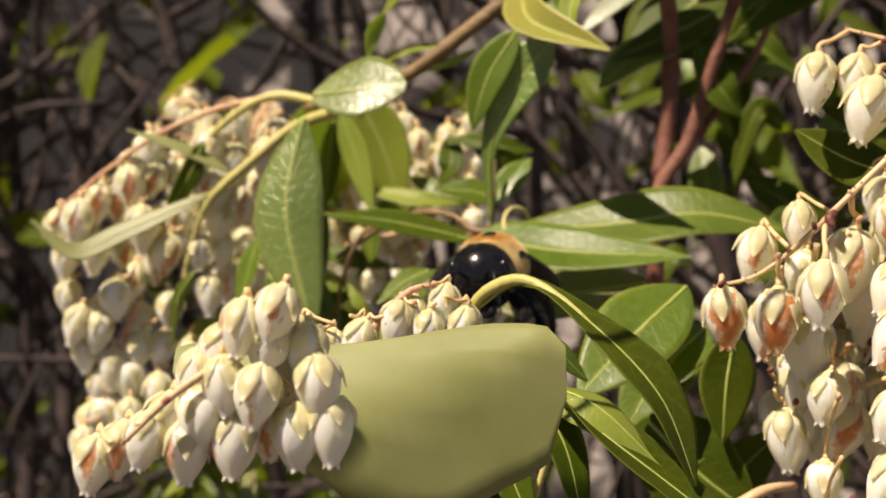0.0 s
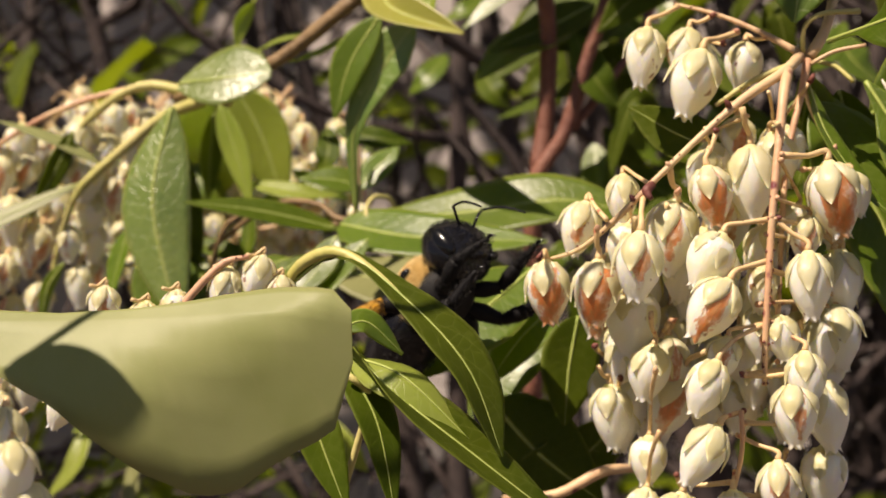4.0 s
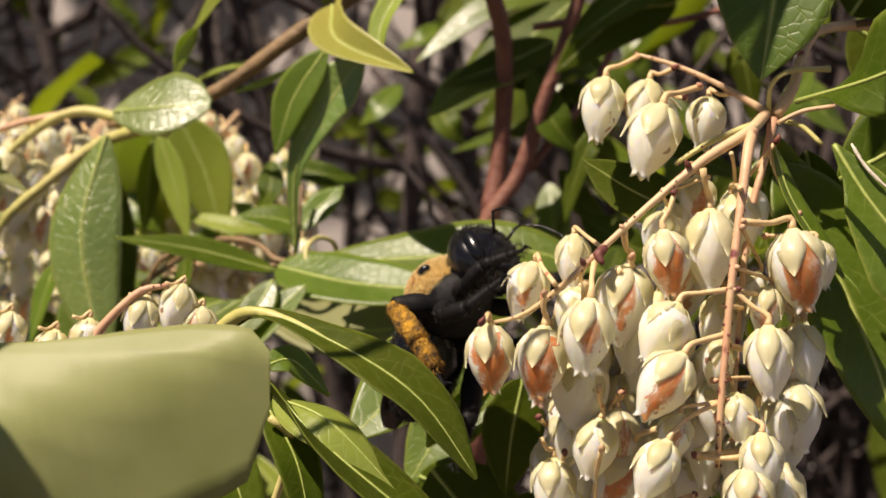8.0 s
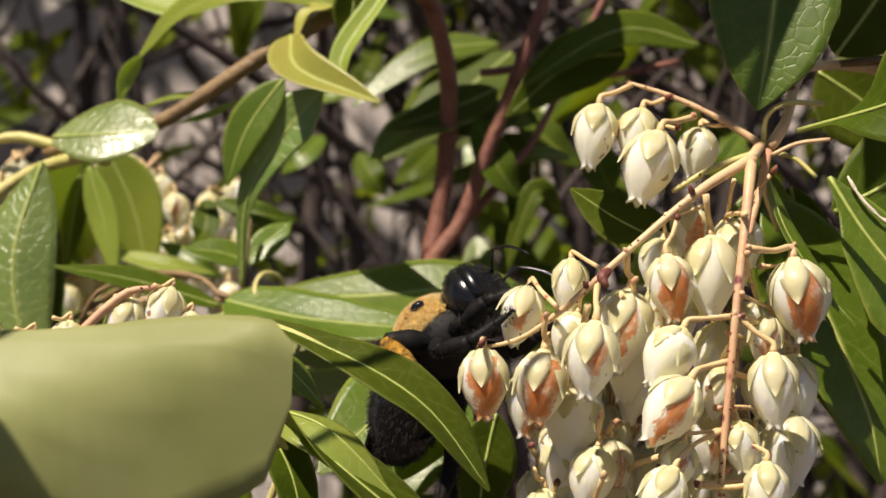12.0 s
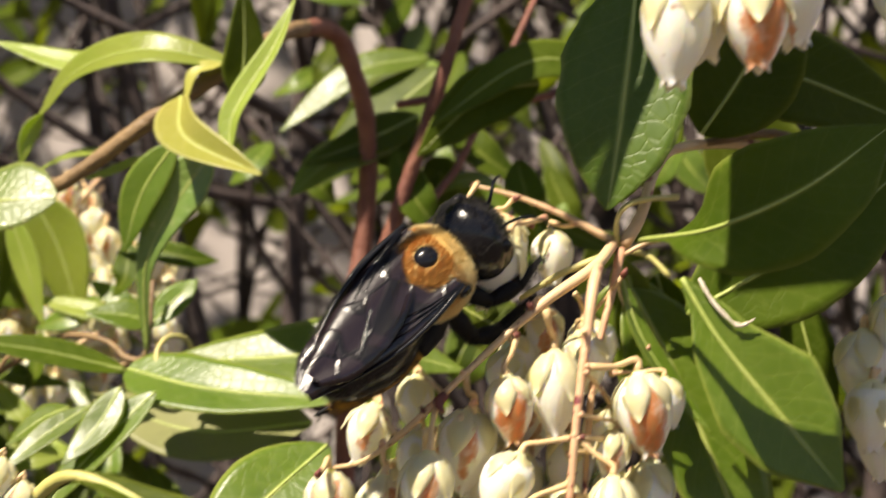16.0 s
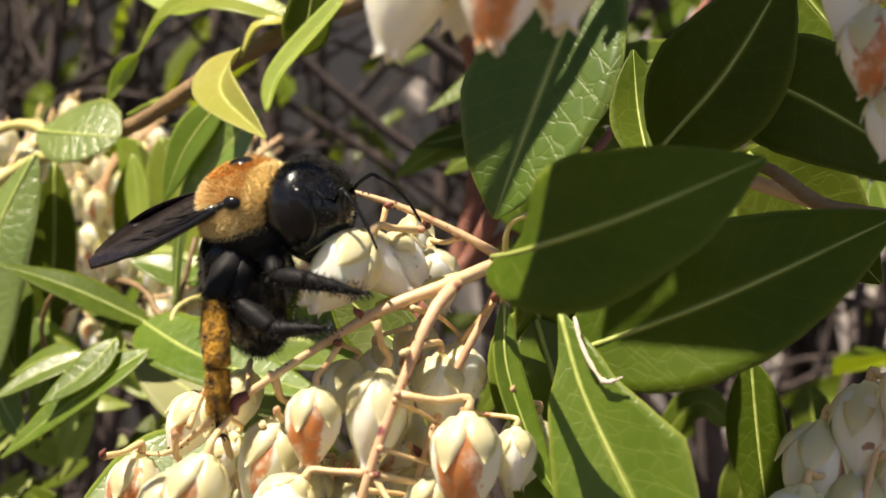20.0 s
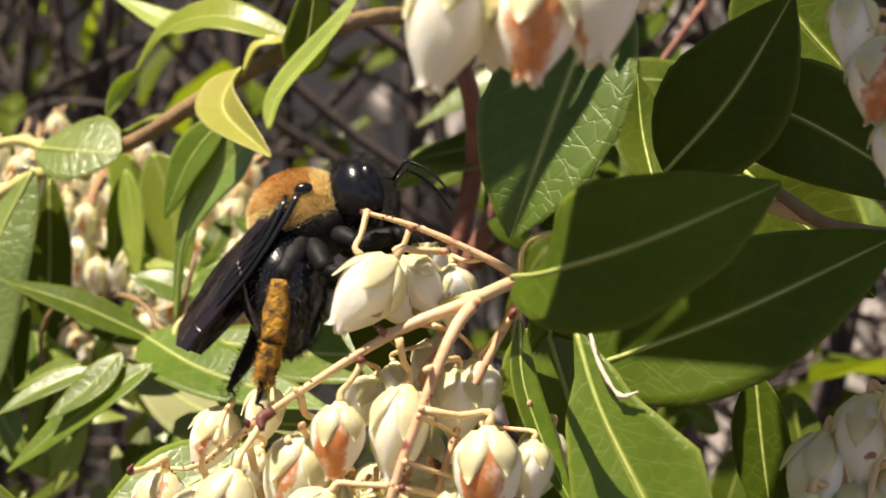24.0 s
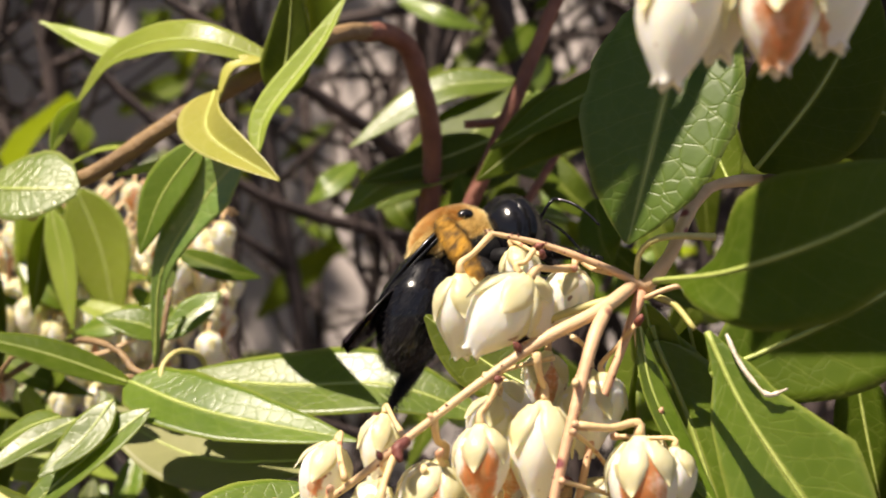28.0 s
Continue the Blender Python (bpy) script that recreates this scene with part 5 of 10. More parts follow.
flower(left, (-7.79, 19.71, -1.45), (-7.88, 19.68, -2.01), (-7.57, 19.76, -1.29), browned=True, turn=0)
flower(left, (-5.64, 19.94, 2.06), (-5.82, 19.91, 1.40), (-5.61, 19.99, 2.23))
flower(left, (-6.69, 20.28, 2.66), (-6.77, 20.25, 2.01), (-6.72, 20.33, 2.86))
flower(left, (-6.89, 20.18, 2.43), (-7.03, 20.15, 1.84), (-6.79, 20.23, 2.57))

middle = thing('leafy_twig', P(-1.85, 18.40, 0.93), 'thin pieris twig with a whorl of spreading green leaves', 'twig')
stalk('stem', middle, [(-1.75, 18.50, 1.77), (-1.85, 18.40, 0.93), (-2.10, 18.50, 0.86), (-2.40, 18.70, 1.10), (-3.08, 19.20, 1.15), (-4.08, 20.00, 0.68)], (0.029, 0.033, 0.041, 0.041, 0.041, 0.041), BARK_TAN, n=16)
stalk('stem', middle, [(-1.99, 18.50, 0.81), (-2.42, 18.60, 0.79), (-3.41, 18.70, 1.02), (-3.83, 19.00, 0.57), (-4.17, 20.00, -0.13)], (0.037, 0.037, 0.029, 0.029, 0.033), BARK_TAN, n=14)
leaf(middle, [(-1.85, 18.40, 0.93), (-1.78, 18.20, 1.90), (-1.40, 18.00, 2.58), (-0.86, 17.80, 3.19)], 0.73, (-0.10, -1.00, 0.25), LEAF_OLD, fold=14, shape=((0, 0.08, 0.08), (0.3, 0.26, 0.22), (0.55, 0.62, 0.55), (0.8, 1, 0.9), (0.93, 0.6, 0.5), (1, 0.04, 0.04)))
leaf(middle, [(-1.31, 17.90, 3.33), (-1.74, 18.00, 2.77), (-2.00, 18.10, 2.11)], 0.51, (-0.20, -1.00, 0.20), LEAF, fold=12)
leaf(middle, [(-1.79, 18.60, 1.25), (-2.13, 18.60, 1.37), (-2.58, 18.60, 1.43)], 0.45, (0.00, -0.80, 0.70), LEAF, fold=10)
leaf(middle, [(-1.82, 18.60, 1.22), (-1.50, 18.70, 1.53), (-1.25, 18.80, 1.75)], 0.38, (0.00, -0.90, 0.50), LEAF, fold=10)
leaf(middle, [(-2.10, 18.40, 0.71), (-3.04, 18.30, 1.01), (-4.02, 18.20, 1.21)], 0.43, (0.00, -0.75, 0.75), LEAF_DARK, fold=10)
leaf(middle, [(-1.62, 18.30, 0.78), (-0.30, 18.00, 0.76), (0.78, 17.80, 0.80), (1.84, 17.60, 0.48)], 0.91, (0.00, -0.80, 0.65), LEAF, fold=8, lanky=0.3)
leaf(middle, [(-2.02, 18.00, 0.74), (-1.03, 17.50, 0.47), (0.52, 17.00, 0.27)], 0.84, (0.00, -0.80, 0.70), LEAF, fold=10, shape=((0, 0.25, 0.25), (0.08, 0.72, 0.72), (0.3, 1, 1), (0.6, 0.85, 0.85), (0.85, 0.42, 0.42), (1, 0.02, 0.02)), label='glossy leaf with pale raised veins')
stalk('petiole', middle, [(-1.35, 18.70, 0.89), (-1.40, 18.50, 1.05), (-1.57, 18.30, 1.09), (-1.68, 18.05, 0.95), (-1.68, 17.95, 0.73)], (0.030, 0.030, 0.030, 0.030, 0.027), STALK_GREEN, n=12)
leaf(middle, [(0.05, 18.00, -0.02), (-1.36, 18.50, -0.06), (-2.64, 18.90, 0.44)], 1.03, (0.00, -0.70, 0.75), LEAF_PALE, fold=6, label='pale yellow-green leaf in broken shade')
leaf(middle, [(-1.64, 17.40, 0.49), (-2.26, 17.20, -0.05), (-3.00, 17.00, -0.81)], 0.48, (-0.30, -0.90, 0.50), LEAF, fold=14)
leaf(middle, [(-2.42, 17.60, 0.36), (-2.88, 17.40, 0.09), (-3.31, 17.20, -0.24)], 0.33, (-0.30, -0.90, 0.50), LEAF, fold=14)
leaf(middle, [(0.28, 15.60, -0.07), (-0.35, 15.20, -0.53), (-1.05, 14.80, -1.13)], 0.98, (0.10, -0.80, 0.70), LEAF, fold=8, lanky=0.2)
leaf(middle, [(0.48, 15.60, -0.52), (0.09, 15.40, -0.81), (-0.29, 15.20, -1.26)], 0.63, (-0.20, -0.80, 0.70), LEAF, fold=8)
leaf(middle, [(0.38, 16.40, -0.70), (-0.07, 16.20, -1.08), (-0.55, 16.00, -1.74)], 0.80, (0.10, -0.80, 0.70), LEAF, fold=8)
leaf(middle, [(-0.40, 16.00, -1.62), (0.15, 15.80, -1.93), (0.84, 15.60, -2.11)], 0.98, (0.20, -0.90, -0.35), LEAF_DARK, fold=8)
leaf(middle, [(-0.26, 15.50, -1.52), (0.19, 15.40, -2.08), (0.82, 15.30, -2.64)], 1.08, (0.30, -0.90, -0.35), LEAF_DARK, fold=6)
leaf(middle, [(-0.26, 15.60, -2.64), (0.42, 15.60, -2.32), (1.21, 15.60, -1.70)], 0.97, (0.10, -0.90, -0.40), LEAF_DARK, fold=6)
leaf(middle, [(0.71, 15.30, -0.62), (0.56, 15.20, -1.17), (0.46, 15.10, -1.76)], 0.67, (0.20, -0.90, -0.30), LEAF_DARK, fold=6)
leaf(middle, [(-2.02, 17.40, 0.57), (-2.26, 17.20, 0.17), (-2.63, 17.00, -0.20)], 0.42, (0.10, -0.70, 0.80), LEAF, fold=10)
leaf(middle, [(-2.67, 17.80, 0.36), (-2.97, 17.70, 0.25), (-3.35, 17.60, 0.00)], 0.40, (0.10, -0.50, 0.90), LEAF, fold=10)
stalk('stem', middle, [(-0.25, 14.60, -2.42), (0.30, 14.50, -2.40), (0.77, 14.50, -2.21), (1.13, 14.80, -2.23)], (0.047, 0.053, 0.060, 0.047), STALK_PINK, n=12)

near = thing('leafy_shoot', P(-1.46, 12.40, -0.82), 'pieris shoot with a broad pale leaf and an arching leaf', 'shoot')
leaf(near, [(-4.41, 10.85, -0.24), (-3.67, 10.80, -0.29), (-2.85, 10.70, -0.34), (-2.09, 10.60, -0.38), (-1.30, 10.45, -0.44)], 2.76, (0.00, -0.85, 0.50), LEAF_NEAR, fold=0, shape=((0, 0.06, 0.1), (0.03, 0.1, 0.2), (0.27, 0.06, 0.5), (0.45, 0.08, 0.76), (0.6, 0.12, 0.86), (0.7, 0.16, 0.84), (0.82, 0.2, 0.66), (0.90, 0.2, 0.56), (0.96, 0.18, 0.46), (0.985, 0.14, 0.34), (1, 0.08, 0.16)), wave=0.02, rib=False, crease=((0.9, -0.05), (0.35, 0.75), 40), label='broad pale leaf underside close by')
arch_leaf = leaf(near, [(-2.17, 12.90, -0.18), (-1.55, 12.50, 0.14), (-0.96, 12.10, -0.31), (-0.46, 11.90, -0.95), (-0.23, 11.80, -1.72)], 0.56, (0.72, -0.68, -0.08), LEAF_DARK, fold=16, shape=((0, 0.08, 0.08), (0.2, 0.14, 0.14), (0.34, 0.3, 0.3), (0.5, 0.62, 0.62), (0.68, 1, 1), (0.85, 0.8, 0.8), (0.95, 0.35, 0.35), (1, 0.03, 0.03)), label='leaf arching over with a pale rim')
stalk('petiole', arch_leaf, [(-2.17, 12.90, -0.21), (-1.89, 12.68, 0.08), (-1.54, 12.48, 0.16), (-1.20, 12.28, -0.06), (-0.96, 12.10, -0.30)], (0.051, 0.057, 0.054, 0.036, 0.015), STALK_GREEN, n=16)
leaf(near, [(-1.59, 12.40, -0.60), (-1.15, 12.00, -1.08), (-0.45, 11.80, -1.70), (0.37, 11.70, -2.43)], 0.68, (0.90, -0.42, -0.05), LEAF_DARK, fold=16, lanky=0.3)
leaf(near, [(-1.48, 12.40, -0.80), (-1.01, 12.05, -1.00), (-0.49, 11.9, -1.56)], 0.52, (0.20, -0.60, 0.75), LEAF_LIME, fold=-18, lanky=0.3)
leaf(near, [(-1.58, 12.50, -0.82), (-1.30, 12.30, -1.36), (-1.19, 12.20, -2.19)], 0.40, (0.50, -0.90, 0.20), LEAF_DARK, fold=14)
leaf(near, [(-1.94, 12.60, -1.11), (-1.82, 12.50, -1.54), (-1.62, 12.40, -2.18)], 0.42, (0.20, -0.90, 0.40), LEAF_DARK, fold=12)
leaf(near, [(-1.55, 12.40, -0.54), (-1.32, 12.50, -0.51), (-1.04, 12.60, -0.81)], 0.28, (0.10, -0.80, 0.60), LEAF, fold=10)
stalk('stem', near, [(-1.51, 12.30, -0.95), (-1.34, 12.40, -1.15), (-1.46, 12.50, -1.48), (-1.75, 12.70, -2.20)], (0.031, 0.031, 0.031, 0.036), STALK_GREEN, n=10)
stalk('rachis', near, [(-3.03, 12.60, -0.28), (-2.88, 12.60, -0.10), (-2.59, 12.60, 0.14), (-2.35, 12.60, 0.18)], (0.039, 0.039, 0.034, 0.021), STALK_PINK, n=10)
flower(near, (-2.25, 12.70, 0.15), (-2.38, 12.67, -0.27), (-2.37, 12.60, 0.20))
flower(near, (-2.56, 12.70, 0.07), (-2.69, 12.67, -0.35), (-2.68, 12.60, 0.12))
flower(near, (-3.05, 12.70, -0.10), (-3.10, 12.67, -0.47), (-3.16, 12.60, -0.04))
flower(near, (-3.71, 12.70, -0.01), (-3.77, 12.67, -0.44), (-3.82, 12.60, 0.04))
flower(near, (-3.34, 12.70, -0.18), (-3.44, 12.67, -0.60), (-3.45, 12.60, -0.12))
flower(near, (-2.09, 12.70, -0.05), (-2.15, 12.67, -0.47), (-2.21, 12.60, 0.01))

low = thing('flowering_branch', P(-4.56, 11.20, -0.65), 'drooping cream raceme close by with tan stalk', 'branch')
stalk('rachis', low, [(-3.02, 9.40, -0.04), (-3.09, 9.30, -0.09), (-3.22, 9.15, -0.12), (-3.43, 9.00, -0.14), (-3.78, 8.90, -0.30), (-4.03, 8.80, -0.46), (-4.34, 8.80, -0.72)], (0.013, 0.026, 0.034, 0.034, 0.032, 0.026, 0.017), STALK, n=20)
flower(low, (-3.62, 9.20, -0.01), (-3.86, 9.17, -0.39), (-3.43, 9.00, -0.14))
flower(low, (-3.19, 8.91, 0.23), (-3.34, 8.88, -0.13), (-3.10, 9.00, -0.10), browned=True, turn=0)
flower(low, (-3.07, 9.08, -0.04), (-3.13, 9.05, -0.46), (-3.10, 9.00, -0.08))
flower(low, (-3.21, 9.26, -0.22), (-3.31, 9.23, -0.71), (-3.30, 9.00, -0.12))
flower(low, (-3.39, 8.91, -0.29), (-3.49, 8.88, -0.74), (-3.46, 9.00, -0.15))
flower(low, (-3.79, 9.07, -0.42), (-3.90, 9.04, -0.90), (-3.77, 9.00, -0.29))
flower(low, (-4.07, 9.18, -0.45), (-4.21, 9.15, -0.87), (-3.94, 9.00, -0.40))
flower(low, (-3.61, 9.09, -0.60), (-3.68, 9.06, -1.09), (-3.80, 9.00, -0.31))
flower(low, (-3.18, 9.05, -0.59), (-3.22, 9.02, -1.08), (-3.46, 9.00, -0.17))
flower(low, (-4.42, 9.24, -0.63), (-4.54, 9.21, -1.05), (-4.22, 9.00, -0.61), browned=True, turn=0)
flower(low, (-2.94, 9.02, -0.54), (-2.97, 8.99, -1.02), (-3.17, 9.00, -0.13))
flower(low, (-3.46, 8.93, 0.16), (-3.55, 8.90, -0.22), (-3.33, 9.00, -0.11))
flower(low, (-3.83, 9.18, -0.16), (-3.95, 9.15, -0.55), (-3.73, 9.00, -0.28))
flower(low, (-3.29, 9.01, 0.01), (-3.41, 8.98, -0.40), (-3.23, 9.00, -0.12))
flower(low, (-3.44, 9.26, -0.54), (-3.43, 9.23, -1.01), (-3.46, 9.00, -0.17), browned=True, turn=0)
flower(low, (-4.20, 9.09, -0.56), (-4.32, 9.06, -0.94), (-4.11, 9.00, -0.50))
flower(low, (-3.95, 9.10, -0.64), (-4.01, 9.07, -1.10), (-3.94, 9.00, -0.40))
flower(low, (-3.01, 8.96, -0.26), (-3.01, 8.93, -0.72), (-3.13, 9.00, -0.10))
flower(low, (-4.62, 9.22, -0.71), (-4.71, 9.19, -1.07), (-4.46, 9.00, -0.72), browned=True, turn=0)
flower(low, (-3.66, 8.99, -0.22), (-3.66, 8.96, -0.64), (-3.60, 9.00, -0.19))
flower(low, (-3.02, 12.60, -0.13), (-3.18, 12.57, -0.42), (-2.83, 12.50, -0.07))
flower(low, (-2.69, 12.60, 0.03), (-2.83, 12.57, -0.38), (-2.54, 12.50, 0.02))
flower(low, (-2.42, 12.60, -0.08), (-2.49, 12.57, -0.40), (-2.36, 12.50, 0.01))
flower(low, (-2.09, 12.60, -0.08), (-2.19, 12.57, -0.45), (-2.26, 12.50, 0.07))
flower(low, (-3.62, 12.60, -0.04), (-3.80, 12.57, -0.35), (-3.29, 12.50, -0.11))

# out of view: leaves added square to the sun to cast shadows below
overhead = thing('leafy_twig', P(3.20, 12.60, 7.20), 'unseen pieris twig added to shade the leaves below', 'twig')
stalk('stem', overhead, [(8.5, 15.5, 4.2), (6.2, 14.2, 6.6), (3.2, 12.6, 7.2), (1.6, 11.4, 7.0)], (0.12, 0.11, 0.09, 0.06), BARK_TAN)
stalk('stem', overhead, [(5.2, 13.6, 7.0), (3.6, 12.6, 6.9), (2.2, 11.8, 6.4)], (0.09, 0.07, 0.04), BARK_TAN)
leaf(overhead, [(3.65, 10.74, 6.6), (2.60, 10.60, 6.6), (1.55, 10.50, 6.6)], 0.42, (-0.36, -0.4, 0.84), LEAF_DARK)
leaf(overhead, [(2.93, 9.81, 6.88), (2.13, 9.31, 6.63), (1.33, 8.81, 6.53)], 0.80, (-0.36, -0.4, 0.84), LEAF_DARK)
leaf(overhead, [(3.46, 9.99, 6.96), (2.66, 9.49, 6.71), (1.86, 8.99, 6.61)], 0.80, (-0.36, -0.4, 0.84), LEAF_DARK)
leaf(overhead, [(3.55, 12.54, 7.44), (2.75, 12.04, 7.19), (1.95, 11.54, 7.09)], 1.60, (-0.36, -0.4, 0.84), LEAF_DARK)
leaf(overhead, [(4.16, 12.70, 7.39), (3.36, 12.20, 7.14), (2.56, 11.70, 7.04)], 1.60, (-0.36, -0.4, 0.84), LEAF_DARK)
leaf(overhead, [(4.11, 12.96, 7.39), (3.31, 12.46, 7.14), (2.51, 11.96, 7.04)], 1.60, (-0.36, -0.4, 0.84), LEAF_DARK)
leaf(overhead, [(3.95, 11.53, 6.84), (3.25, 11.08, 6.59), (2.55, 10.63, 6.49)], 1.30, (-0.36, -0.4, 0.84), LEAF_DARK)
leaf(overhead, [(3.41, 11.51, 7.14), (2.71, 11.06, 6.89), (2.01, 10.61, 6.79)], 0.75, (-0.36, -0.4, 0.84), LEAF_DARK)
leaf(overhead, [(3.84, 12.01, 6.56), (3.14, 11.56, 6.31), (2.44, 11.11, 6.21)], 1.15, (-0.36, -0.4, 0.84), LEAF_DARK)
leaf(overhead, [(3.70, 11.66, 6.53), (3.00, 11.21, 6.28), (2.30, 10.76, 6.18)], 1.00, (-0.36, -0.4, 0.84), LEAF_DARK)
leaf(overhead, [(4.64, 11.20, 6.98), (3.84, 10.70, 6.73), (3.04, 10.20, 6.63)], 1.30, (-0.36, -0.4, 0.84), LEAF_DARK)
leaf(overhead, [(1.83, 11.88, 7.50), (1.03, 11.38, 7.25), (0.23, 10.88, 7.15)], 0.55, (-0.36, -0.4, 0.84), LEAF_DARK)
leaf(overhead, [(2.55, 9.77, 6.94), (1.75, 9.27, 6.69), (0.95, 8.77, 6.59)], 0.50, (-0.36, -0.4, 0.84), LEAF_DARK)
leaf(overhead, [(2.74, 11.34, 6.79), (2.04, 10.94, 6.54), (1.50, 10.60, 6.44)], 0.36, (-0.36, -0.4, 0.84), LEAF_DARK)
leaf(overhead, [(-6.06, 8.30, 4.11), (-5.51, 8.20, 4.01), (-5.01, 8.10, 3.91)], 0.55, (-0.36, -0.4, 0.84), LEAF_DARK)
stalk('stem', overhead, [(1.6, 11.4, 7.0), (-1.5, 9.8, 6.6), (-6.06, 8.30, 4.11)], (0.06, 0.05, 0.03), BARK_TAN)

upper = thing('flowering_branch', P(3.34, 10.30, 3.10), 'cream bells hanging close above on a tan stalk', 'branch')
stalk('rachis', upper, [(2.26, 10.50, 3.76), (2.79, 10.40, 3.58), (3.21, 10.35, 3.61), (3.86, 10.40, 3.78), (4.36, 10.60, 4.05)], (0.017, 0.021, 0.025, 0.025, 0.027), STALK_PINK, n=14)
flower(upper, (2.96, 10.30, 3.31), (2.86, 10.27, 2.61), (2.96, 10.40, 3.69))
flower(upper, (3.45, 10.25, 3.29), (3.42, 10.22, 2.65), (3.45, 10.40, 3.70), browned=True, turn=0, rusted=True)
flower(upper, (3.70, 10.45, 3.58), (3.76, 10.42, 2.81), (3.72, 10.40, 3.71))
flower(upper, (2.79, 10.60, 3.80), (2.82, 10.57, 3.36), (2.85, 10.40, 3.68))
flower(upper, (3.19, 10.60, 3.67), (3.15, 10.57, 2.82), (3.24, 10.40, 3.69))
flower(upper, (4.00, 10.80, 3.73), (3.99, 10.77, 3.22), (4.03, 10.40, 3.71), browned=True, turn=0)

right = thing('flowering_branch', P(5.31, 12.40, 3.78), 'cream bells hanging on the shaded side of the shrub', 'branch')
stalk('rachis', right, [(5.18, 12.60, 3.75), (5.53, 12.50, 3.67), (5.89, 12.40, 3.38), (6.14, 12.40, 2.55)], (0.025, 0.025, 0.025, 0.021), STALK, n=12)
flower(right, (5.36, 12.40, 3.46), (5.38, 12.37, 2.87), (5.55, 12.50, 3.60), browned=True, turn=0, rusted=True)
flower(right, (5.17, 12.40, 3.77), (5.18, 12.37, 3.29), (5.37, 12.50, 3.92))
flower(right, (5.70, 12.40, 3.26), (5.72, 12.37, 2.69), (5.90, 12.50, 3.40))
flower(right, (5.53, 12.40, 2.96), (5.54, 12.37, 2.49), (5.72, 12.50, 3.10))
flower(right, (5.73, 12.40, 3.66), (5.74, 12.37, 3.15), (5.93, 12.50, 3.80))

lowright = thing('flowering_branch', P(5.60, 13.85, 0.98), 'heavy cream raceme in the shade of the leaves', 'branch')
stalk('rachis', lowright, [(5.96, 14.10, 1.35), (5.76, 13.95, 0.91), (5.66, 13.85, 0.33), (5.65, 13.85, -0.39)], (0.028, 0.026, 0.024, 0.019), STALK, n=12)
flower(lowright, (5.32, 14.10, 0.73), (5.23, 14.07, 0.01), (5.50, 13.95, 0.92))
flower(lowright, (5.61, 14.03, 1.06), (5.56, 14.00, 0.39), (5.79, 13.95, 1.24))
flower(lowright, (5.23, 13.71, 0.29), (5.14, 13.68, -0.37), (5.41, 13.95, 0.46))
flower(lowright, (5.59, 14.06, 0.43), (5.54, 14.03, -0.23), (5.77, 13.95, 0.63))
flower(lowright, (5.92, 14.19, 0.68), (5.90, 14.16, 0.01), (6.08, 13.95, 0.87))
flower(lowright, (5.46, 14.20, -0.05), (5.40, 14.17, -0.68), (5.64, 13.95, 0.16))
flower(lowright, (5.78, 14.05, 0.01), (5.79, 14.02, -0.60), (5.95, 13.95, 0.20))
flower(lowright, (5.87, 13.72, 1.25), (5.93, 13.69, 0.66), (6.06, 13.95, 1.44))
flower(lowright, (6.00, 14.12, 0.19), (6.05, 14.09, -0.41), (6.16, 13.95, 0.39))

fork = thing('woody_shrub', P(0.60, 20.50, 1.35), 'red-brown forked shrub stems with glossy leaves', 'shrub')
stalk('stem', fork, [(0.24, 20.80, -2.18), (0.42, 20.60, -0.09), (0.54, 20.40, 1.23), (1.03, 20.40, 1.92), (1.37, 20.30, 2.77), (1.65, 20.20, 3.46), (2.10, 20.00, 4.60), (2.90, 20.00, 6.69)], (0.139, 0.125, 0.116, 0.111, 0.097, 0.092, 0.083), BARK, n=22)
stalk('stem', fork, [(1.16, 20.40, 1.98), (1.86, 20.80, 2.78), (2.29, 21.00, 3.35), (3.57, 21.60, 5.73)], (0.064, 0.059, 0.054, 0.045), BARK, n=10)
stalk('stem', fork, [(1.34, 20.30, 3.93), (2.19, 20.30, 4.00), (2.99, 20.40, 3.90), (4.14, 20.50, 4.11)], (0.057, 0.062, 0.053, 0.045), BARK, n=12)
leaf(fork, [(1.95, 22.70, 4.92), (0.86, 22.60, 4.74), (-0.31, 22.50, 3.92)], 0.59, (0.00, -0.80, 0.60), LEAF, fold=8)
leaf(fork, [(2.13, 22.50, 4.72), (1.12, 22.30, 3.91), (0.11, 22.20, 3.05)], 1.17, (-0.10, -0.75, 0.65), LEAF_DARK, fold=8)
leaf(fork, [(4.13, 19.40, 4.08), (3.03, 19.20, 4.23), (1.70, 19.00, 3.46)], 0.58, (0.00, -0.90, 0.40), LEAF_DARK, fold=8)
leaf(fork, [(1.36, 21.00, 3.46), (0.49, 20.90, 3.30), (-0.15, 20.80, 2.85)], 0.84, (0.00, -0.60, 0.80), LEAF, fold=8)
leaf(fork, [(1.66, 21.00, 3.85), (1.03, 20.90, 3.57), (0.07, 20.80, 3.25)], 0.68, (0.00, -0.80, 0.60), LEAF_DARK, fold=8)
leaf(fork, [(2.67, 21.00, 2.86), (2.19, 21.00, 2.91), (1.75, 21.00, 2.76)], 0.35, (0.00, -0.70, 0.70), LEAF, fold=8)
leaf(fork, [(3.17, 19.50, 4.00), (2.42, 19.50, 3.86), (1.54, 19.40, 3.15)], 0.79, (0.20, -1.00, 0.00), LEAF_DARK, fold=8)
leaf(fork, [(0.66, 24.50, 3.94), (1.24, 24.50, 4.59), (2.00, 24.50, 5.24)], 0.81, (0.00, -0.70, 0.70), LEAF_DARK, fold=8)
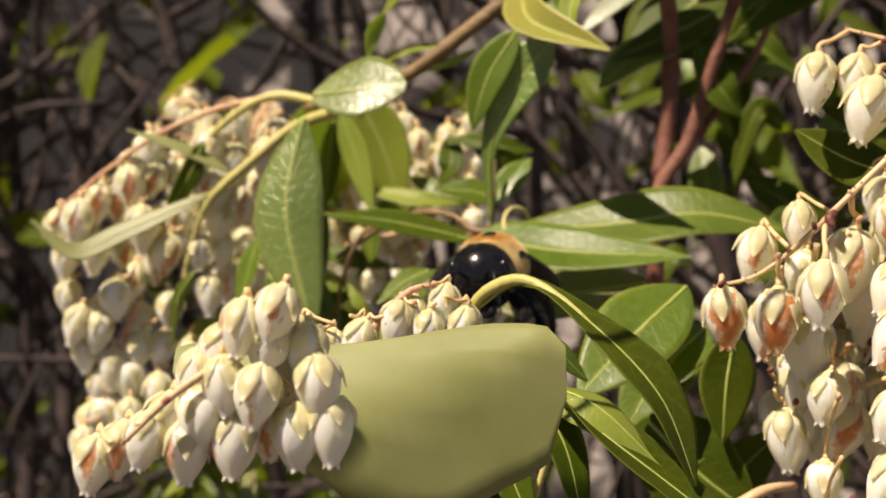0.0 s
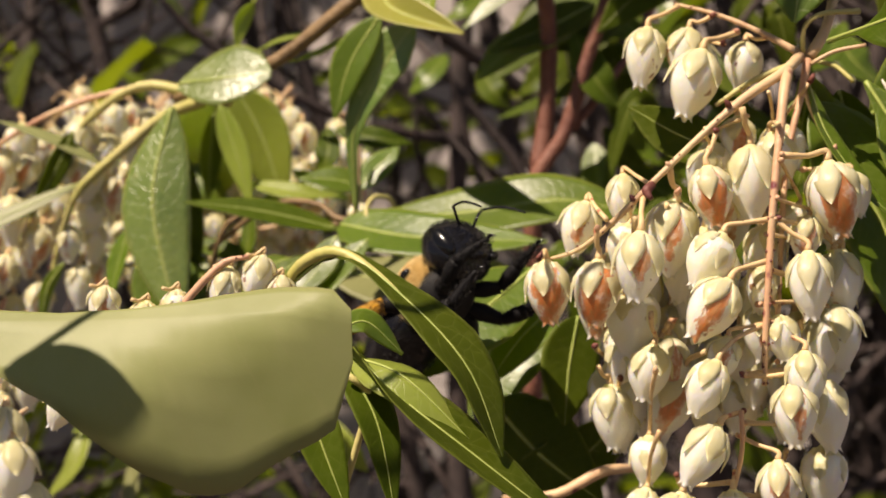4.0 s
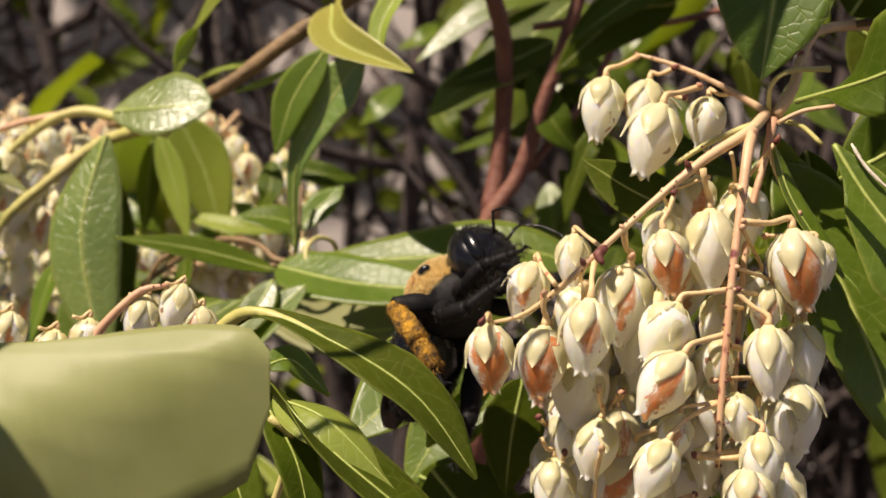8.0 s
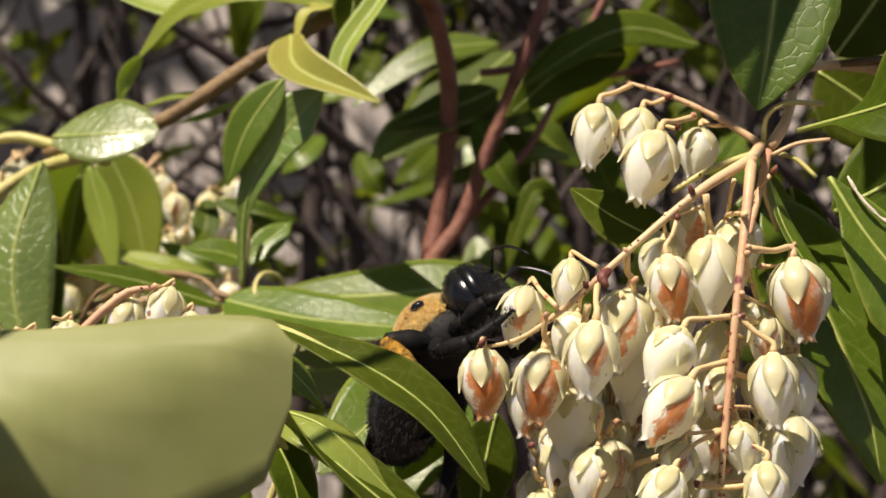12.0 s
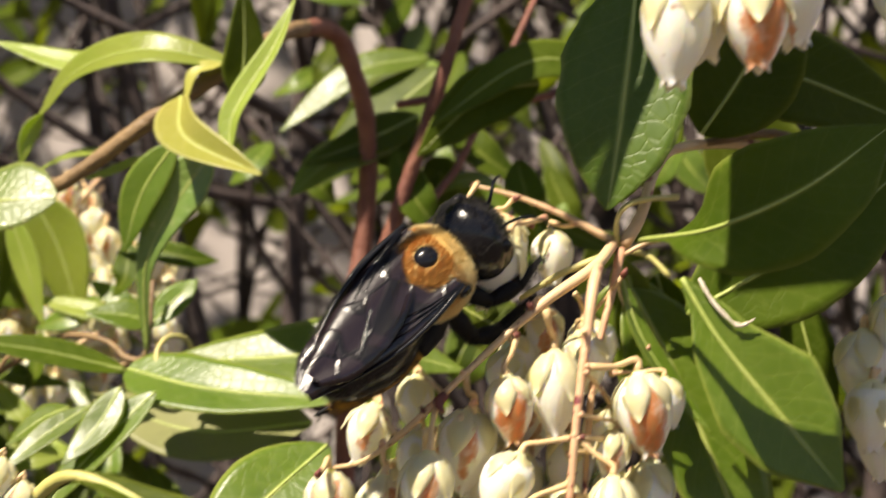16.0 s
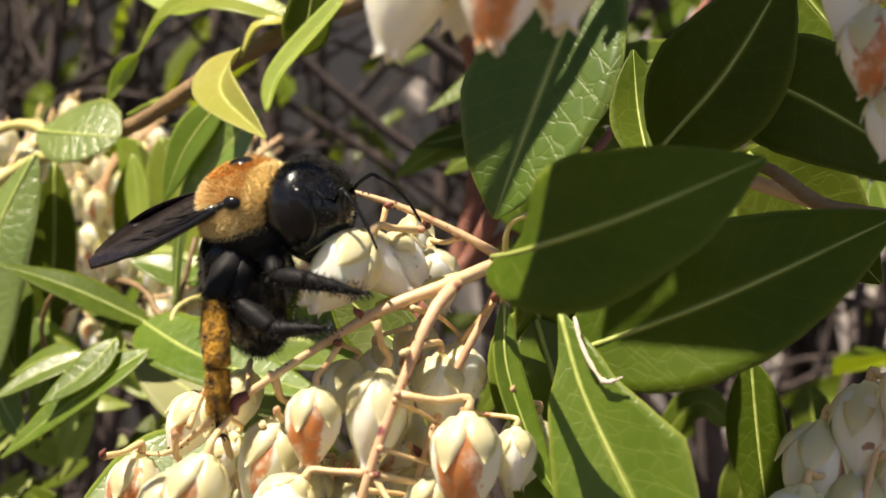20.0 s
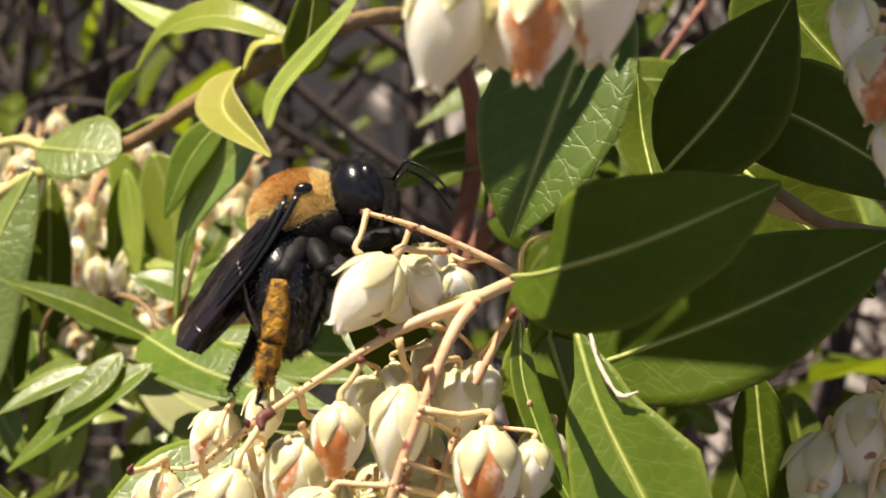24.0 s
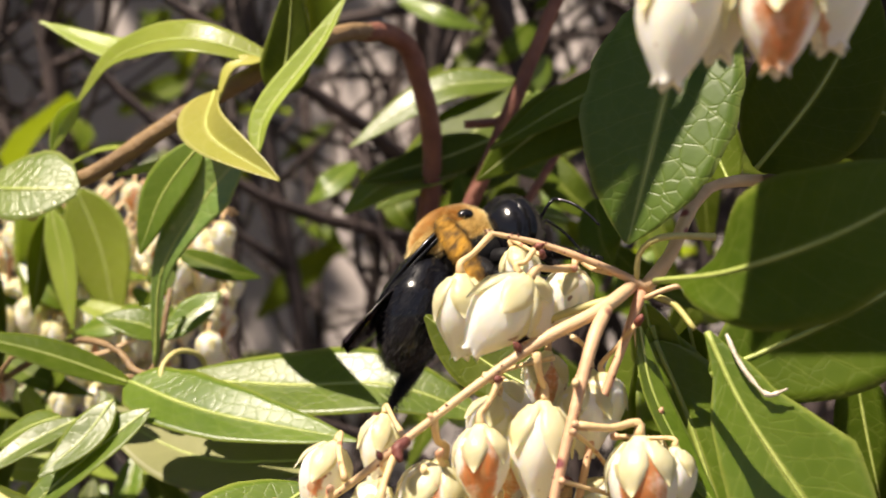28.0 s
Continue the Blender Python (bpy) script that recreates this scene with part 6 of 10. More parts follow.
# unseen high stem and sun-facing leaves, added to shade what lies below
stalk('stem', fork, [(3.2, 20.2, 7.0), (1.6, 18.9, 8.8), (-0.3, 18.0, 9.6), (-2.0, 17.6, 9.8)], (0.12, 0.1, 0.08, 0.05), BARK)
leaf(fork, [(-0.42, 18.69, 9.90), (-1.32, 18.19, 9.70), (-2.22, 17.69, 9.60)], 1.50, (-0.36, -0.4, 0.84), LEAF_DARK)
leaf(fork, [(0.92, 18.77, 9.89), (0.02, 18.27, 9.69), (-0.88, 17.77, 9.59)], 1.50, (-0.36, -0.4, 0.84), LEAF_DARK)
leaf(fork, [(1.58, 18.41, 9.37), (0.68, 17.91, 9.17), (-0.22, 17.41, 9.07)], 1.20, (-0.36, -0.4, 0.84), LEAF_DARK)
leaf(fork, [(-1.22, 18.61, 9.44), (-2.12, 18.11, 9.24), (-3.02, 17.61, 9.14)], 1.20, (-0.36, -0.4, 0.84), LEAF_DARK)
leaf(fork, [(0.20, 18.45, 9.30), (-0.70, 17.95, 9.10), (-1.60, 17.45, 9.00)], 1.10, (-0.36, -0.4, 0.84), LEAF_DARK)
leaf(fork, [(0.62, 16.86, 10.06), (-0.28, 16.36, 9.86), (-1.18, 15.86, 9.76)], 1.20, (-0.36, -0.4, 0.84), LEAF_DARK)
leaf(fork, [(1.93, 21.11, 1.38), (2.50, 20.81, 0.93), (3.13, 20.91, 0.65)], 0.54, (-0.05, -0.80, 0.23), LEAF_DARK, fold=10, rib=False)
leaf(fork, [(2.98, 20.99, 3.14), (3.05, 20.69, 2.60), (3.20, 20.79, 2.30)], 0.55, (-0.18, -0.80, 0.50), LEAF_DARK, fold=10, rib=False)
leaf(fork, [(4.26, 21.92, 0.22), (3.78, 21.62, 0.42), (3.24, 21.72, -0.47)], 0.50, (-0.12, -0.80, 0.56), LEAF_DARK, fold=10, rib=False)
leaf(fork, [(1.79, 21.81, 2.87), (1.96, 21.51, 3.03), (1.97, 21.61, 1.64)], 0.51, (-0.22, -0.80, 0.14), LEAF_DARK, fold=10, rib=False)
leaf(fork, [(2.08, 21.55, 0.98), (2.05, 21.25, 0.41), (2.08, 21.35, 0.07)], 0.48, (-0.09, -0.80, 0.19), LEAF_DARK, fold=10, rib=False)
leaf(fork, [(4.07, 21.06, 3.32), (4.26, 20.76, 3.39), (4.39, 20.86, 2.47)], 0.47, (-0.09, -0.80, 0.42), LEAF_DARK, fold=10, rib=False)
leaf(fork, [(1.73, 24.32, 2.14), (1.74, 24.02, 1.39), (1.82, 24.12, 0.96)], 0.61, (-0.22, -0.80, 0.18), LEAF, fold=10, rib=False)
leaf(fork, [(3.80, 24.26, 3.32), (4.03, 23.96, 2.62), (4.35, 24.06, 2.21)], 0.50, (0.09, -0.80, 0.34), LEAF_DARK, fold=10, rib=False)
leaf(fork, [(2.86, 23.34, 1.09), (2.59, 23.04, 0.46), (2.40, 23.14, 0.10)], 0.54, (0.07, -0.80, 0.50), LEAF, fold=10, rib=False)
leaf(fork, [(2.05, 21.38, 3.70), (1.52, 21.08, 3.38), (1.04, 21.18, 3.25)], 0.60, (-0.02, -0.80, 0.63), LEAF_DARK, fold=10, rib=False)
leaf(fork, [(3.11, 21.95, 2.71), (3.73, 21.65, 2.16), (4.43, 21.75, 1.82)], 0.38, (-0.28, -0.80, 0.21), LEAF_DARK, fold=10, rib=False)
leaf(fork, [(4.64, 21.00, 0.19), (4.50, 20.70, -0.49), (4.47, 20.80, -0.90)], 0.55, (0.14, -0.80, 0.12), LEAF_DARK, fold=10, rib=False)
leaf(fork, [(2.37, 20.60, 0.89), (2.12, 20.30, 0.42), (1.93, 20.40, 0.15)], 0.46, (0.36, -0.80, 0.18), LEAF, fold=10, rib=False)
leaf(fork, [(2.42, 20.65, 2.03), (2.02, 20.35, 2.27), (1.49, 20.45, 0.96)], 0.34, (-0.22, -0.80, 0.15), LEAF_DARK, fold=10, rib=False)
leaf(fork, [(5.14, 22.13, 0.82), (5.28, 21.83, 0.26), (5.53, 21.93, -0.08)], 0.58, (0.17, -0.80, 0.21), LEAF_DARK, fold=10, rib=False)
leaf(fork, [(2.18, 23.77, 3.45), (1.47, 23.47, 3.02), (0.81, 23.57, 2.83)], 0.38, (-0.35, -0.80, 0.65), LEAF_DARK, fold=10, rib=False)
leaf(fork, [(2.17, 23.04, 4.10), (2.69, 22.74, 3.39), (3.27, 22.84, 2.98)], 0.59, (-0.21, -0.80, 0.66), LEAF_DARK, fold=10, rib=False)
leaf(fork, [(5.60, 22.29, 3.47), (5.22, 21.99, 2.98), (4.95, 22.09, 2.73)], 0.37, (0.27, -0.80, 0.41), LEAF, fold=10, rib=False)
leaf(fork, [(1.59, 22.79, 4.11), (2.07, 22.49, 3.72), (2.60, 22.59, 3.51)], 0.42, (-0.21, -0.80, 0.75), LEAF_DARK, fold=10, rib=False)
leaf(fork, [(1.36, 23.79, 0.14), (0.99, 23.49, 0.32), (0.53, 23.59, -0.52)], 0.38, (0.03, -0.80, 0.44), LEAF, fold=10, rib=False)
leaf(fork, [(4.94, 23.90, 1.76), (4.51, 23.60, 1.91), (4.06, 23.70, 1.16)], 0.53, (0.26, -0.80, 0.26), LEAF_DARK, fold=10, rib=False)
leaf(fork, [(1.75, 22.31, 2.16), (2.06, 22.01, 1.61), (2.43, 22.11, 1.28)], 0.39, (-0.33, -0.80, 0.27), LEAF_DARK, fold=10, rib=False)
leaf(fork, [(4.63, 22.72, -0.18), (4.77, 22.42, -0.78), (5.02, 22.52, -1.16)], 0.38, (-0.24, -0.80, 0.30), LEAF_DARK, fold=10, rib=False)
leaf(fork, [(5.75, 23.96, 3.65), (6.04, 23.66, 3.01), (6.46, 23.76, 2.63)], 0.68, (0.12, -0.80, 0.63), LEAF, fold=10, rib=False)
leaf(fork, [(1.29, 20.58, 3.36), (1.54, 20.28, 2.61), (1.84, 20.38, 2.19)], 0.53, (-0.19, -0.80, 0.67), LEAF_DARK, fold=10, rib=False)
leaf(fork, [(3.84, 22.74, 2.63), (3.52, 22.44, 2.08), (3.30, 22.54, 1.78)], 0.45, (-0.35, -0.80, 0.63), LEAF, fold=10, rib=False)
leaf(fork, [(-0.44, 30.36, 7.87), (0.37, 29.96, 7.45), (1.20, 30.06, 7.24)], 0.42, (0.36, -0.80, 0.11), LEAF, fold=10, rib=False)
leaf(fork, [(2.44, 31.84, 7.11), (2.17, 31.44, 6.56), (1.95, 31.54, 6.23)], 0.59, (0.18, -0.80, 0.17), LEAF, fold=10, rib=False)
leaf(fork, [(3.44, 30.35, 5.51), (2.70, 29.95, 4.93), (2.04, 30.05, 4.57)], 0.46, (-0.13, -0.80, 0.41), LEAF_DARK, fold=10, rib=False)
leaf(fork, [(3.11, 35.36, 7.58), (2.90, 34.96, 6.58), (2.76, 35.06, 5.89)], 0.57, (0.38, -0.80, 0.52), LEAF_DARK, fold=10, rib=False)
leaf(fork, [(-0.06, 26.01, 3.82), (0.15, 25.61, 3.34), (0.39, 25.71, 3.03)], 0.50, (-0.21, -0.80, 0.59), LEAF_DARK, fold=10, rib=False)
leaf(fork, [(2.18, 31.62, 7.76), (1.80, 31.22, 7.16), (1.47, 31.32, 6.80)], 0.47, (0.20, -0.80, 0.27), LEAF_DARK, fold=10, rib=False)
leaf(fork, [(4.05, 26.62, 4.01), (4.28, 26.22, 3.27), (4.62, 26.32, 2.76)], 0.42, (-0.12, -0.80, 0.20), LEAF_DARK, fold=10, rib=False)
leaf(fork, [(3.11, 33.18, 9.08), (2.60, 32.78, 8.57), (2.16, 32.88, 8.29)], 0.64, (-0.24, -0.80, 0.66), LEAF_DARK, fold=10, rib=False)
leaf(fork, [(2.27, 27.99, 5.72), (2.26, 27.59, 5.17), (2.31, 27.69, 4.83)], 0.49, (-0.32, -0.80, 0.52), LEAF, fold=10, rib=False)
leaf(fork, [(0.52, 29.12, 6.34), (0.27, 28.72, 5.83), (0.06, 28.82, 5.53)], 0.43, (-0.02, -0.80, 0.59), LEAF_DARK, fold=10, rib=False)
leaf(fork, [(2.50, 31.57, 5.03), (2.63, 31.17, 4.09), (2.84, 31.27, 3.43)], 0.39, (-0.28, -0.80, 0.39), LEAF, fold=10, rib=False)
leaf(fork, [(-0.65, 26.27, 4.18), (-1.03, 25.87, 3.74), (-1.38, 25.97, 3.47)], 0.48, (0.09, -0.80, 0.70), LEAF, fold=10, rib=False)
leaf(fork, [(1.85, 28.34, 3.69), (0.99, 27.94, 3.36), (0.19, 28.04, 3.16)], 0.34, (-0.33, -0.80, 0.77), LEAF_DARK, fold=10, rib=False)
leaf(fork, [(5.84, 32.11, 5.57), (6.43, 31.71, 4.95), (7.14, 31.81, 4.54)], 0.43, (0.01, -0.80, 0.73), LEAF_DARK, fold=10, rib=False)
leaf(fork, [(1.84, 32.71, 5.25), (1.61, 32.31, 4.26), (1.42, 32.41, 3.57)], 0.49, (0.20, -0.80, 0.47), LEAF_DARK, fold=10, rib=False)
leaf(fork, [(6.13, 32.89, 6.09), (5.86, 32.49, 5.47), (5.70, 32.59, 5.07)], 0.54, (0.17, -0.80, 0.36), LEAF_DARK, fold=10, rib=False)
leaf(fork, [(1.12, 34.97, 8.18), (0.59, 34.57, 7.37), (0.09, 34.67, 6.85)], 0.46, (0.11, -0.80, 0.64), LEAF_DARK, fold=10, rib=False)
leaf(fork, [(3.98, 31.46, 6.02), (4.17, 31.06, 5.21), (4.44, 31.16, 4.67)], 0.48, (-0.22, -0.80, 0.44), LEAF, fold=10, rib=False)
leaf(fork, [(6.80, 35.67, 8.35), (6.19, 35.27, 7.51), (5.71, 35.37, 6.96)], 0.48, (-0.38, -0.80, 0.18), LEAF, fold=10, rib=False)
leaf(fork, [(2.61, 27.02, 5.12), (2.45, 26.62, 4.50), (2.36, 26.72, 4.11)], 0.49, (-0.14, -0.80, 0.15), LEAF_DARK, fold=10, rib=False)
leaf(fork, [(0.28, 30.68, 6.12), (-0.26, 30.28, 5.76), (-0.78, 30.38, 5.57)], 0.46, (0.32, -0.80, 0.73), LEAF, fold=10, rib=False)
leaf(fork, [(4.50, 27.57, 5.58), (3.94, 27.17, 5.21), (3.49, 27.27, 5.02)], 0.34, (-0.28, -0.80, 0.53), LEAF_DARK, fold=10, rib=False)
leaf(fork, [(2.87, 27.83, 5.80), (2.46, 27.43, 5.05), (2.13, 27.53, 4.56)], 0.53, (0.04, -0.80, 0.51), LEAF_DARK, fold=10, rib=False)
leaf(fork, [(1.50, 27.73, 4.24), (1.04, 27.33, 3.77), (0.64, 27.43, 3.48)], 0.53, (0.39, -0.80, 0.64), LEAF_DARK, fold=10, rib=False)

far = thing('flowering_branch', P(-3.73, 21.00, 0.82), 'cream racemes further back in the shrub', 'branch')
stalk('rachis', far, [(-2.64, 21.00, 1.29), (-3.19, 21.00, 1.01), (-3.84, 21.20, 0.92), (-4.35, 21.40, 0.55)], (0.033, 0.028, 0.028, 0.023), STALK, n=10)
flower(far, (-4.00, 24.40, 1.13), (-4.09, 24.37, 0.67), (-3.85, 24.00, 1.35))
flower(far, (-3.96, 24.64, 0.55), (-3.94, 24.61, 0.08), (-3.70, 24.00, 0.76))
flower(far, (-4.52, 24.88, 1.29), (-4.62, 24.85, 0.75), (-4.28, 24.00, 1.49))
flower(far, (-3.81, 23.94, 0.89), (-3.83, 23.91, 0.38), (-3.73, 24.00, 1.13))
flower(far, (-3.76, 24.50, 1.79), (-3.83, 24.47, 1.31), (-3.65, 24.00, 1.99))
flower(far, (-4.42, 24.08, 1.26), (-4.40, 24.05, 0.75), (-4.20, 24.00, 1.48), browned=True, turn=0)
flower(far, (-4.07, 24.04, 0.77), (-4.22, 24.01, 0.25), (-4.03, 24.00, 1.01))
flower(far, (-3.81, 23.83, 1.31), (-3.87, 23.80, 0.87), (-3.62, 24.00, 1.54))
flower(far, (-3.84, 24.53, 1.75), (-3.95, 24.50, 1.19), (-3.64, 24.00, 1.95), browned=True, turn=0)
flower(far, (-4.13, 24.85, 0.83), (-4.21, 24.82, 0.30), (-3.85, 24.00, 1.03))
flower(far, (-4.57, 24.81, 1.94), (-4.58, 24.78, 1.43), (-4.24, 24.00, 2.10))
flower(far, (-4.01, 23.72, 0.51), (-4.04, 23.69, -0.04), (-3.88, 24.00, 0.73))
flower(far, (-3.17, 23.91, 0.03), (-3.29, 23.88, -0.45), (-3.07, 24.00, 0.26))
flower(far, (-3.47, 23.61, 1.23), (-3.59, 23.58, 0.75), (-3.42, 24.00, 1.48))
flower(far, (-3.31, 24.94, 1.15), (-3.46, 24.91, 0.60), (-3.05, 24.00, 1.34), browned=True, turn=0)
flower(far, (-4.23, 23.78, 0.64), (-4.21, 23.75, 0.19), (-4.15, 24.00, 0.87))
flower(far, (-3.46, 24.28, 0.91), (-3.47, 24.25, 0.44), (-3.21, 24.00, 1.12))
flower(far, (-4.37, 24.05, 1.76), (-4.41, 24.02, 1.27), (-4.24, 24.00, 1.98))
flower(far, (-3.11, 24.32, 1.05), (-3.16, 24.29, 0.57), (-2.91, 24.00, 1.26), browned=True, turn=0)
flower(far, (-3.87, 24.13, 0.89), (-4.02, 24.10, 0.37), (-3.73, 24.00, 1.11))
flower(far, (-3.32, 24.08, 1.32), (-3.38, 24.05, 0.87), (-3.22, 24.00, 1.55), browned=True, turn=0)
flower(far, (-4.10, 24.06, 1.26), (-4.14, 24.03, 0.71), (-3.96, 24.00, 1.49))
flower(far, (-3.20, 23.75, 0.09), (-3.18, 23.72, -0.39), (-3.03, 24.00, 0.31), browned=True, turn=0)
flower(far, (-4.04, 24.89, 0.88), (-4.10, 24.86, 0.37), (-3.82, 24.00, 1.08))
flower(far, (-3.31, 24.35, 1.21), (-3.40, 24.32, 0.71), (-3.20, 24.00, 1.43))
flower(far, (-4.56, 24.95, 1.85), (-4.65, 24.92, 1.38), (-4.32, 24.00, 2.02))
flower(far, (-3.49, 24.44, 0.40), (-3.60, 24.41, -0.13), (-3.33, 24.00, 0.63))
flower(far, (-4.28, 24.85, 1.57), (-4.27, 24.82, 1.05), (-4.08, 24.00, 1.76), browned=True, turn=0)
flower(far, (-4.44, 23.56, 0.90), (-4.49, 23.53, 0.47), (-4.33, 24.00, 1.14))
flower(far, (-3.26, 24.58, 1.35), (-3.31, 24.55, 0.89), (-3.05, 24.00, 1.55))
flower(far, (-4.37, 24.53, 0.61), (-4.50, 24.50, 0.17), (-4.24, 24.00, 0.84), browned=True, turn=0)
flower(far, (-3.82, 23.60, 0.95), (-3.81, 23.57, 0.43), (-3.72, 24.00, 1.19))
flower(far, (-4.33, 23.50, 0.87), (-4.43, 23.47, 0.41), (-4.24, 24.00, 1.11))
flower(far, (-3.20, 23.90, 0.75), (-3.32, 23.87, 0.29), (-3.00, 24.00, 0.97), browned=True, turn=0)
flower(far, (-7.39, 25.36, 2.95), (-7.40, 25.33, 2.44), (-7.14, 25.00, 3.12), browned=True, turn=0)
flower(far, (-7.05, 25.22, 2.50), (-6.95, 25.19, 2.01), (-6.79, 25.00, 2.69), browned=True, turn=0)
flower(far, (-6.42, 25.17, 1.99), (-6.34, 25.14, 1.43), (-6.27, 25.00, 2.17))
flower(far, (-3.89, 24.28, 1.11), (-3.87, 24.25, 0.70), (-4.18, 25.00, 1.28))
flower(far, (-5.75, 23.85, 1.54), (-5.65, 23.82, 1.01), (-6.20, 25.00, 1.74), browned=True, turn=0)
flower(far, (-6.34, 23.65, 1.98), (-6.21, 23.62, 1.51), (-6.86, 25.00, 2.22))
flower(far, (-4.58, 24.49, 1.39), (-4.56, 24.46, 0.93), (-4.88, 25.00, 1.56), browned=True, turn=0)
flower(far, (-4.36, 24.40, 2.39), (-4.24, 24.37, 1.99), (-4.67, 25.00, 2.60))
flower(far, (-4.03, 24.75, 0.92), (-3.97, 24.72, 0.50), (-4.17, 25.00, 1.09), browned=True, turn=0)
flower(far, (-5.80, 26.30, 2.83), (-5.81, 26.27, 2.30), (-5.09, 25.00, 2.95))
flower(far, (-6.33, 23.75, 1.57), (-6.33, 23.72, 1.09), (-6.80, 25.00, 1.78))
flower(far, (-5.66, 24.78, 2.75), (-5.58, 24.75, 2.20), (-5.82, 25.00, 2.94))
flower(far, (-3.64, 24.48, 2.56), (-3.55, 24.45, 2.03), (-3.72, 25.00, 2.78))
flower(far, (-7.04, 24.83, 3.90), (-6.89, 24.80, 3.42), (-6.98, 25.00, 4.12))
flower(far, (-5.46, 24.91, 2.74), (-5.36, 24.88, 2.29), (-5.40, 25.00, 2.94))
flower(far, (-6.47, 23.81, 3.32), (-6.37, 23.78, 2.82), (-6.91, 25.00, 3.63), browned=True, turn=0)
flower(far, (-7.54, 26.07, 3.92), (-7.47, 26.04, 3.38), (-7.07, 25.00, 3.99))
flower(far, (-6.35, 23.66, 2.14), (-6.33, 23.63, 1.69), (-6.95, 25.00, 2.38), browned=True, turn=0)
flower(far, (-4.43, 24.97, 2.67), (-4.35, 24.94, 2.17), (-4.31, 25.00, 2.87))
flower(far, (-6.24, 24.76, 2.49), (-6.11, 24.73, 2.07), (-6.35, 25.00, 2.69))
flower(far, (-6.16, 23.50, 1.92), (-6.04, 23.47, 1.43), (-6.75, 25.00, 2.15), browned=True, turn=0)
flower(far, (-4.17, 25.53, 1.68), (-4.11, 25.50, 1.14), (-3.99, 25.00, 1.86))
flower(far, (-4.87, 23.98, 1.38), (-4.78, 23.95, 0.88), (-5.28, 25.00, 1.56), browned=True, turn=0)
flower(far, (-4.21, 25.11, 1.30), (-4.10, 25.08, 0.89), (-4.15, 25.00, 1.49), browned=True, turn=0)
flower(far, (-6.95, 25.99, 0.93), (-6.82, 25.96, 0.47), (-6.41, 25.00, 1.14))
flower(far, (-5.15, 25.47, 3.01), (-5.13, 25.44, 2.58), (-4.91, 25.00, 3.16))
flower(far, (-5.26, 24.62, 2.25), (-5.22, 24.59, 1.73), (-5.37, 25.00, 2.45))
flower(far, (-6.01, 26.02, 1.44), (-6.03, 25.99, 0.95), (-5.64, 25.00, 1.61), browned=True, turn=0)
flower(far, (-7.23, 24.82, 1.55), (-7.23, 24.79, 1.06), (-7.21, 25.00, 1.74))
flower(far, (-5.69, 25.37, 3.63), (-5.56, 25.34, 3.09), (-5.40, 25.00, 3.78))
flower(far, (-4.88, 26.15, 1.00), (-4.81, 26.12, 0.57), (-4.26, 25.00, 1.22), browned=True, turn=0)
flower(far, (-6.66, 23.77, 2.87), (-6.66, 23.74, 2.41), (-7.36, 25.00, 3.14), browned=True, turn=0)
flower(far, (-5.33, 24.00, 2.61), (-5.22, 23.97, 2.16), (-5.62, 25.00, 2.87))
flower(far, (-4.67, 24.73, 3.01), (-4.63, 24.70, 2.53), (-4.90, 25.00, 3.20))
flower(far, (-4.60, 25.79, 1.55), (-4.47, 25.76, 1.03), (-4.16, 25.00, 1.74))
flower(far, (-4.75, 26.15, 2.48), (-4.65, 26.12, 1.95), (-4.21, 25.00, 2.62))
flower(far, (-7.20, 25.81, 3.10), (-7.17, 25.78, 2.55), (-6.86, 25.00, 3.22))
flower(far, (-3.98, 24.59, 2.59), (-3.98, 24.56, 2.09), (-4.21, 25.00, 2.78), browned=True, turn=0)
flower(far, (-6.83, 23.52, 3.42), (-6.78, 23.49, 3.01), (-7.59, 25.00, 3.75))
flower(far, (-3.77, 23.95, 2.67), (-3.65, 23.92, 2.27), (-4.29, 25.00, 2.90), browned=True, turn=0)
flower(far, (-4.85, 24.85, 1.28), (-4.78, 24.82, 0.75), (-4.77, 25.00, 1.47))
flower(far, (-5.83, 25.97, 3.20), (-5.77, 25.94, 2.69), (-5.46, 25.00, 3.30), browned=True, turn=0)
flower(far, (-4.54, 25.50, 3.59), (-4.47, 25.47, 3.13), (-4.29, 25.00, 3.73), browned=True, turn=0)
flower(far, (-4.88, 25.84, 2.47), (-4.84, 25.81, 1.91), (-4.58, 25.00, 2.61))
flower(far, (-7.62, 26.25, 2.45), (-7.63, 26.22, 1.89), (-6.92, 25.00, 2.59), browned=True, turn=0)
flower(far, (-5.09, 24.33, 2.13), (-5.04, 24.30, 1.71), (-5.36, 25.00, 2.34), browned=True, turn=0)
flower(far, (-4.59, 24.41, 2.90), (-4.57, 24.38, 2.48), (-4.68, 25.00, 3.13), browned=True, turn=0)
flower(far, (-6.93, 24.53, 2.92), (-6.79, 24.50, 2.50), (-7.24, 25.00, 3.13))
flower(far, (-5.99, 25.56, 3.38), (-5.86, 25.53, 2.90), (-5.72, 25.00, 3.52))
flower(far, (-7.89, 25.97, 3.40), (-7.86, 25.94, 2.91), (-7.36, 25.00, 3.51), browned=True, turn=0)
flower(far, (-5.45, 25.47, 0.94), (-5.37, 25.44, 0.46), (-5.19, 25.00, 1.14))
flower(far, (-5.59, 24.42, 3.17), (-5.53, 24.39, 2.63), (-5.87, 25.00, 3.39))
flower(far, (-4.60, 23.62, 3.02), (-4.54, 23.59, 2.53), (-5.28, 25.00, 3.30))
flower(far, (-3.76, 24.35, 3.52), (-3.77, 24.32, 3.02), (-3.93, 25.00, 3.77), browned=True, turn=0)
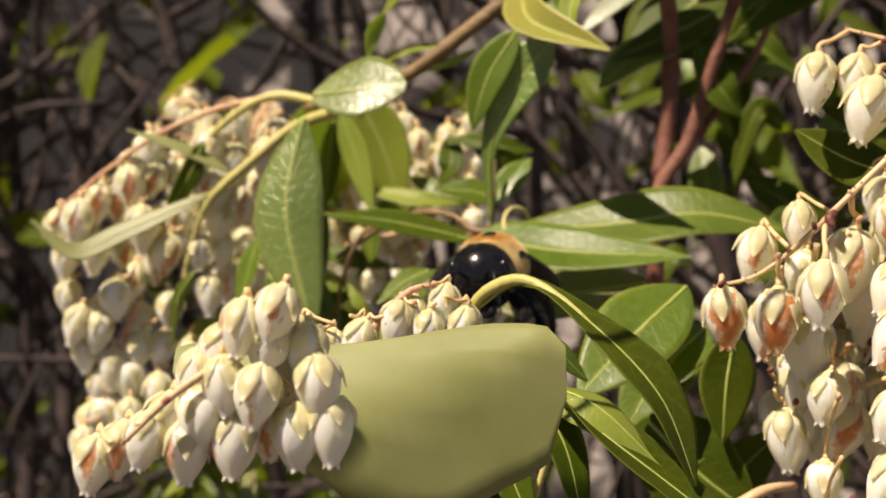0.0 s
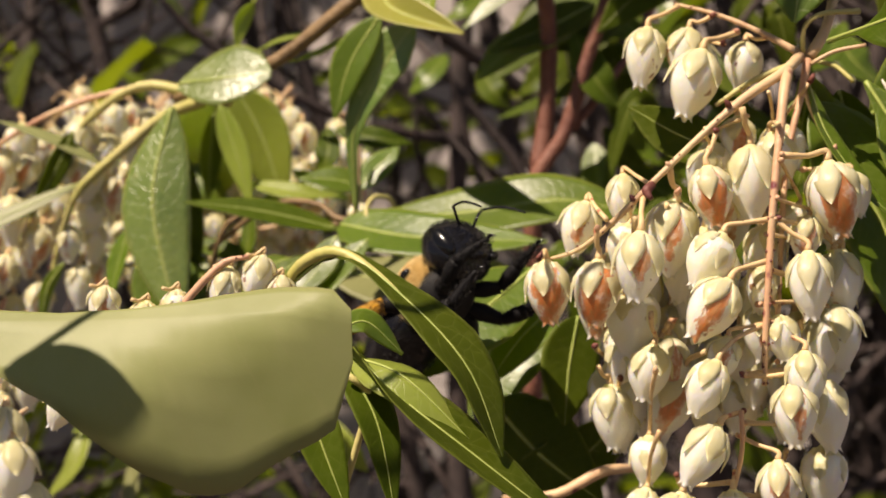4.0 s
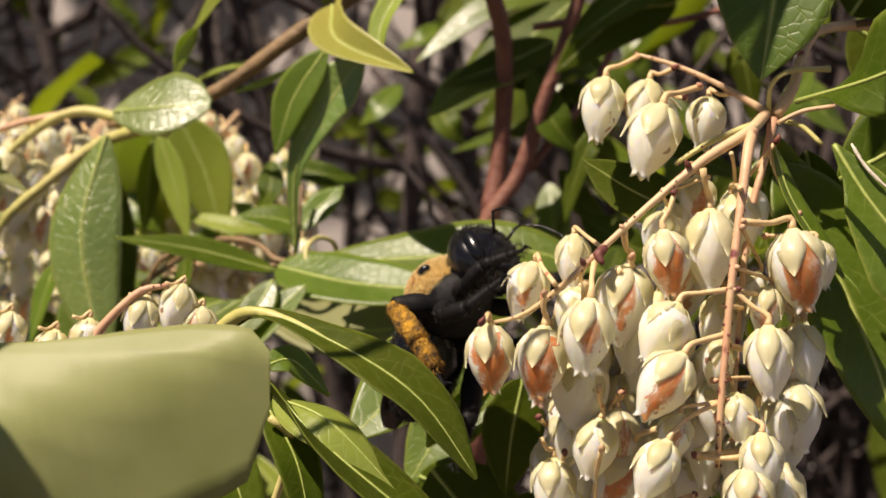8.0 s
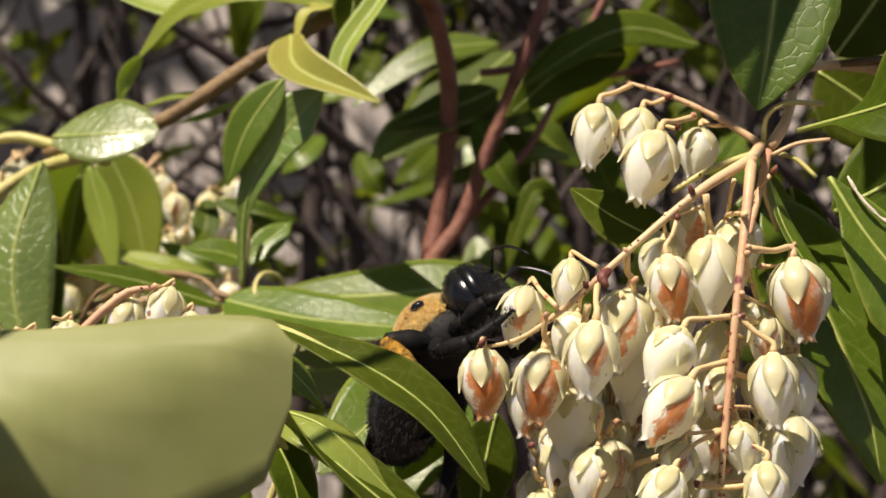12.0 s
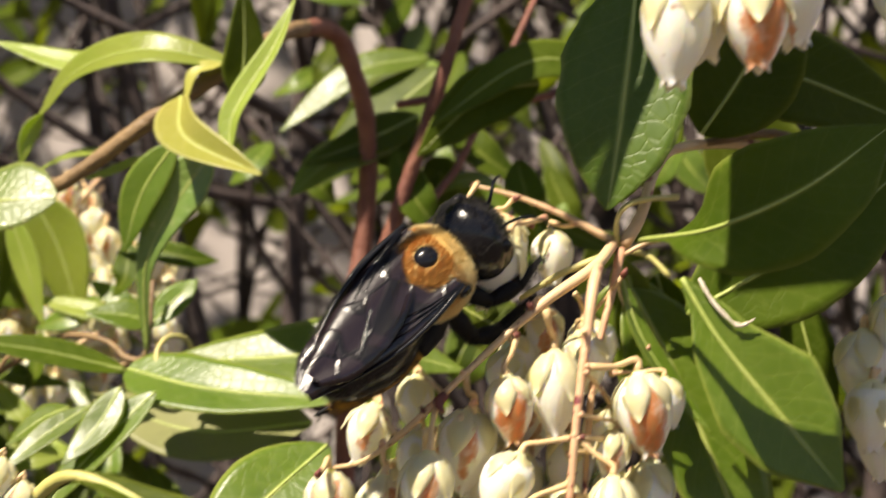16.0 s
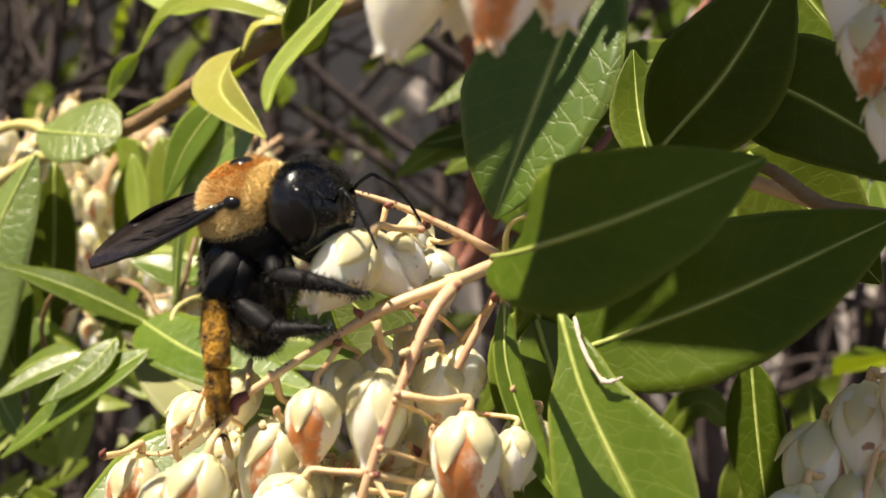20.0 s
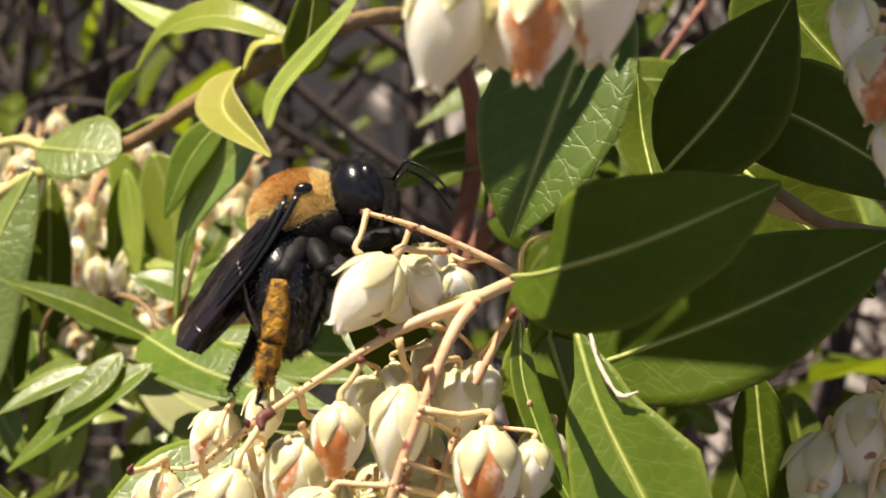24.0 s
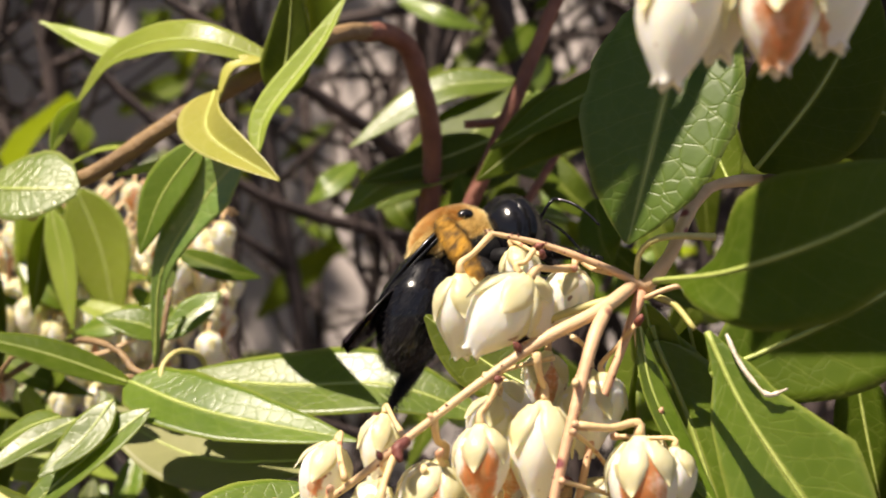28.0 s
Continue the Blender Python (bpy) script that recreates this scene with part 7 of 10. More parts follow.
flower(far, (-5.74, 25.03, 3.13), (-5.70, 25.00, 2.60), (-5.60, 25.00, 3.32))
flower(far, (-4.58, 24.46, 1.00), (-4.57, 24.43, 0.53), (-4.74, 25.00, 1.18), browned=True, turn=0)
flower(far, (-4.45, 26.32, 2.68), (-4.33, 26.29, 2.10), (-3.97, 25.00, 2.79))
flower(far, (-3.58, 24.87, 3.40), (-3.47, 24.84, 2.89), (-3.66, 25.00, 3.59), browned=True, turn=0)
flower(far, (-5.75, 25.36, 0.62), (-5.70, 25.33, 0.17), (-5.58, 25.00, 0.82))
flower(far, (-5.90, 25.48, 2.75), (-5.91, 25.45, 2.19), (-5.73, 25.00, 2.90))
flower(far, (-4.85, 24.42, 2.06), (-4.71, 24.39, 1.55), (-5.12, 25.00, 2.25))
flower(far, (-6.32, 24.32, 1.08), (-6.33, 24.29, 0.59), (-6.62, 25.00, 1.25), browned=True, turn=0)
flower(far, (-6.25, 24.87, 0.38), (-6.13, 24.84, -0.06), (-6.42, 25.00, 0.54), browned=True, turn=0)
flower(far, (-5.88, 23.70, 0.95), (-5.85, 23.67, 0.52), (-6.60, 25.00, 1.09))
flower(far, (-4.02, 24.27, 0.84), (-3.90, 24.24, 0.34), (-4.38, 25.00, 0.99), browned=True, turn=0)
flower(far, (-6.60, 23.53, 3.36), (-6.50, 23.50, 2.90), (-7.41, 25.00, 3.68))
flower(far, (-4.02, 25.17, 1.46), (-3.91, 25.14, 0.92), (-3.96, 25.00, 1.64))
flower(far, (-5.93, 23.86, 3.37), (-5.90, 23.83, 2.90), (-6.58, 25.00, 3.65), browned=True, turn=0)
flower(far, (-6.08, 25.73, 0.51), (-6.01, 25.70, -0.04), (-5.70, 25.00, 0.73), browned=True, turn=0)
flower(far, (-6.32, 25.87, 2.65), (-6.22, 25.84, 2.08), (-5.95, 25.00, 2.78), browned=True, turn=0)
flower(far, (-7.12, 24.41, 2.12), (-7.10, 24.38, 1.70), (-7.49, 25.00, 2.32), browned=True, turn=0)
flower(far, (-4.38, 24.12, 1.83), (-4.35, 24.09, 1.33), (-4.59, 25.00, 2.04), browned=True, turn=0)
flower(far, (-5.44, 26.11, 1.44), (-5.33, 26.08, 0.93), (-4.91, 25.00, 1.62))
flower(far, (-6.68, 23.79, 3.35), (-6.62, 23.76, 2.87), (-7.22, 25.00, 3.66), browned=True, turn=0)
flower(far, (-5.58, 25.18, 1.98), (-5.46, 25.15, 1.52), (-5.45, 25.00, 2.16))
flower(far, (-6.46, 25.43, 2.72), (-6.40, 25.40, 2.20), (-6.34, 25.00, 2.87))
flower(far, (-4.68, 23.56, 2.95), (-4.67, 23.53, 2.43), (-5.28, 25.00, 3.24), browned=True, turn=0)
flower(far, (-8.13, 26.23, 3.27), (-8.12, 26.20, 2.75), (-7.58, 25.00, 3.35))
flower(far, (-4.33, 24.34, 1.72), (-4.36, 24.31, 1.28), (-4.46, 25.00, 1.93))
flower(far, (-6.63, 25.50, 2.04), (-6.57, 25.47, 1.59), (-6.30, 25.00, 2.22))
flower(far, (-4.57, 23.63, 1.22), (-4.44, 23.60, 0.76), (-5.13, 25.00, 1.39))
flower(far, (-6.17, 25.34, 1.39), (-6.12, 25.31, 0.88), (-5.94, 25.00, 1.59))
flower(far, (-4.65, 25.34, 1.47), (-4.56, 25.31, 1.02), (-4.46, 25.00, 1.65), browned=True, turn=0)
flower(far, (-4.79, 25.67, 3.07), (-4.73, 25.64, 2.56), (-4.42, 25.00, 3.21))
flower(far, (-3.53, 24.47, 2.38), (-3.45, 24.44, 1.84), (-3.64, 25.00, 2.59))
flower(far, (-7.48, 25.87, 1.54), (-7.38, 25.84, 1.03), (-6.91, 25.00, 1.74), browned=True, turn=0)
flower(far, (-5.82, 25.91, 1.69), (-5.71, 25.88, 1.12), (-5.30, 25.00, 1.87), browned=True, turn=0)
flower(far, (-5.32, 24.50, 0.72), (-5.17, 24.47, 0.22), (-5.43, 25.00, 0.90))
flower(far, (-5.28, 26.41, 1.70), (-5.14, 26.38, 1.16), (-4.68, 25.00, 1.86))
flower(far, (-4.55, 24.46, 1.91), (-4.55, 24.43, 1.36), (-4.75, 25.00, 2.10), browned=True, turn=0)
flower(far, (-3.90, 24.12, 1.22), (-3.97, 24.09, 0.75), (-3.89, 24.00, 1.40))
flower(far, (-2.93, 23.02, 1.24), (-2.96, 22.99, 0.78), (-3.07, 24.00, 1.41), browned=True, turn=0)
flower(far, (-4.01, 24.38, 2.82), (-4.07, 24.35, 2.27), (-3.92, 24.00, 2.98), browned=True, turn=0)
flower(far, (-3.55, 23.55, 1.80), (-3.58, 23.52, 1.36), (-3.64, 24.00, 1.99), browned=True, turn=0)
flower(far, (-2.49, 23.59, 2.78), (-2.53, 23.56, 2.24), (-2.39, 24.00, 2.97))
flower(far, (-2.02, 22.51, 2.81), (-1.99, 22.48, 2.33), (-2.21, 24.00, 3.08))
flower(far, (-2.63, 23.11, 1.53), (-2.61, 23.08, 1.10), (-2.72, 24.00, 1.71))
flower(far, (-2.18, 23.11, 2.65), (-2.14, 23.08, 2.14), (-2.35, 24.00, 2.88))
flower(far, (-3.05, 23.45, 2.12), (-3.11, 23.42, 1.56), (-3.13, 24.00, 2.31))
flower(far, (-3.80, 24.49, 2.25), (-3.89, 24.46, 1.77), (-3.62, 24.00, 2.40))
flower(far, (-2.66, 22.79, 1.66), (-2.69, 22.76, 1.19), (-2.91, 24.00, 1.85), browned=True, turn=0)
flower(far, (-3.15, 22.97, 2.97), (-3.15, 22.94, 2.50), (-3.32, 24.00, 3.22))
flower(far, (-3.57, 22.67, 1.37), (-3.60, 22.64, 0.95), (-3.67, 24.00, 1.54))
flower(far, (-3.71, 24.37, 1.65), (-3.82, 24.34, 1.08), (-3.55, 24.00, 1.81), browned=True, turn=0)
flower(far, (-3.20, 22.97, 1.37), (-3.21, 22.94, 0.93), (-3.44, 24.00, 1.55))
flower(far, (-3.74, 23.48, 2.18), (-3.71, 23.45, 1.62), (-3.71, 24.00, 2.36), browned=True, turn=0)
flower(far, (-2.18, 23.09, 1.25), (-2.22, 23.06, 0.71), (-2.12, 24.00, 1.41))
flower(far, (-2.17, 22.65, 1.31), (-2.14, 22.62, 0.80), (-2.35, 24.00, 1.48))
flower(far, (-2.25, 23.19, 1.61), (-2.35, 23.16, 1.15), (-2.39, 24.00, 1.80), browned=True, turn=0)
flower(far, (-3.20, 24.39, 2.31), (-3.27, 24.36, 1.81), (-3.06, 24.00, 2.47))
flower(far, (-2.09, 22.89, 2.86), (-2.06, 22.86, 2.42), (-2.11, 24.00, 3.10))
flower(far, (-2.77, 22.89, 2.04), (-2.77, 22.86, 1.56), (-2.96, 24.00, 2.25), browned=True, turn=0)
flower(far, (-4.06, 23.32, 1.20), (-4.02, 23.29, 0.73), (-4.20, 24.00, 1.37))
flower(far, (-2.93, 22.59, 2.63), (-2.91, 22.56, 2.09), (-3.12, 24.00, 2.88), browned=True, turn=0)
flower(far, (-2.84, 23.71, 2.30), (-2.90, 23.68, 1.82), (-2.83, 24.00, 2.48))
flower(far, (-2.82, 24.08, 2.08), (-2.78, 24.05, 1.57), (-2.64, 24.00, 2.24))
flower(far, (-2.93, 23.33, 1.44), (-2.93, 23.30, 0.99), (-3.07, 24.00, 1.63), browned=True, turn=0)
flower(far, (-2.56, 22.55, 2.30), (-2.62, 22.52, 1.89), (-2.68, 24.00, 2.53))
flower(far, (-3.16, 22.94, 1.68), (-3.13, 22.91, 1.17), (-3.16, 24.00, 1.86), browned=True, turn=0)
flower(far, (-2.99, 23.72, 1.74), (-3.06, 23.69, 1.18), (-2.93, 24.00, 1.91), browned=True, turn=0)
flower(far, (-2.35, 23.14, 2.39), (-2.37, 23.11, 1.86), (-2.48, 24.00, 2.60))
flower(far, (-2.18, 23.81, 1.66), (-2.22, 23.78, 1.15), (-2.22, 24.00, 1.84), browned=True, turn=0)
flower(far, (-3.95, 23.74, 1.92), (-3.97, 23.71, 1.36), (-3.86, 24.00, 2.10))
flower(far, (-3.19, 24.02, 2.20), (-3.22, 23.99, 1.71), (-3.11, 24.00, 2.37), browned=True, turn=0)
flower(far, (-2.20, 23.68, 1.92), (-2.20, 23.65, 1.41), (-2.17, 24.00, 2.10), browned=True, turn=0)
flower(far, (-4.00, 24.13, 1.63), (-4.06, 24.10, 1.17), (-3.86, 24.00, 1.80))
flower(far, (-3.35, 23.84, 2.79), (-3.34, 23.81, 2.32), (-3.27, 24.00, 2.97), browned=True, turn=0)
flower(far, (-4.33, 24.47, 1.94), (-4.31, 24.44, 1.41), (-4.25, 24.00, 2.10))
flower(far, (-3.26, 23.60, 1.88), (-3.32, 23.57, 1.42), (-3.25, 24.00, 2.06))
flower(far, (-2.86, 23.32, 2.01), (-2.87, 23.29, 1.50), (-2.98, 24.00, 2.21))
flower(far, (-3.35, 23.87, 2.98), (-3.43, 23.84, 2.50), (-3.27, 24.00, 3.16))
flower(far, (-2.49, 23.86, 2.34), (-2.55, 23.83, 1.81), (-2.47, 24.00, 2.52))
flower(far, (-3.94, 22.89, 2.00), (-3.92, 22.86, 1.46), (-4.04, 24.00, 2.20))
flower(far, (-2.32, 24.48, 2.35), (-2.33, 24.45, 1.81), (-2.25, 24.00, 2.51))
flower(far, (-3.74, 22.79, 1.70), (-3.84, 22.76, 1.18), (-4.01, 24.00, 1.90))
flower(far, (-3.09, 23.24, 1.52), (-3.14, 23.21, 1.07), (-3.04, 24.00, 1.69), browned=True, turn=0)
flower(far, (-2.38, 23.96, 1.22), (-2.39, 23.93, 0.74), (-2.23, 24.00, 1.38))
flower(far, (-3.55, 22.80, 1.83), (-3.51, 22.77, 1.34), (-3.80, 24.00, 2.04))
flower(far, (-3.96, 23.49, 3.07), (-4.01, 23.46, 2.60), (-4.13, 24.00, 3.29))
flower(far, (-2.81, 24.08, 2.39), (-2.83, 24.05, 1.88), (-2.73, 24.00, 2.56))
flower(far, (-3.13, 24.23, 1.38), (-3.22, 24.20, 0.93), (-2.95, 24.00, 1.55), browned=True, turn=0)
flower(far, (-2.28, 23.25, 1.76), (-2.26, 23.22, 1.23), (-2.42, 24.00, 1.95))
flower(far, (-2.80, 24.37, 2.09), (-2.87, 24.34, 1.59), (-2.70, 24.00, 2.25), browned=True, turn=0)
flower(far, (-2.22, 23.96, 1.01), (-2.31, 23.93, 0.55), (-2.20, 24.00, 1.19))
flower(far, (-2.62, 22.94, 2.42), (-2.64, 22.91, 1.98), (-2.71, 24.00, 2.65))
flower(far, (-2.22, 23.19, 2.66), (-2.19, 23.16, 2.20), (-2.37, 24.00, 2.89))
flower(far, (-2.15, 23.89, 2.25), (-2.14, 23.86, 1.68), (-2.20, 24.00, 2.44))
flower(far, (-3.82, 23.86, 2.58), (-3.88, 23.83, 2.13), (-3.79, 24.00, 2.76), browned=True, turn=0)
flower(far, (-3.41, 22.65, 2.71), (-3.49, 22.62, 2.24), (-3.60, 24.00, 2.97), browned=True, turn=0)
flower(far, (-2.64, 24.36, 2.49), (-2.62, 24.33, 1.91), (-2.61, 24.00, 2.65))
leaf(far, [(-4.08, 21.66, -1.49), (-3.90, 21.36, -2.02), (-3.96, 21.46, -2.39)], 0.40, (-0.34, -0.75, 0.83), LEAF_PALE, fold=12, rib=False)
leaf(far, [(-2.38, 21.00, 2.36), (-2.40, 20.70, 1.89), (-2.61, 20.80, 1.62)], 0.40, (-0.10, -0.75, 0.74), LEAF_DARK, fold=12, rib=False)
leaf(far, [(-3.60, 25.00, -0.70), (-3.04, 24.70, -1.22), (-2.66, 24.80, -1.54)], 0.47, (-0.28, -0.75, 0.60), LEAF_DARK, fold=12, rib=False)
leaf(far, [(-7.27, 24.21, -1.29), (-6.44, 23.91, -1.59), (-5.86, 24.01, -1.78)], 0.35, (-0.30, -0.75, 0.45), LEAF, fold=12, rib=False)
leaf(far, [(-4.01, 24.99, 0.93), (-3.93, 24.69, 0.32), (-4.04, 24.79, -0.07)], 0.35, (0.08, -0.75, 0.77), LEAF_LIME, fold=12, rib=False)
leaf(far, [(-6.43, 23.29, -1.26), (-6.63, 22.99, -1.63), (-7.08, 23.09, -1.92)], 0.32, (-0.02, -0.75, 0.69), LEAF_LIME, fold=12, rib=False)
leaf(far, [(-3.39, 22.21, -0.74), (-3.54, 21.91, -1.21), (-3.90, 22.01, -1.54)], 0.34, (0.04, -0.75, 0.56), LEAF, fold=12, rib=False)
leaf(far, [(-6.05, 22.77, -2.27), (-6.06, 22.47, -2.93), (-6.33, 22.57, -3.40)], 0.33, (-0.49, -0.75, 0.51), LEAF_PALE, fold=12, rib=False)
leaf(far, [(-3.66, 21.22, 1.24), (-3.69, 20.92, 0.70), (-3.93, 21.02, 0.36)], 0.33, (-0.55, -0.75, 0.69), LEAF_DARK, fold=12, rib=False)
leaf(far, [(-3.09, 23.00, -0.12), (-3.08, 22.70, -0.71), (-3.27, 22.80, -1.10)], 0.32, (-0.22, -0.75, 0.60), LEAF_LIME, fold=12, rib=False)
leaf(far, [(-5.92, 21.21, 0.02), (-6.24, 20.91, -0.23), (-6.83, 21.01, -0.43)], 0.41, (-0.29, -0.75, 0.31), LEAF_LIME, fold=12, rib=False)
leaf(far, [(-4.61, 22.18, 0.59), (-4.10, 21.88, -0.02), (-3.82, 21.98, -0.39)], 0.37, (-0.21, -0.75, 0.70), LEAF_LIME, fold=12, rib=False)
leaf(far, [(-3.67, 21.30, 1.67), (-2.89, 21.00, 1.45), (-2.32, 21.10, 1.35)], 0.33, (-0.15, -0.75, 0.73), LEAF_LIME, fold=12, rib=False)
leaf(far, [(-5.74, 24.05, -0.11), (-5.06, 23.75, -0.31), (-4.59, 23.85, -0.43)], 0.41, (-0.60, -0.75, 0.48), LEAF_LIME, fold=12, rib=False)
leaf(far, [(-3.19, 23.27, -1.89), (-2.70, 22.97, -2.50), (-2.40, 23.07, -2.90)], 0.43, (-0.59, -0.75, 0.68), LEAF_LIME, fold=12, rib=False)
leaf(far, [(-4.93, 24.66, 1.90), (-5.55, 24.36, 1.43), (-6.40, 24.46, 1.11)], 0.44, (-0.56, -0.75, 0.72), LEAF_LIME, fold=12, rib=False)
leaf(far, [(-4.22, 24.67, -0.90), (-4.11, 24.37, -1.57), (-4.21, 24.47, -2.01)], 0.41, (-0.55, -0.75, 0.39), LEAF_LIME, fold=12, rib=False)
leaf(far, [(-3.94, 23.57, -1.87), (-4.19, 23.27, -2.18), (-4.65, 23.37, -2.43)], 0.38, (-0.28, -0.75, 0.44), LEAF_PALE, fold=12, rib=False)
leaf(far, [(-4.63, 21.97, 0.20), (-4.56, 21.67, -0.35), (-4.74, 21.77, -0.71)], 0.35, (0.07, -0.75, 0.78), LEAF_LIME, fold=12, rib=False)
leaf(far, [(-6.85, 23.23, -1.80), (-7.07, 22.93, -2.46), (-7.57, 23.03, -2.93)], 0.40, (-0.29, -0.75, 0.63), LEAF_LIME, fold=12, rib=False)
leaf(far, [(-5.71, 24.50, -0.22), (-4.87, 24.20, -0.51), (-4.25, 24.30, -0.67)], 0.36, (-0.04, -0.75, 0.54), LEAF_LIME, fold=12, rib=False)
leaf(far, [(-4.76, 21.40, 0.94), (-3.91, 21.10, 0.63), (-3.31, 21.20, 0.47)], 0.35, (-0.55, -0.75, 0.87), LEAF_DARK, fold=12, rib=False)
leaf(far, [(-5.33, 23.78, -1.61), (-5.63, 23.48, -1.96), (-6.16, 23.58, -2.24)], 0.37, (-0.35, -0.75, 0.89), LEAF_DARK, fold=12, rib=False)
leaf(far, [(-4.92, 22.25, -0.67), (-4.91, 21.95, -1.31), (-5.15, 22.05, -1.74)], 0.42, (-0.39, -0.75, 0.40), LEAF_LIME, fold=12, rib=False)
leaf(far, [(-6.43, 23.99, 1.78), (-5.62, 23.69, 1.68), (-5.04, 23.79, 1.65)], 0.37, (-0.32, -0.75, 0.45), LEAF_DARK, fold=12, rib=False)
leaf(far, [(-5.32, 22.29, 0.09), (-5.58, 21.99, -0.23), (-6.08, 22.09, -0.46)], 0.30, (-0.50, -0.75, 0.66), LEAF_LIME, fold=12, rib=False)
leaf(far, [(-5.66, 24.19, -0.79), (-6.01, 23.89, -1.00), (-6.58, 23.99, -1.18)], 0.42, (-0.49, -0.75, 0.78), LEAF_LIME, fold=12, rib=False)
leaf(far, [(-3.44, 22.04, -0.83), (-2.86, 21.74, -1.29), (-2.48, 21.84, -1.58)], 0.30, (-0.34, -0.75, 0.88), LEAF, fold=12, rib=False)
leaf(far, [(-4.70, 20.61, -1.73), (-4.10, 20.31, -1.83), (-3.73, 20.41, -1.91)], 0.35, (-0.54, -0.75, 0.33), LEAF_DARK, fold=12, rib=False)
leaf(far, [(-3.50, 22.12, 0.50), (-3.05, 21.82, 0.02), (-2.80, 21.92, -0.28)], 0.35, (-0.57, -0.75, 0.87), LEAF, fold=12, rib=False)
leaf(far, [(-5.02, 20.59, 0.63), (-4.38, 20.29, 0.36), (-4.00, 20.39, 0.20)], 0.29, (-0.20, -0.75, 0.35), LEAF_LIME, fold=12, rib=False)
leaf(far, [(-5.85, 22.23, -1.14), (-5.19, 21.93, -1.38), (-4.76, 22.03, -1.54)], 0.40, (-0.39, -0.75, 0.57), LEAF_LIME, fold=12, rib=False)
leaf(far, [(-5.41, 21.60, -1.93), (-4.50, 21.30, -2.12), (-3.83, 21.40, -2.25)], 0.30, (-0.29, -0.75, 0.40), LEAF_DARK, fold=12, rib=False)
leaf(far, [(-4.68, 23.63, -0.23), (-3.99, 23.33, -0.58), (-3.52, 23.43, -0.79)], 0.34, (0.05, -0.75, 0.87), LEAF_LIME, fold=12, rib=False)
leaf(far, [(-2.55, 22.89, -0.86), (-2.13, 22.59, -1.43), (-1.90, 22.69, -1.79)], 0.33, (-0.37, -0.75, 0.85), LEAF_DARK, fold=12, rib=False)
leaf(far, [(-5.36, 21.86, -1.67), (-5.64, 21.56, -2.10), (-6.18, 21.66, -2.43)], 0.41, (-0.56, -0.75, 0.46), LEAF_LIME, fold=12, rib=False)
leaf(far, [(-5.02, 23.76, -1.88), (-4.14, 23.46, -2.09), (-3.48, 23.56, -2.22)], 0.43, (-0.46, -0.75, 0.59), LEAF_LIME, fold=12, rib=False)
leaf(far, [(-3.08, 21.99, 1.88), (-2.57, 21.69, 1.54), (-2.25, 21.79, 1.35)], 0.30, (-0.28, -0.75, 0.51), LEAF, fold=12, rib=False)
leaf(far, [(-3.28, 21.23, -0.59), (-3.30, 20.93, -1.12), (-3.54, 21.03, -1.49)], 0.37, (-0.05, -0.75, 0.77), LEAF_DARK, fold=12, rib=False)
leaf(far, [(-4.76, 23.70, -2.15), (-4.60, 23.40, -2.64), (-4.66, 23.50, -2.99)], 0.44, (-0.50, -0.75, 0.66), LEAF_DARK, fold=12, rib=False)
leaf(far, [(-5.01, 21.45, -1.67), (-5.44, 21.15, -2.11), (-6.12, 21.25, -2.47)], 0.34, (-0.05, -0.75, 0.58), LEAF_LIME, fold=12, rib=False)
leaf(far, [(-2.86, 21.74, -0.26), (-2.92, 21.44, -0.84), (-3.19, 21.54, -1.23)], 0.40, (-0.21, -0.75, 0.65), LEAF, fold=12, rib=False)
leaf(far, [(-4.05, 21.98, -1.00), (-3.75, 21.68, -1.47), (-3.67, 21.78, -1.79)], 0.29, (-0.50, -0.75, 0.87), LEAF_PALE, fold=12, rib=False)
leaf(far, [(-3.11, 22.77, 1.66), (-3.47, 22.47, 1.42), (-4.01, 22.57, 1.27)], 0.44, (-0.07, -0.75, 0.31), LEAF, fold=12, rib=False)
leaf(far, [(-2.28, 21.04, 2.33), (-1.64, 20.74, 2.11), (-1.18, 20.84, 2.02)], 0.33, (-0.24, -0.75, 0.33), LEAF_DARK, fold=12, rib=False)
leaf(far, [(-4.86, 23.78, 2.46), (-4.88, 23.48, 1.71), (-5.14, 23.58, 1.26)], 0.47, (-0.35, -0.75, 0.67), LEAF_LIME, fold=12, rib=False)
leaf(far, [(-6.99, 23.49, 1.15), (-6.22, 23.19, 0.90), (-5.71, 23.29, 0.77)], 0.47, (-0.16, -0.75, 0.42), LEAF_PALE, fold=12, rib=False)
leaf(far, [(-5.19, 21.63, 0.31), (-4.75, 21.33, -0.16), (-4.56, 21.43, -0.46)], 0.31, (-0.40, -0.75, 0.48), LEAF_DARK, fold=12, rib=False)
leaf(far, [(-5.67, 22.25, -0.75), (-5.77, 21.95, -1.18), (-6.11, 22.05, -1.48)], 0.36, (-0.58, -0.75, 0.52), LEAF_DARK, fold=12, rib=False)
leaf(far, [(-4.76, 22.76, 0.77), (-4.60, 22.46, 0.10), (-4.67, 22.56, -0.31)], 0.36, (-0.19, -0.75, 0.47), LEAF_DARK, fold=12, rib=False)
leaf(far, [(-4.23, 21.38, -0.70), (-4.26, 21.08, -1.25), (-4.52, 21.18, -1.64)], 0.34, (-0.26, -0.75, 0.31), LEAF_LIME, fold=12, rib=False)
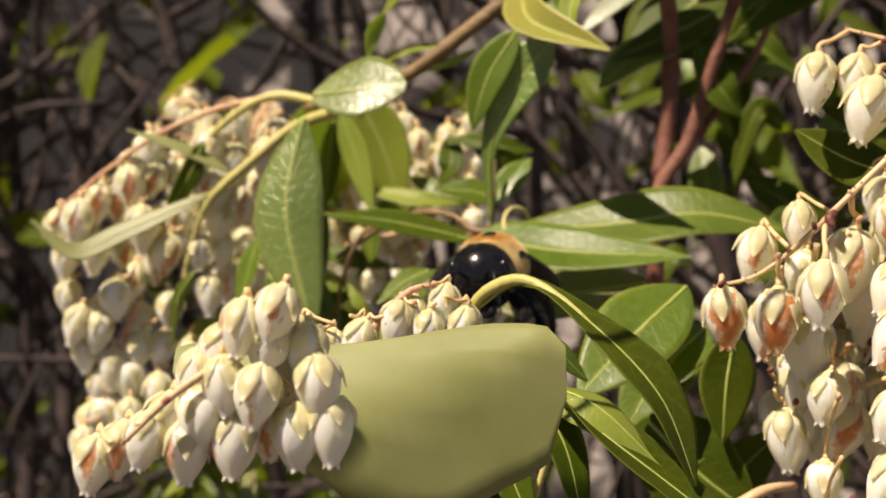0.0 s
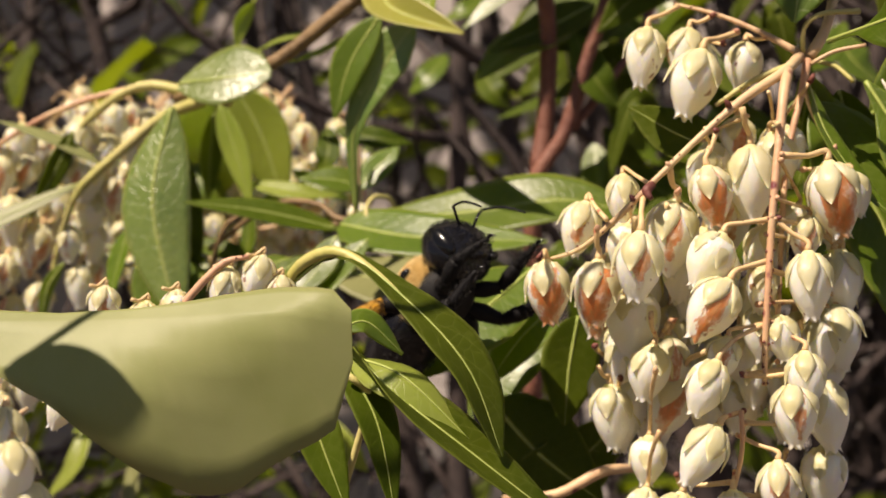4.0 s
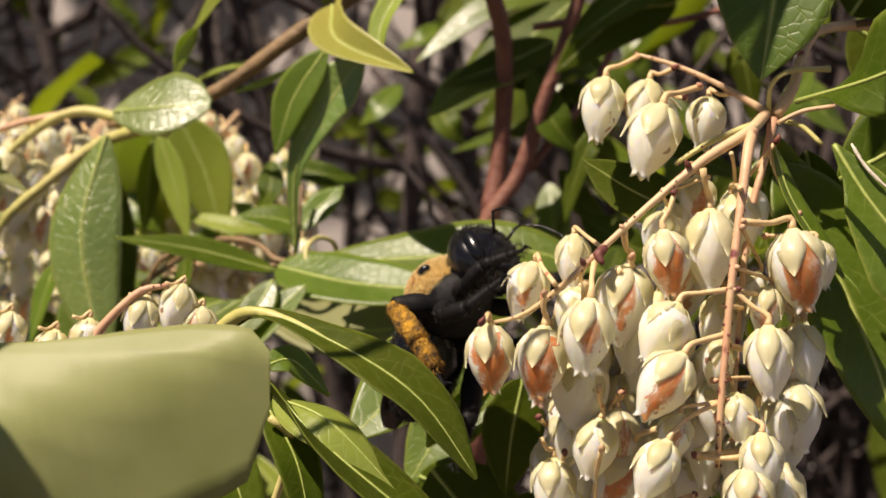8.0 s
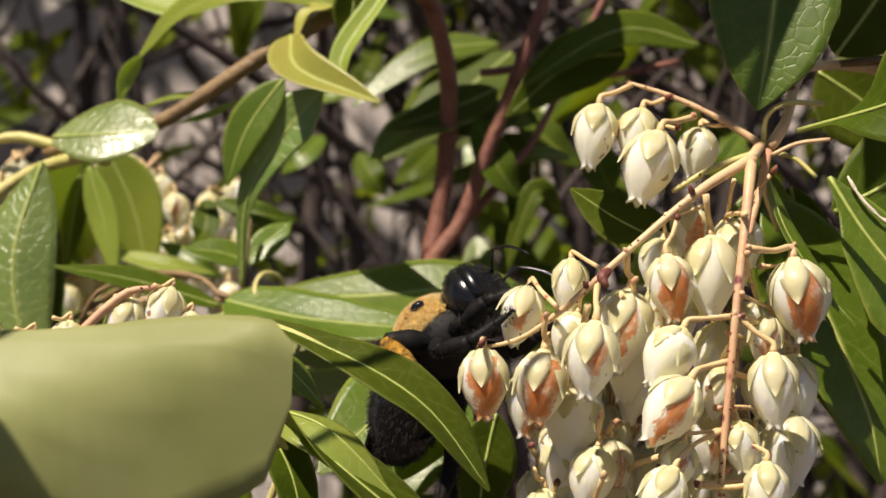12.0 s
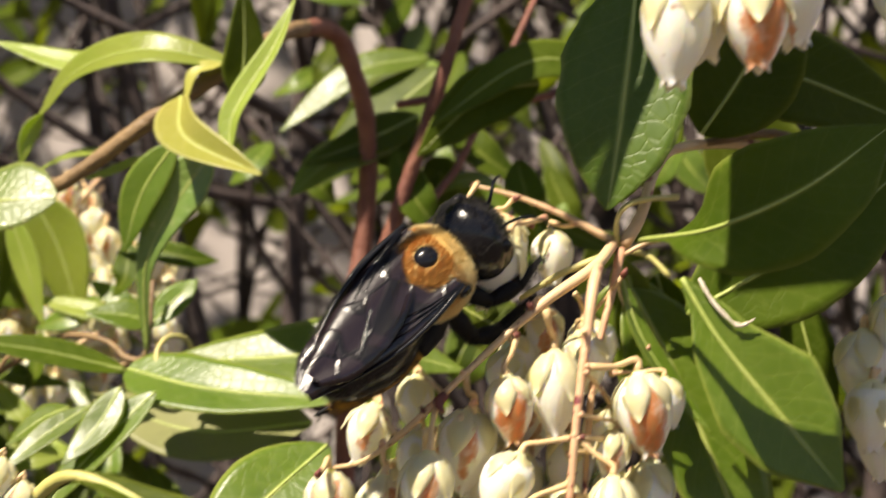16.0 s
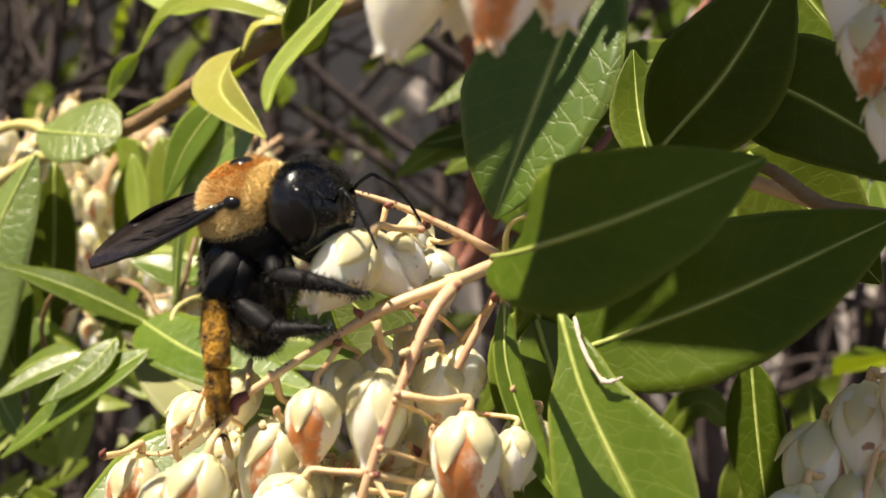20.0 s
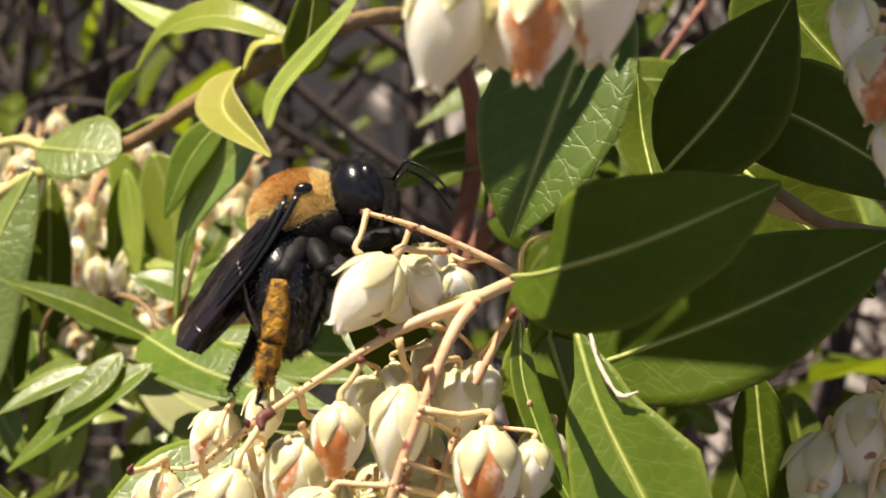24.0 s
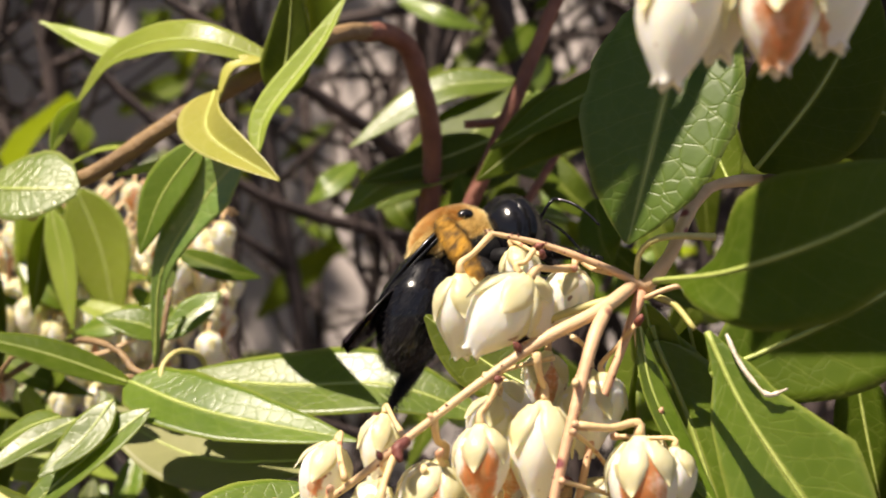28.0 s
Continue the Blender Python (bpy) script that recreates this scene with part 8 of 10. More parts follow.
leaf(far, [(-4.62, 20.94, -0.43), (-3.88, 20.64, -0.45), (-3.37, 20.74, -0.46)], 0.35, (-0.38, -0.75, 0.37), LEAF_LIME, fold=12, rib=False)
leaf(far, [(-4.85, 22.60, -0.49), (-4.95, 22.30, -1.10), (-5.29, 22.40, -1.52)], 0.35, (-0.12, -0.75, 0.52), LEAF, fold=12, rib=False)
leaf(far, [(-5.23, 23.65, 2.43), (-4.67, 23.35, 1.88), (-4.34, 23.45, 1.57)], 0.43, (-0.32, -0.75, 0.55), LEAF, fold=12, rib=False)
leaf(far, [(-3.26, 20.84, -1.52), (-3.59, 20.54, -2.01), (-4.13, 20.64, -2.38)], 0.36, (-0.10, -0.75, 0.52), LEAF_LIME, fold=12, rib=False)
leaf(far, [(-3.19, 22.95, -1.15), (-2.61, 22.65, -1.30), (-2.21, 22.75, -1.41)], 0.32, (0.04, -0.75, 0.62), LEAF_PALE, fold=12, rib=False)
leaf(far, [(-4.89, 23.79, 2.36), (-3.97, 23.49, 2.16), (-3.26, 23.59, 2.08)], 0.39, (-0.36, -0.75, 0.78), LEAF, fold=12, rib=False)
leaf(far, [(-6.90, 22.47, 2.14), (-6.68, 22.17, 1.65), (-6.74, 22.27, 1.36)], 0.34, (-0.43, -0.75, 0.77), LEAF_DARK, fold=12, rib=False)
flower(far, (-6.08, 21.08, 2.84), (-5.97, 21.05, 2.39), (-6.13, 21.08, 3.01))
flower(far, (-5.83, 21.62, 1.69), (-5.82, 21.59, 1.17), (-5.83, 21.62, 1.87))
flower(far, (-6.07, 21.43, 3.06), (-6.02, 21.40, 2.59), (-6.08, 21.43, 3.24))
flower(far, (-6.13, 22.24, 2.77), (-6.03, 22.21, 2.19), (-6.15, 22.24, 2.95), browned=True, turn=0)
flower(far, (-4.89, 24.44, 0.37), (-4.76, 24.41, -0.24), (-4.95, 24.44, 0.56))
flower(far, (-5.36, 23.94, 3.09), (-5.35, 23.91, 2.59), (-5.38, 23.94, 3.28))
flower(far, (-5.82, 24.66, 1.70), (-5.63, 24.63, 1.06), (-5.86, 24.66, 1.90), browned=True, turn=0)
flower(far, (-6.09, 24.87, 2.34), (-6.11, 24.84, 1.79), (-6.04, 24.87, 2.55))
flower(far, (-5.83, 21.22, 2.32), (-5.72, 21.19, 1.76), (-5.83, 21.22, 2.50))
flower(far, (-6.70, 24.97, 1.74), (-6.71, 24.94, 1.20), (-6.79, 24.97, 1.94), browned=True, turn=0)
flower(far, (-5.56, 22.16, 1.81), (-5.49, 22.13, 1.29), (-5.60, 22.16, 1.99))
flower(far, (-5.80, 24.56, 1.05), (-5.81, 24.53, 0.52), (-5.72, 24.56, 1.26))
flower(far, (-4.96, 23.42, 2.93), (-4.79, 23.39, 2.41), (-4.97, 23.42, 3.12), browned=True, turn=0)
flower(far, (-5.94, 21.88, 2.11), (-5.80, 21.85, 1.66), (-6.00, 21.88, 2.28), browned=True, turn=0)
flower(far, (-5.04, 24.24, 1.85), (-4.97, 24.21, 1.26), (-4.91, 24.24, 2.06))
flower(far, (-5.73, 23.61, 1.90), (-5.61, 23.58, 1.35), (-5.82, 23.61, 2.08))
flower(far, (-5.50, 24.77, 1.50), (-5.41, 24.74, 0.97), (-5.59, 24.77, 1.69))
flower(far, (-5.90, 21.77, 1.44), (-5.83, 21.74, 0.90), (-5.95, 21.77, 1.61))
flower(far, (-4.97, 23.81, 0.70), (-4.87, 23.78, 0.10), (-5.03, 23.81, 0.89))
flower(far, (-5.04, 21.24, 2.39), (-5.00, 21.21, 1.93), (-5.06, 21.24, 2.56))
flower(far, (-5.05, 21.67, 0.76), (-5.02, 21.64, 0.24), (-5.02, 21.67, 0.93))
flower(far, (-5.47, 21.66, 1.87), (-5.40, 21.63, 1.38), (-5.58, 21.66, 2.03), browned=True, turn=0)
flower(far, (-4.95, 21.55, 0.79), (-4.80, 21.52, 0.29), (-4.86, 21.55, 0.97), browned=True, turn=0)
flower(far, (-5.79, 24.32, 1.66), (-5.75, 24.29, 1.14), (-5.85, 24.32, 1.85))
flower(far, (-5.75, 23.89, 1.43), (-5.66, 23.86, 0.82), (-5.76, 23.89, 1.62))
flower(far, (-6.25, 24.53, 3.02), (-6.10, 24.50, 2.49), (-6.36, 24.53, 3.22))
flower(far, (-5.40, 23.80, 2.79), (-5.27, 23.77, 2.30), (-5.38, 23.80, 2.98))
flower(far, (-5.98, 21.76, 2.09), (-6.00, 21.73, 1.58), (-5.98, 21.76, 2.27), browned=True, turn=0)
flower(far, (-6.42, 22.00, 1.54), (-6.35, 21.97, 1.02), (-6.29, 22.00, 1.73))
flower(far, (-4.97, 23.49, 1.72), (-4.97, 23.46, 1.12), (-4.93, 23.49, 1.92))
flower(far, (-5.73, 22.24, 2.46), (-5.56, 22.21, 1.92), (-5.83, 22.24, 2.63))
flower(far, (-6.58, 24.58, 2.60), (-6.44, 24.55, 1.96), (-6.44, 24.58, 2.81))
flower(far, (-6.22, 24.79, 1.78), (-6.21, 24.76, 1.18), (-6.08, 24.79, 2.00), browned=True, turn=0)
flower(far, (-5.00, 21.40, 1.80), (-4.84, 21.37, 1.32), (-5.04, 21.40, 1.97))
flower(far, (-5.84, 24.85, 1.72), (-5.82, 24.82, 1.17), (-5.91, 24.85, 1.91))
flower(far, (-5.46, 21.03, 0.67), (-5.34, 21.00, 0.20), (-5.55, 21.03, 0.83))
flower(far, (-5.68, 23.50, 2.39), (-5.56, 23.47, 1.84), (-5.62, 23.50, 2.58), browned=True, turn=0)
flower(far, (-5.08, 24.38, 2.38), (-5.08, 24.35, 1.78), (-4.96, 24.38, 2.59))
flower(far, (-6.22, 24.66, 2.21), (-6.19, 24.63, 1.62), (-6.17, 24.66, 2.42))
flower(far, (-4.46, 23.64, 0.44), (-4.47, 23.61, -0.12), (-4.30, 23.64, 0.65))
flower(far, (-5.71, 23.69, 1.69), (-5.71, 23.66, 1.13), (-5.70, 23.69, 1.88), browned=True, turn=0)
flower(far, (-4.82, 23.94, 2.79), (-4.66, 23.91, 2.19), (-4.80, 23.94, 2.98))
flower(far, (-6.13, 22.08, 2.92), (-6.11, 22.05, 2.36), (-6.08, 22.08, 3.10), browned=True, turn=0)
flower(far, (-4.60, 23.86, 0.83), (-4.45, 23.83, 0.27), (-4.68, 23.86, 1.01), browned=True, turn=0)
flower(far, (-4.83, 24.06, 0.68), (-4.83, 24.03, 0.17), (-4.87, 24.06, 0.87), browned=True, turn=0)
flower(far, (-4.97, 21.16, 0.66), (-4.91, 21.13, 0.17), (-5.06, 21.16, 0.82), browned=True, turn=0)
flower(far, (-5.66, 21.42, 1.24), (-5.54, 21.39, 0.70), (-5.71, 21.42, 1.41))
flower(far, (-6.01, 24.81, 1.49), (-5.95, 24.78, 0.88), (-6.09, 24.81, 1.69), browned=True, turn=0)
flower(far, (-6.52, 22.01, 2.02), (-6.44, 21.98, 1.54), (-6.46, 22.01, 2.20), browned=True, turn=0)
flower(far, (-4.72, 24.15, 2.16), (-4.68, 24.12, 1.64), (-4.73, 24.15, 2.35), browned=True, turn=0)
flower(far, (-5.81, 24.55, 2.08), (-5.63, 24.52, 1.52), (-5.83, 24.55, 2.28))
flower(far, (-5.93, 24.69, 0.27), (-5.86, 24.66, -0.28), (-5.77, 24.69, 0.49))
flower(far, (-6.09, 21.64, 1.96), (-5.97, 21.61, 1.42), (-6.05, 21.64, 2.14))
flower(far, (-6.17, 21.35, 2.62), (-5.99, 21.32, 2.06), (-6.02, 21.35, 2.80), browned=True, turn=0)
flower(far, (-6.84, 24.93, 3.17), (-6.78, 24.90, 2.54), (-6.93, 24.93, 3.37))
flower(far, (-5.86, 24.40, 1.84), (-5.69, 24.37, 1.25), (-5.96, 24.40, 2.03))
flower(far, (-5.14, 21.65, 2.30), (-5.07, 21.62, 1.73), (-5.08, 21.65, 2.48))
flower(far, (-4.59, 24.00, 2.16), (-4.42, 23.97, 1.60), (-4.46, 24.00, 2.36), browned=True, turn=0)
flower(far, (-5.67, 21.60, 3.02), (-5.60, 21.57, 2.54), (-5.71, 21.60, 3.20))
flower(far, (-5.06, 23.65, 2.68), (-5.08, 23.62, 2.11), (-5.15, 23.65, 2.86))
flower(far, (-5.91, 21.36, 2.01), (-5.85, 21.33, 1.46), (-5.99, 21.36, 2.18))
flower(far, (-5.21, 24.99, 0.32), (-5.20, 24.96, -0.26), (-5.17, 24.99, 0.53))
flower(far, (-6.01, 22.22, 2.26), (-5.98, 22.19, 1.73), (-5.90, 22.22, 2.46))
flower(far, (-4.60, 23.49, 1.41), (-4.58, 23.46, 0.90), (-4.46, 23.49, 1.61))
flower(far, (-5.39, 23.53, 1.59), (-5.33, 23.50, 1.03), (-5.43, 23.53, 1.78), browned=True, turn=0)
flower(far, (-5.05, 24.02, 2.11), (-5.00, 23.99, 1.57), (-5.16, 24.02, 2.30))
flower(far, (-4.36, 23.72, 0.79), (-4.29, 23.69, 0.21), (-4.38, 23.72, 0.98))
flower(far, (-5.49, 21.54, 0.44), (-5.33, 21.51, -0.07), (-5.52, 21.54, 0.61))
flower(far, (-5.35, 24.08, 2.00), (-5.35, 24.05, 1.42), (-5.38, 24.08, 2.20))
flower(far, (-5.75, 21.79, 2.90), (-5.60, 21.76, 2.35), (-5.68, 21.79, 3.08))
stalk('rachis', far, [(-5.57, 25.00, 3.73), (-5.82, 24.60, 3.29), (-6.04, 24.40, 2.71), (-6.00, 24.40, 1.64)], (0.042, 0.037, 0.033, 0.023), STALK, n=10)
stalk('rachis', far, [(-5.13, 25.00, 3.37), (-5.38, 24.60, 2.94), (-5.61, 24.40, 2.36), (-5.56, 24.40, 1.29)], (0.042, 0.037, 0.033, 0.023), STALK_PINK, n=10)
stalk('rachis', far, [(-3.36, 25.00, 3.66), (-3.64, 24.60, 3.23), (-3.87, 24.40, 2.66), (-3.83, 24.40, 1.61)], (0.042, 0.037, 0.033, 0.023), STALK, n=10)
stalk('rachis', far, [(-3.34, 25.00, 3.49), (-3.62, 24.60, 3.06), (-3.85, 24.40, 2.49), (-3.81, 24.40, 1.44)], (0.042, 0.037, 0.033, 0.023), STALK, n=10)
stalk('rachis', far, [(-3.77, 25.00, 3.65), (-4.04, 24.60, 3.22), (-4.27, 24.40, 2.65), (-4.23, 24.40, 1.59)], (0.042, 0.037, 0.033, 0.023), STALK, n=10)
stalk('rachis', far, [(-4.10, 25.00, 3.65), (-4.37, 24.60, 3.22), (-4.60, 24.40, 2.64), (-4.56, 24.40, 1.59)], (0.042, 0.037, 0.033, 0.023), STALK, n=10)
stalk('rachis', far, [(-4.76, 25.00, 3.41), (-5.03, 24.60, 2.97), (-5.25, 24.40, 2.40), (-5.21, 24.40, 1.33)], (0.042, 0.037, 0.033, 0.023), STALK_PINK, n=10)
stalk('rachis', far, [(-5.53, 25.00, 3.67), (-5.78, 24.60, 3.23), (-6.00, 24.40, 2.65), (-5.96, 24.40, 1.58)], (0.042, 0.037, 0.033, 0.023), STALK_PINK, n=10)

# ---- the carpenter bee ----
BCM = 0.0085


def shell(name, a, b, rough, coat, lift=0.00012, scale=1500):
    mat, nt, bsdf = nodes_of(name)
    ob = nt.nodes.new("ShaderNodeTexCoord").outputs["Object"]
    n = noise_of(nt, ob, scale, 3)
    nt.links.new(mix(nt, n, (*a, 1), (*b, 1)), bsdf.inputs["Base Color"])
    bsdf.inputs["Roughness"].default_value = rough
    bsdf.inputs["Coat Weight"].default_value = coat
    bsdf.inputs["Coat Roughness"].default_value = 0.12
    bsdf.inputs["Specular IOR Level"].default_value = 0.28
    bump(nt, bsdf, noise_of(nt, ob, scale, 2), 0.25, lift)
    return mat


BLACK = shell("bee_black_shell", (0.004, 0.004, 0.006), (0.008, 0.008, 0.010), 0.21, 0.15)
EYE = shell("bee_eye", (0.003, 0.003, 0.004), (0.006, 0.006, 0.007), 0.2, 0.1, 0.00002)
BLACK_FUR = shell("bee_black_fur", (0.004, 0.004, 0.005), (0.012, 0.011, 0.011), 0.7, 0.0)
LEG_BLACK = shell("bee_leg_shell", (0.004, 0.004, 0.005), (0.009, 0.008, 0.009), 0.6, 0.0)
LEG_BLACK.node_tree.nodes["Principled BSDF"].inputs["Specular IOR Level"].default_value = 0.16
TAN = plain("bee_tan_fur", (0.42, 0.26, 0.075), (0.54, 0.36, 0.13), 500, 0.7, 0.6, 0.0004)
HAIR_ORANGE = plain("bee_orange_hair", (0.58, 0.27, 0.055), (0.70, 0.40, 0.11), 300, 0.6)
HAIR_TAN = plain("bee_tan_hair", (0.72, 0.56, 0.25), (0.86, 0.72, 0.40), 300, 0.6)
HAIR_BLACK = plain("bee_black_hair", (0.006, 0.005, 0.005), (0.016, 0.014, 0.013), 300, 0.85)
POLLEN = plain("pollen_orange", (0.03, 0.015, 0.006), (0.58, 0.29, 0.02), 1100, 0.85, 0.9, 0.0005)


def wing_material():
    mat, nt, bsdf = nodes_of("bee_wing")
    ob = nt.nodes.new("ShaderNodeTexCoord").outputs["Object"]
    cells = node(nt, "ShaderNodeTexVoronoi", Scale=330.0)
    cells.feature = "DISTANCE_TO_EDGE"
    nt.links.new(ob, cells.inputs["Vector"])
    vein = ramp(nt, cells.outputs[0], [(0.02, 1.0), (0.05, 0.0)])
    col = mix(nt, vein, (0.014, 0.008, 0.011, 1), (0.005, 0.004, 0.004, 1))
    nt.links.new(col, bsdf.inputs["Base Color"])
    bsdf.inputs["Roughness"].default_value = 0.26
    bsdf.inputs["Coat Weight"].default_value = 0.25
    bump(nt, bsdf, maths(nt, "ADD", vein, noise_of(nt, ob, 500, 3)), 0.3, 0.00015)
    clear = nt.nodes.new("ShaderNodeBsdfTransparent")
    clear.inputs[0].default_value = (0.35, 0.2, 0.12, 1)
    m = nt.nodes.new("ShaderNodeMixShader")
    m.inputs[0].default_value = 0.14
    nt.links.new(bsdf.outputs[0], m.inputs[1])
    nt.links.new(clear.outputs[0], m.inputs[2])
    nt.links.new(m.outputs[0], nt.nodes["Material Output"].inputs[0])
    return mat


WING = wing_material()


def blob(bm, centre, size, seg=28, rings=18, shape=None, turn=None):
    """A rounded body; shape(u) scales its girth along its x axis, u from -1 to 1."""
    vs = bmesh.ops.create_uvsphere(bm, u_segments=seg, v_segments=rings, radius=1.0)["verts"]
    for q in vs:
        c = q.co.copy()
        x, y, z = c.z, c.y, c.x
        g = shape(x) if shape else 1.0
        c = Vector((x * size[0], y * size[1] * g, z * size[2] * g))
        if turn:
            c = turn @ c
        q.co = (c + Vector(centre)) * BCM


def fur(bm, centre, size, count, length, seed, keep=None, comb=(-0.35, 0, 0), width=0.006, shape=None):
    """Short tapered hairs that stand on a rounded body."""
    rng = random.Random(seed)
    done = 0
    while done < count:
        n = Vector((rng.gauss(0, 1), rng.gauss(0, 1), rng.gauss(0, 1))).normalized()
        if keep and not keep(n):
            continue
        done += 1
        g = shape(n.x) if shape else 1.0
        root = Vector((n.x * size[0], n.y * size[1] * g, n.z * size[2] * g)) * 0.98 + Vector(centre)
        out = Vector((n.x / size[0], n.y / size[1], n.z / size[2])).normalized()
        d = (out + Vector(comb) + Vector((rng.uniform(-1, 1), rng.uniform(-1, 1), rng.uniform(-1, 1))) * 0.35).normalized()
        side = d.cross(Vector((rng.uniform(-1, 1), rng.uniform(-1, 1), rng.uniform(-1, 1)))).normalized() * width
        tall = d * length * rng.uniform(0.6, 1.25)
        a, b, c = (bm.verts.new(q * BCM) for q in (root - side, root + side, root + tall))
        bm.faces.new((a, b, c))


bee = thing("carpenter_bee", P(0, 14, 1), "large black carpenter bee with a tan furry thorax", "bee")
THORAX = (0.47, 0.45, 0.42)
bm = bmesh.new()
blob(bm, (0, 0, 0), THORAX)
thorax = part("thorax", bm, TAN, bee, "thorax under dense tan fur")
bm = bmesh.new()
blob(bm, (0.05, 0, -0.14), (0.45, 0.43, 0.345))
part("underside", bm, BLACK_FUR, thorax, "black furry underside")
bm = bmesh.new()
fur(bm, (0, 0, 0), THORAX, 17000, 0.055, 3, keep=lambda n: -0.38 < n.z - 0.15 * n.x < 0.8 and not (n.x > 0.72 and n.z < 0.3), width=0.0032)
part("fur", bm, HAIR_TAN, thorax, smooth=False)
bm = bmesh.new()
fur(bm, (0, 0, 0), THORAX, 11000, 0.04, 13, keep=lambda n: n.z > 0.22 + 0.3 * max(0, n.x) and n.x < 0.38 and not (n.z > 0 and (n.x + 0.04) ** 2 + n.y**2 < 0.07))
part("fur", bm, HAIR_ORANGE, thorax, "short orange fur on the back", smooth=False)
bm = bmesh.new()
fur(bm, (0, 0, 0), THORAX, 7000, 0.065, 4, keep=lambda n: n.z < -0.34 or (n.x > 0.72 and n.z < 0.3))
part("fur", bm, HAIR_BLACK, thorax, "black fur below", smooth=False)
bm = bmesh.new()
blob(bm, (-0.02, 0, 0.368), (0.135, 0.125, 0.085), 20, 12)
part("bald_spot", bm, BLACK, thorax, "shiny black bare spot")
for s in (-1, 1):
    bm = bmesh.new()
    blob(bm, (0.10, s * 0.415, 0.16), (0.09, 0.055, 0.06), 16, 10)
    part("wing_base", bm, BLACK, thorax, "shiny black wing cover")

# head with eyes, antennae and jaws
HEAD = (0.31, 0.40, 0.39)
bm = bmesh.new()
blob(bm, (0.20, 0, 0), HEAD, shape=lambda u: 1.0 - 0.12 * max(0, u))
head = part("head", bm, BLACK, bee, "broad shiny black head", Matrix.Translation(Vector((0.38, 0, 0.0)) * BCM) @ Matrix.Scale(1.12, 4))
for s in (-1, 1):
    bm = bmesh.new()
    blob(bm, (0.29, s * 0.285, 0.01), (0.12, 0.095, 0.23), 22, 16)
    part("eye", bm, EYE, head, "large glossy black eye")
    bm = bmesh.new()
    tube_into(bm, [Vector(q) * BCM for q in ((0.48, s * 0.10, 0.06), (0.58, s * 0.17, 0.15), (0.64, s * 0.22, 0.18))], [0.017 * BCM, 0.016 * BCM], 7)
    tube_into(bm, smooth_path([Vector(q) * BCM for q in ((0.64, s * 0.22, 0.18), (0.77, s * 0.28, 0.06), (0.86, s * 0.32, -0.09), (0.92, s * 0.34, -0.24))], 10), [0.013 * BCM, 0.015 * BCM, 0.011 * BCM], 7, 0.1)
    part("antenna", bm, BLACK, head)
    bm = bmesh.new()
    tube_into(bm, smooth_path([Vector(q) * BCM for q in ((0.38, s * 0.14, -0.30), (0.43, s * 0.11, -0.36), (0.45, s * 0.03, -0.40))], 6), [0.055 * BCM, 0.05 * BCM, 0.02 * BCM], 8)
    part("mandible", bm, BLACK, head)
bm = bmesh.new()
fur(bm, (0.20, 0, 0), HEAD, 2600, 0.028, 7, keep=lambda n: abs(n.y) < 0.68, comb=(0.2, 0, -0.2), width=0.004)
part("fur", bm, HAIR_BLACK, head, smooth=False)

# abdomen, hinged behind the thorax
def girth(u):
    return (1 - 0.16 * max(0, -u) ** 1.5) * (1 + 0.012 * math.sin(u * 15))


ABDOMEN = (0.68, 0.47, 0.40)
bm = bmesh.new()
blob(bm, (-0.62, 0, 0), ABDOMEN, 36, 40, girth)
abdomen = part("abdomen", bm, BLACK, bee, "shiny blue-black abdomen")
bm = bmesh.new()
fur(bm, (-0.62, 0, 0), ABDOMEN, 2600, 0.07, 9, keep=lambda n: abs(n.y) > 0.55 or n.z < -0.2 or n.x < -0.6, comb=(-0.7, 0, 0), width=0.004, shape=girth)
part("fur", bm, HAIR_BLACK, abdomen, smooth=False)
bm = bmesh.new()
fur(bm, (-0.62, 0, 0), ABDOMEN, 420, 0.075, 10, keep=lambda n: n.x > 0.72 and n.z > -0.2, comb=(-0.5, 0, 0.2), width=0.005, shape=girth)
part("fur", bm, HAIR_TAN, abdomen, "tan fur of the first ring", smooth=False)


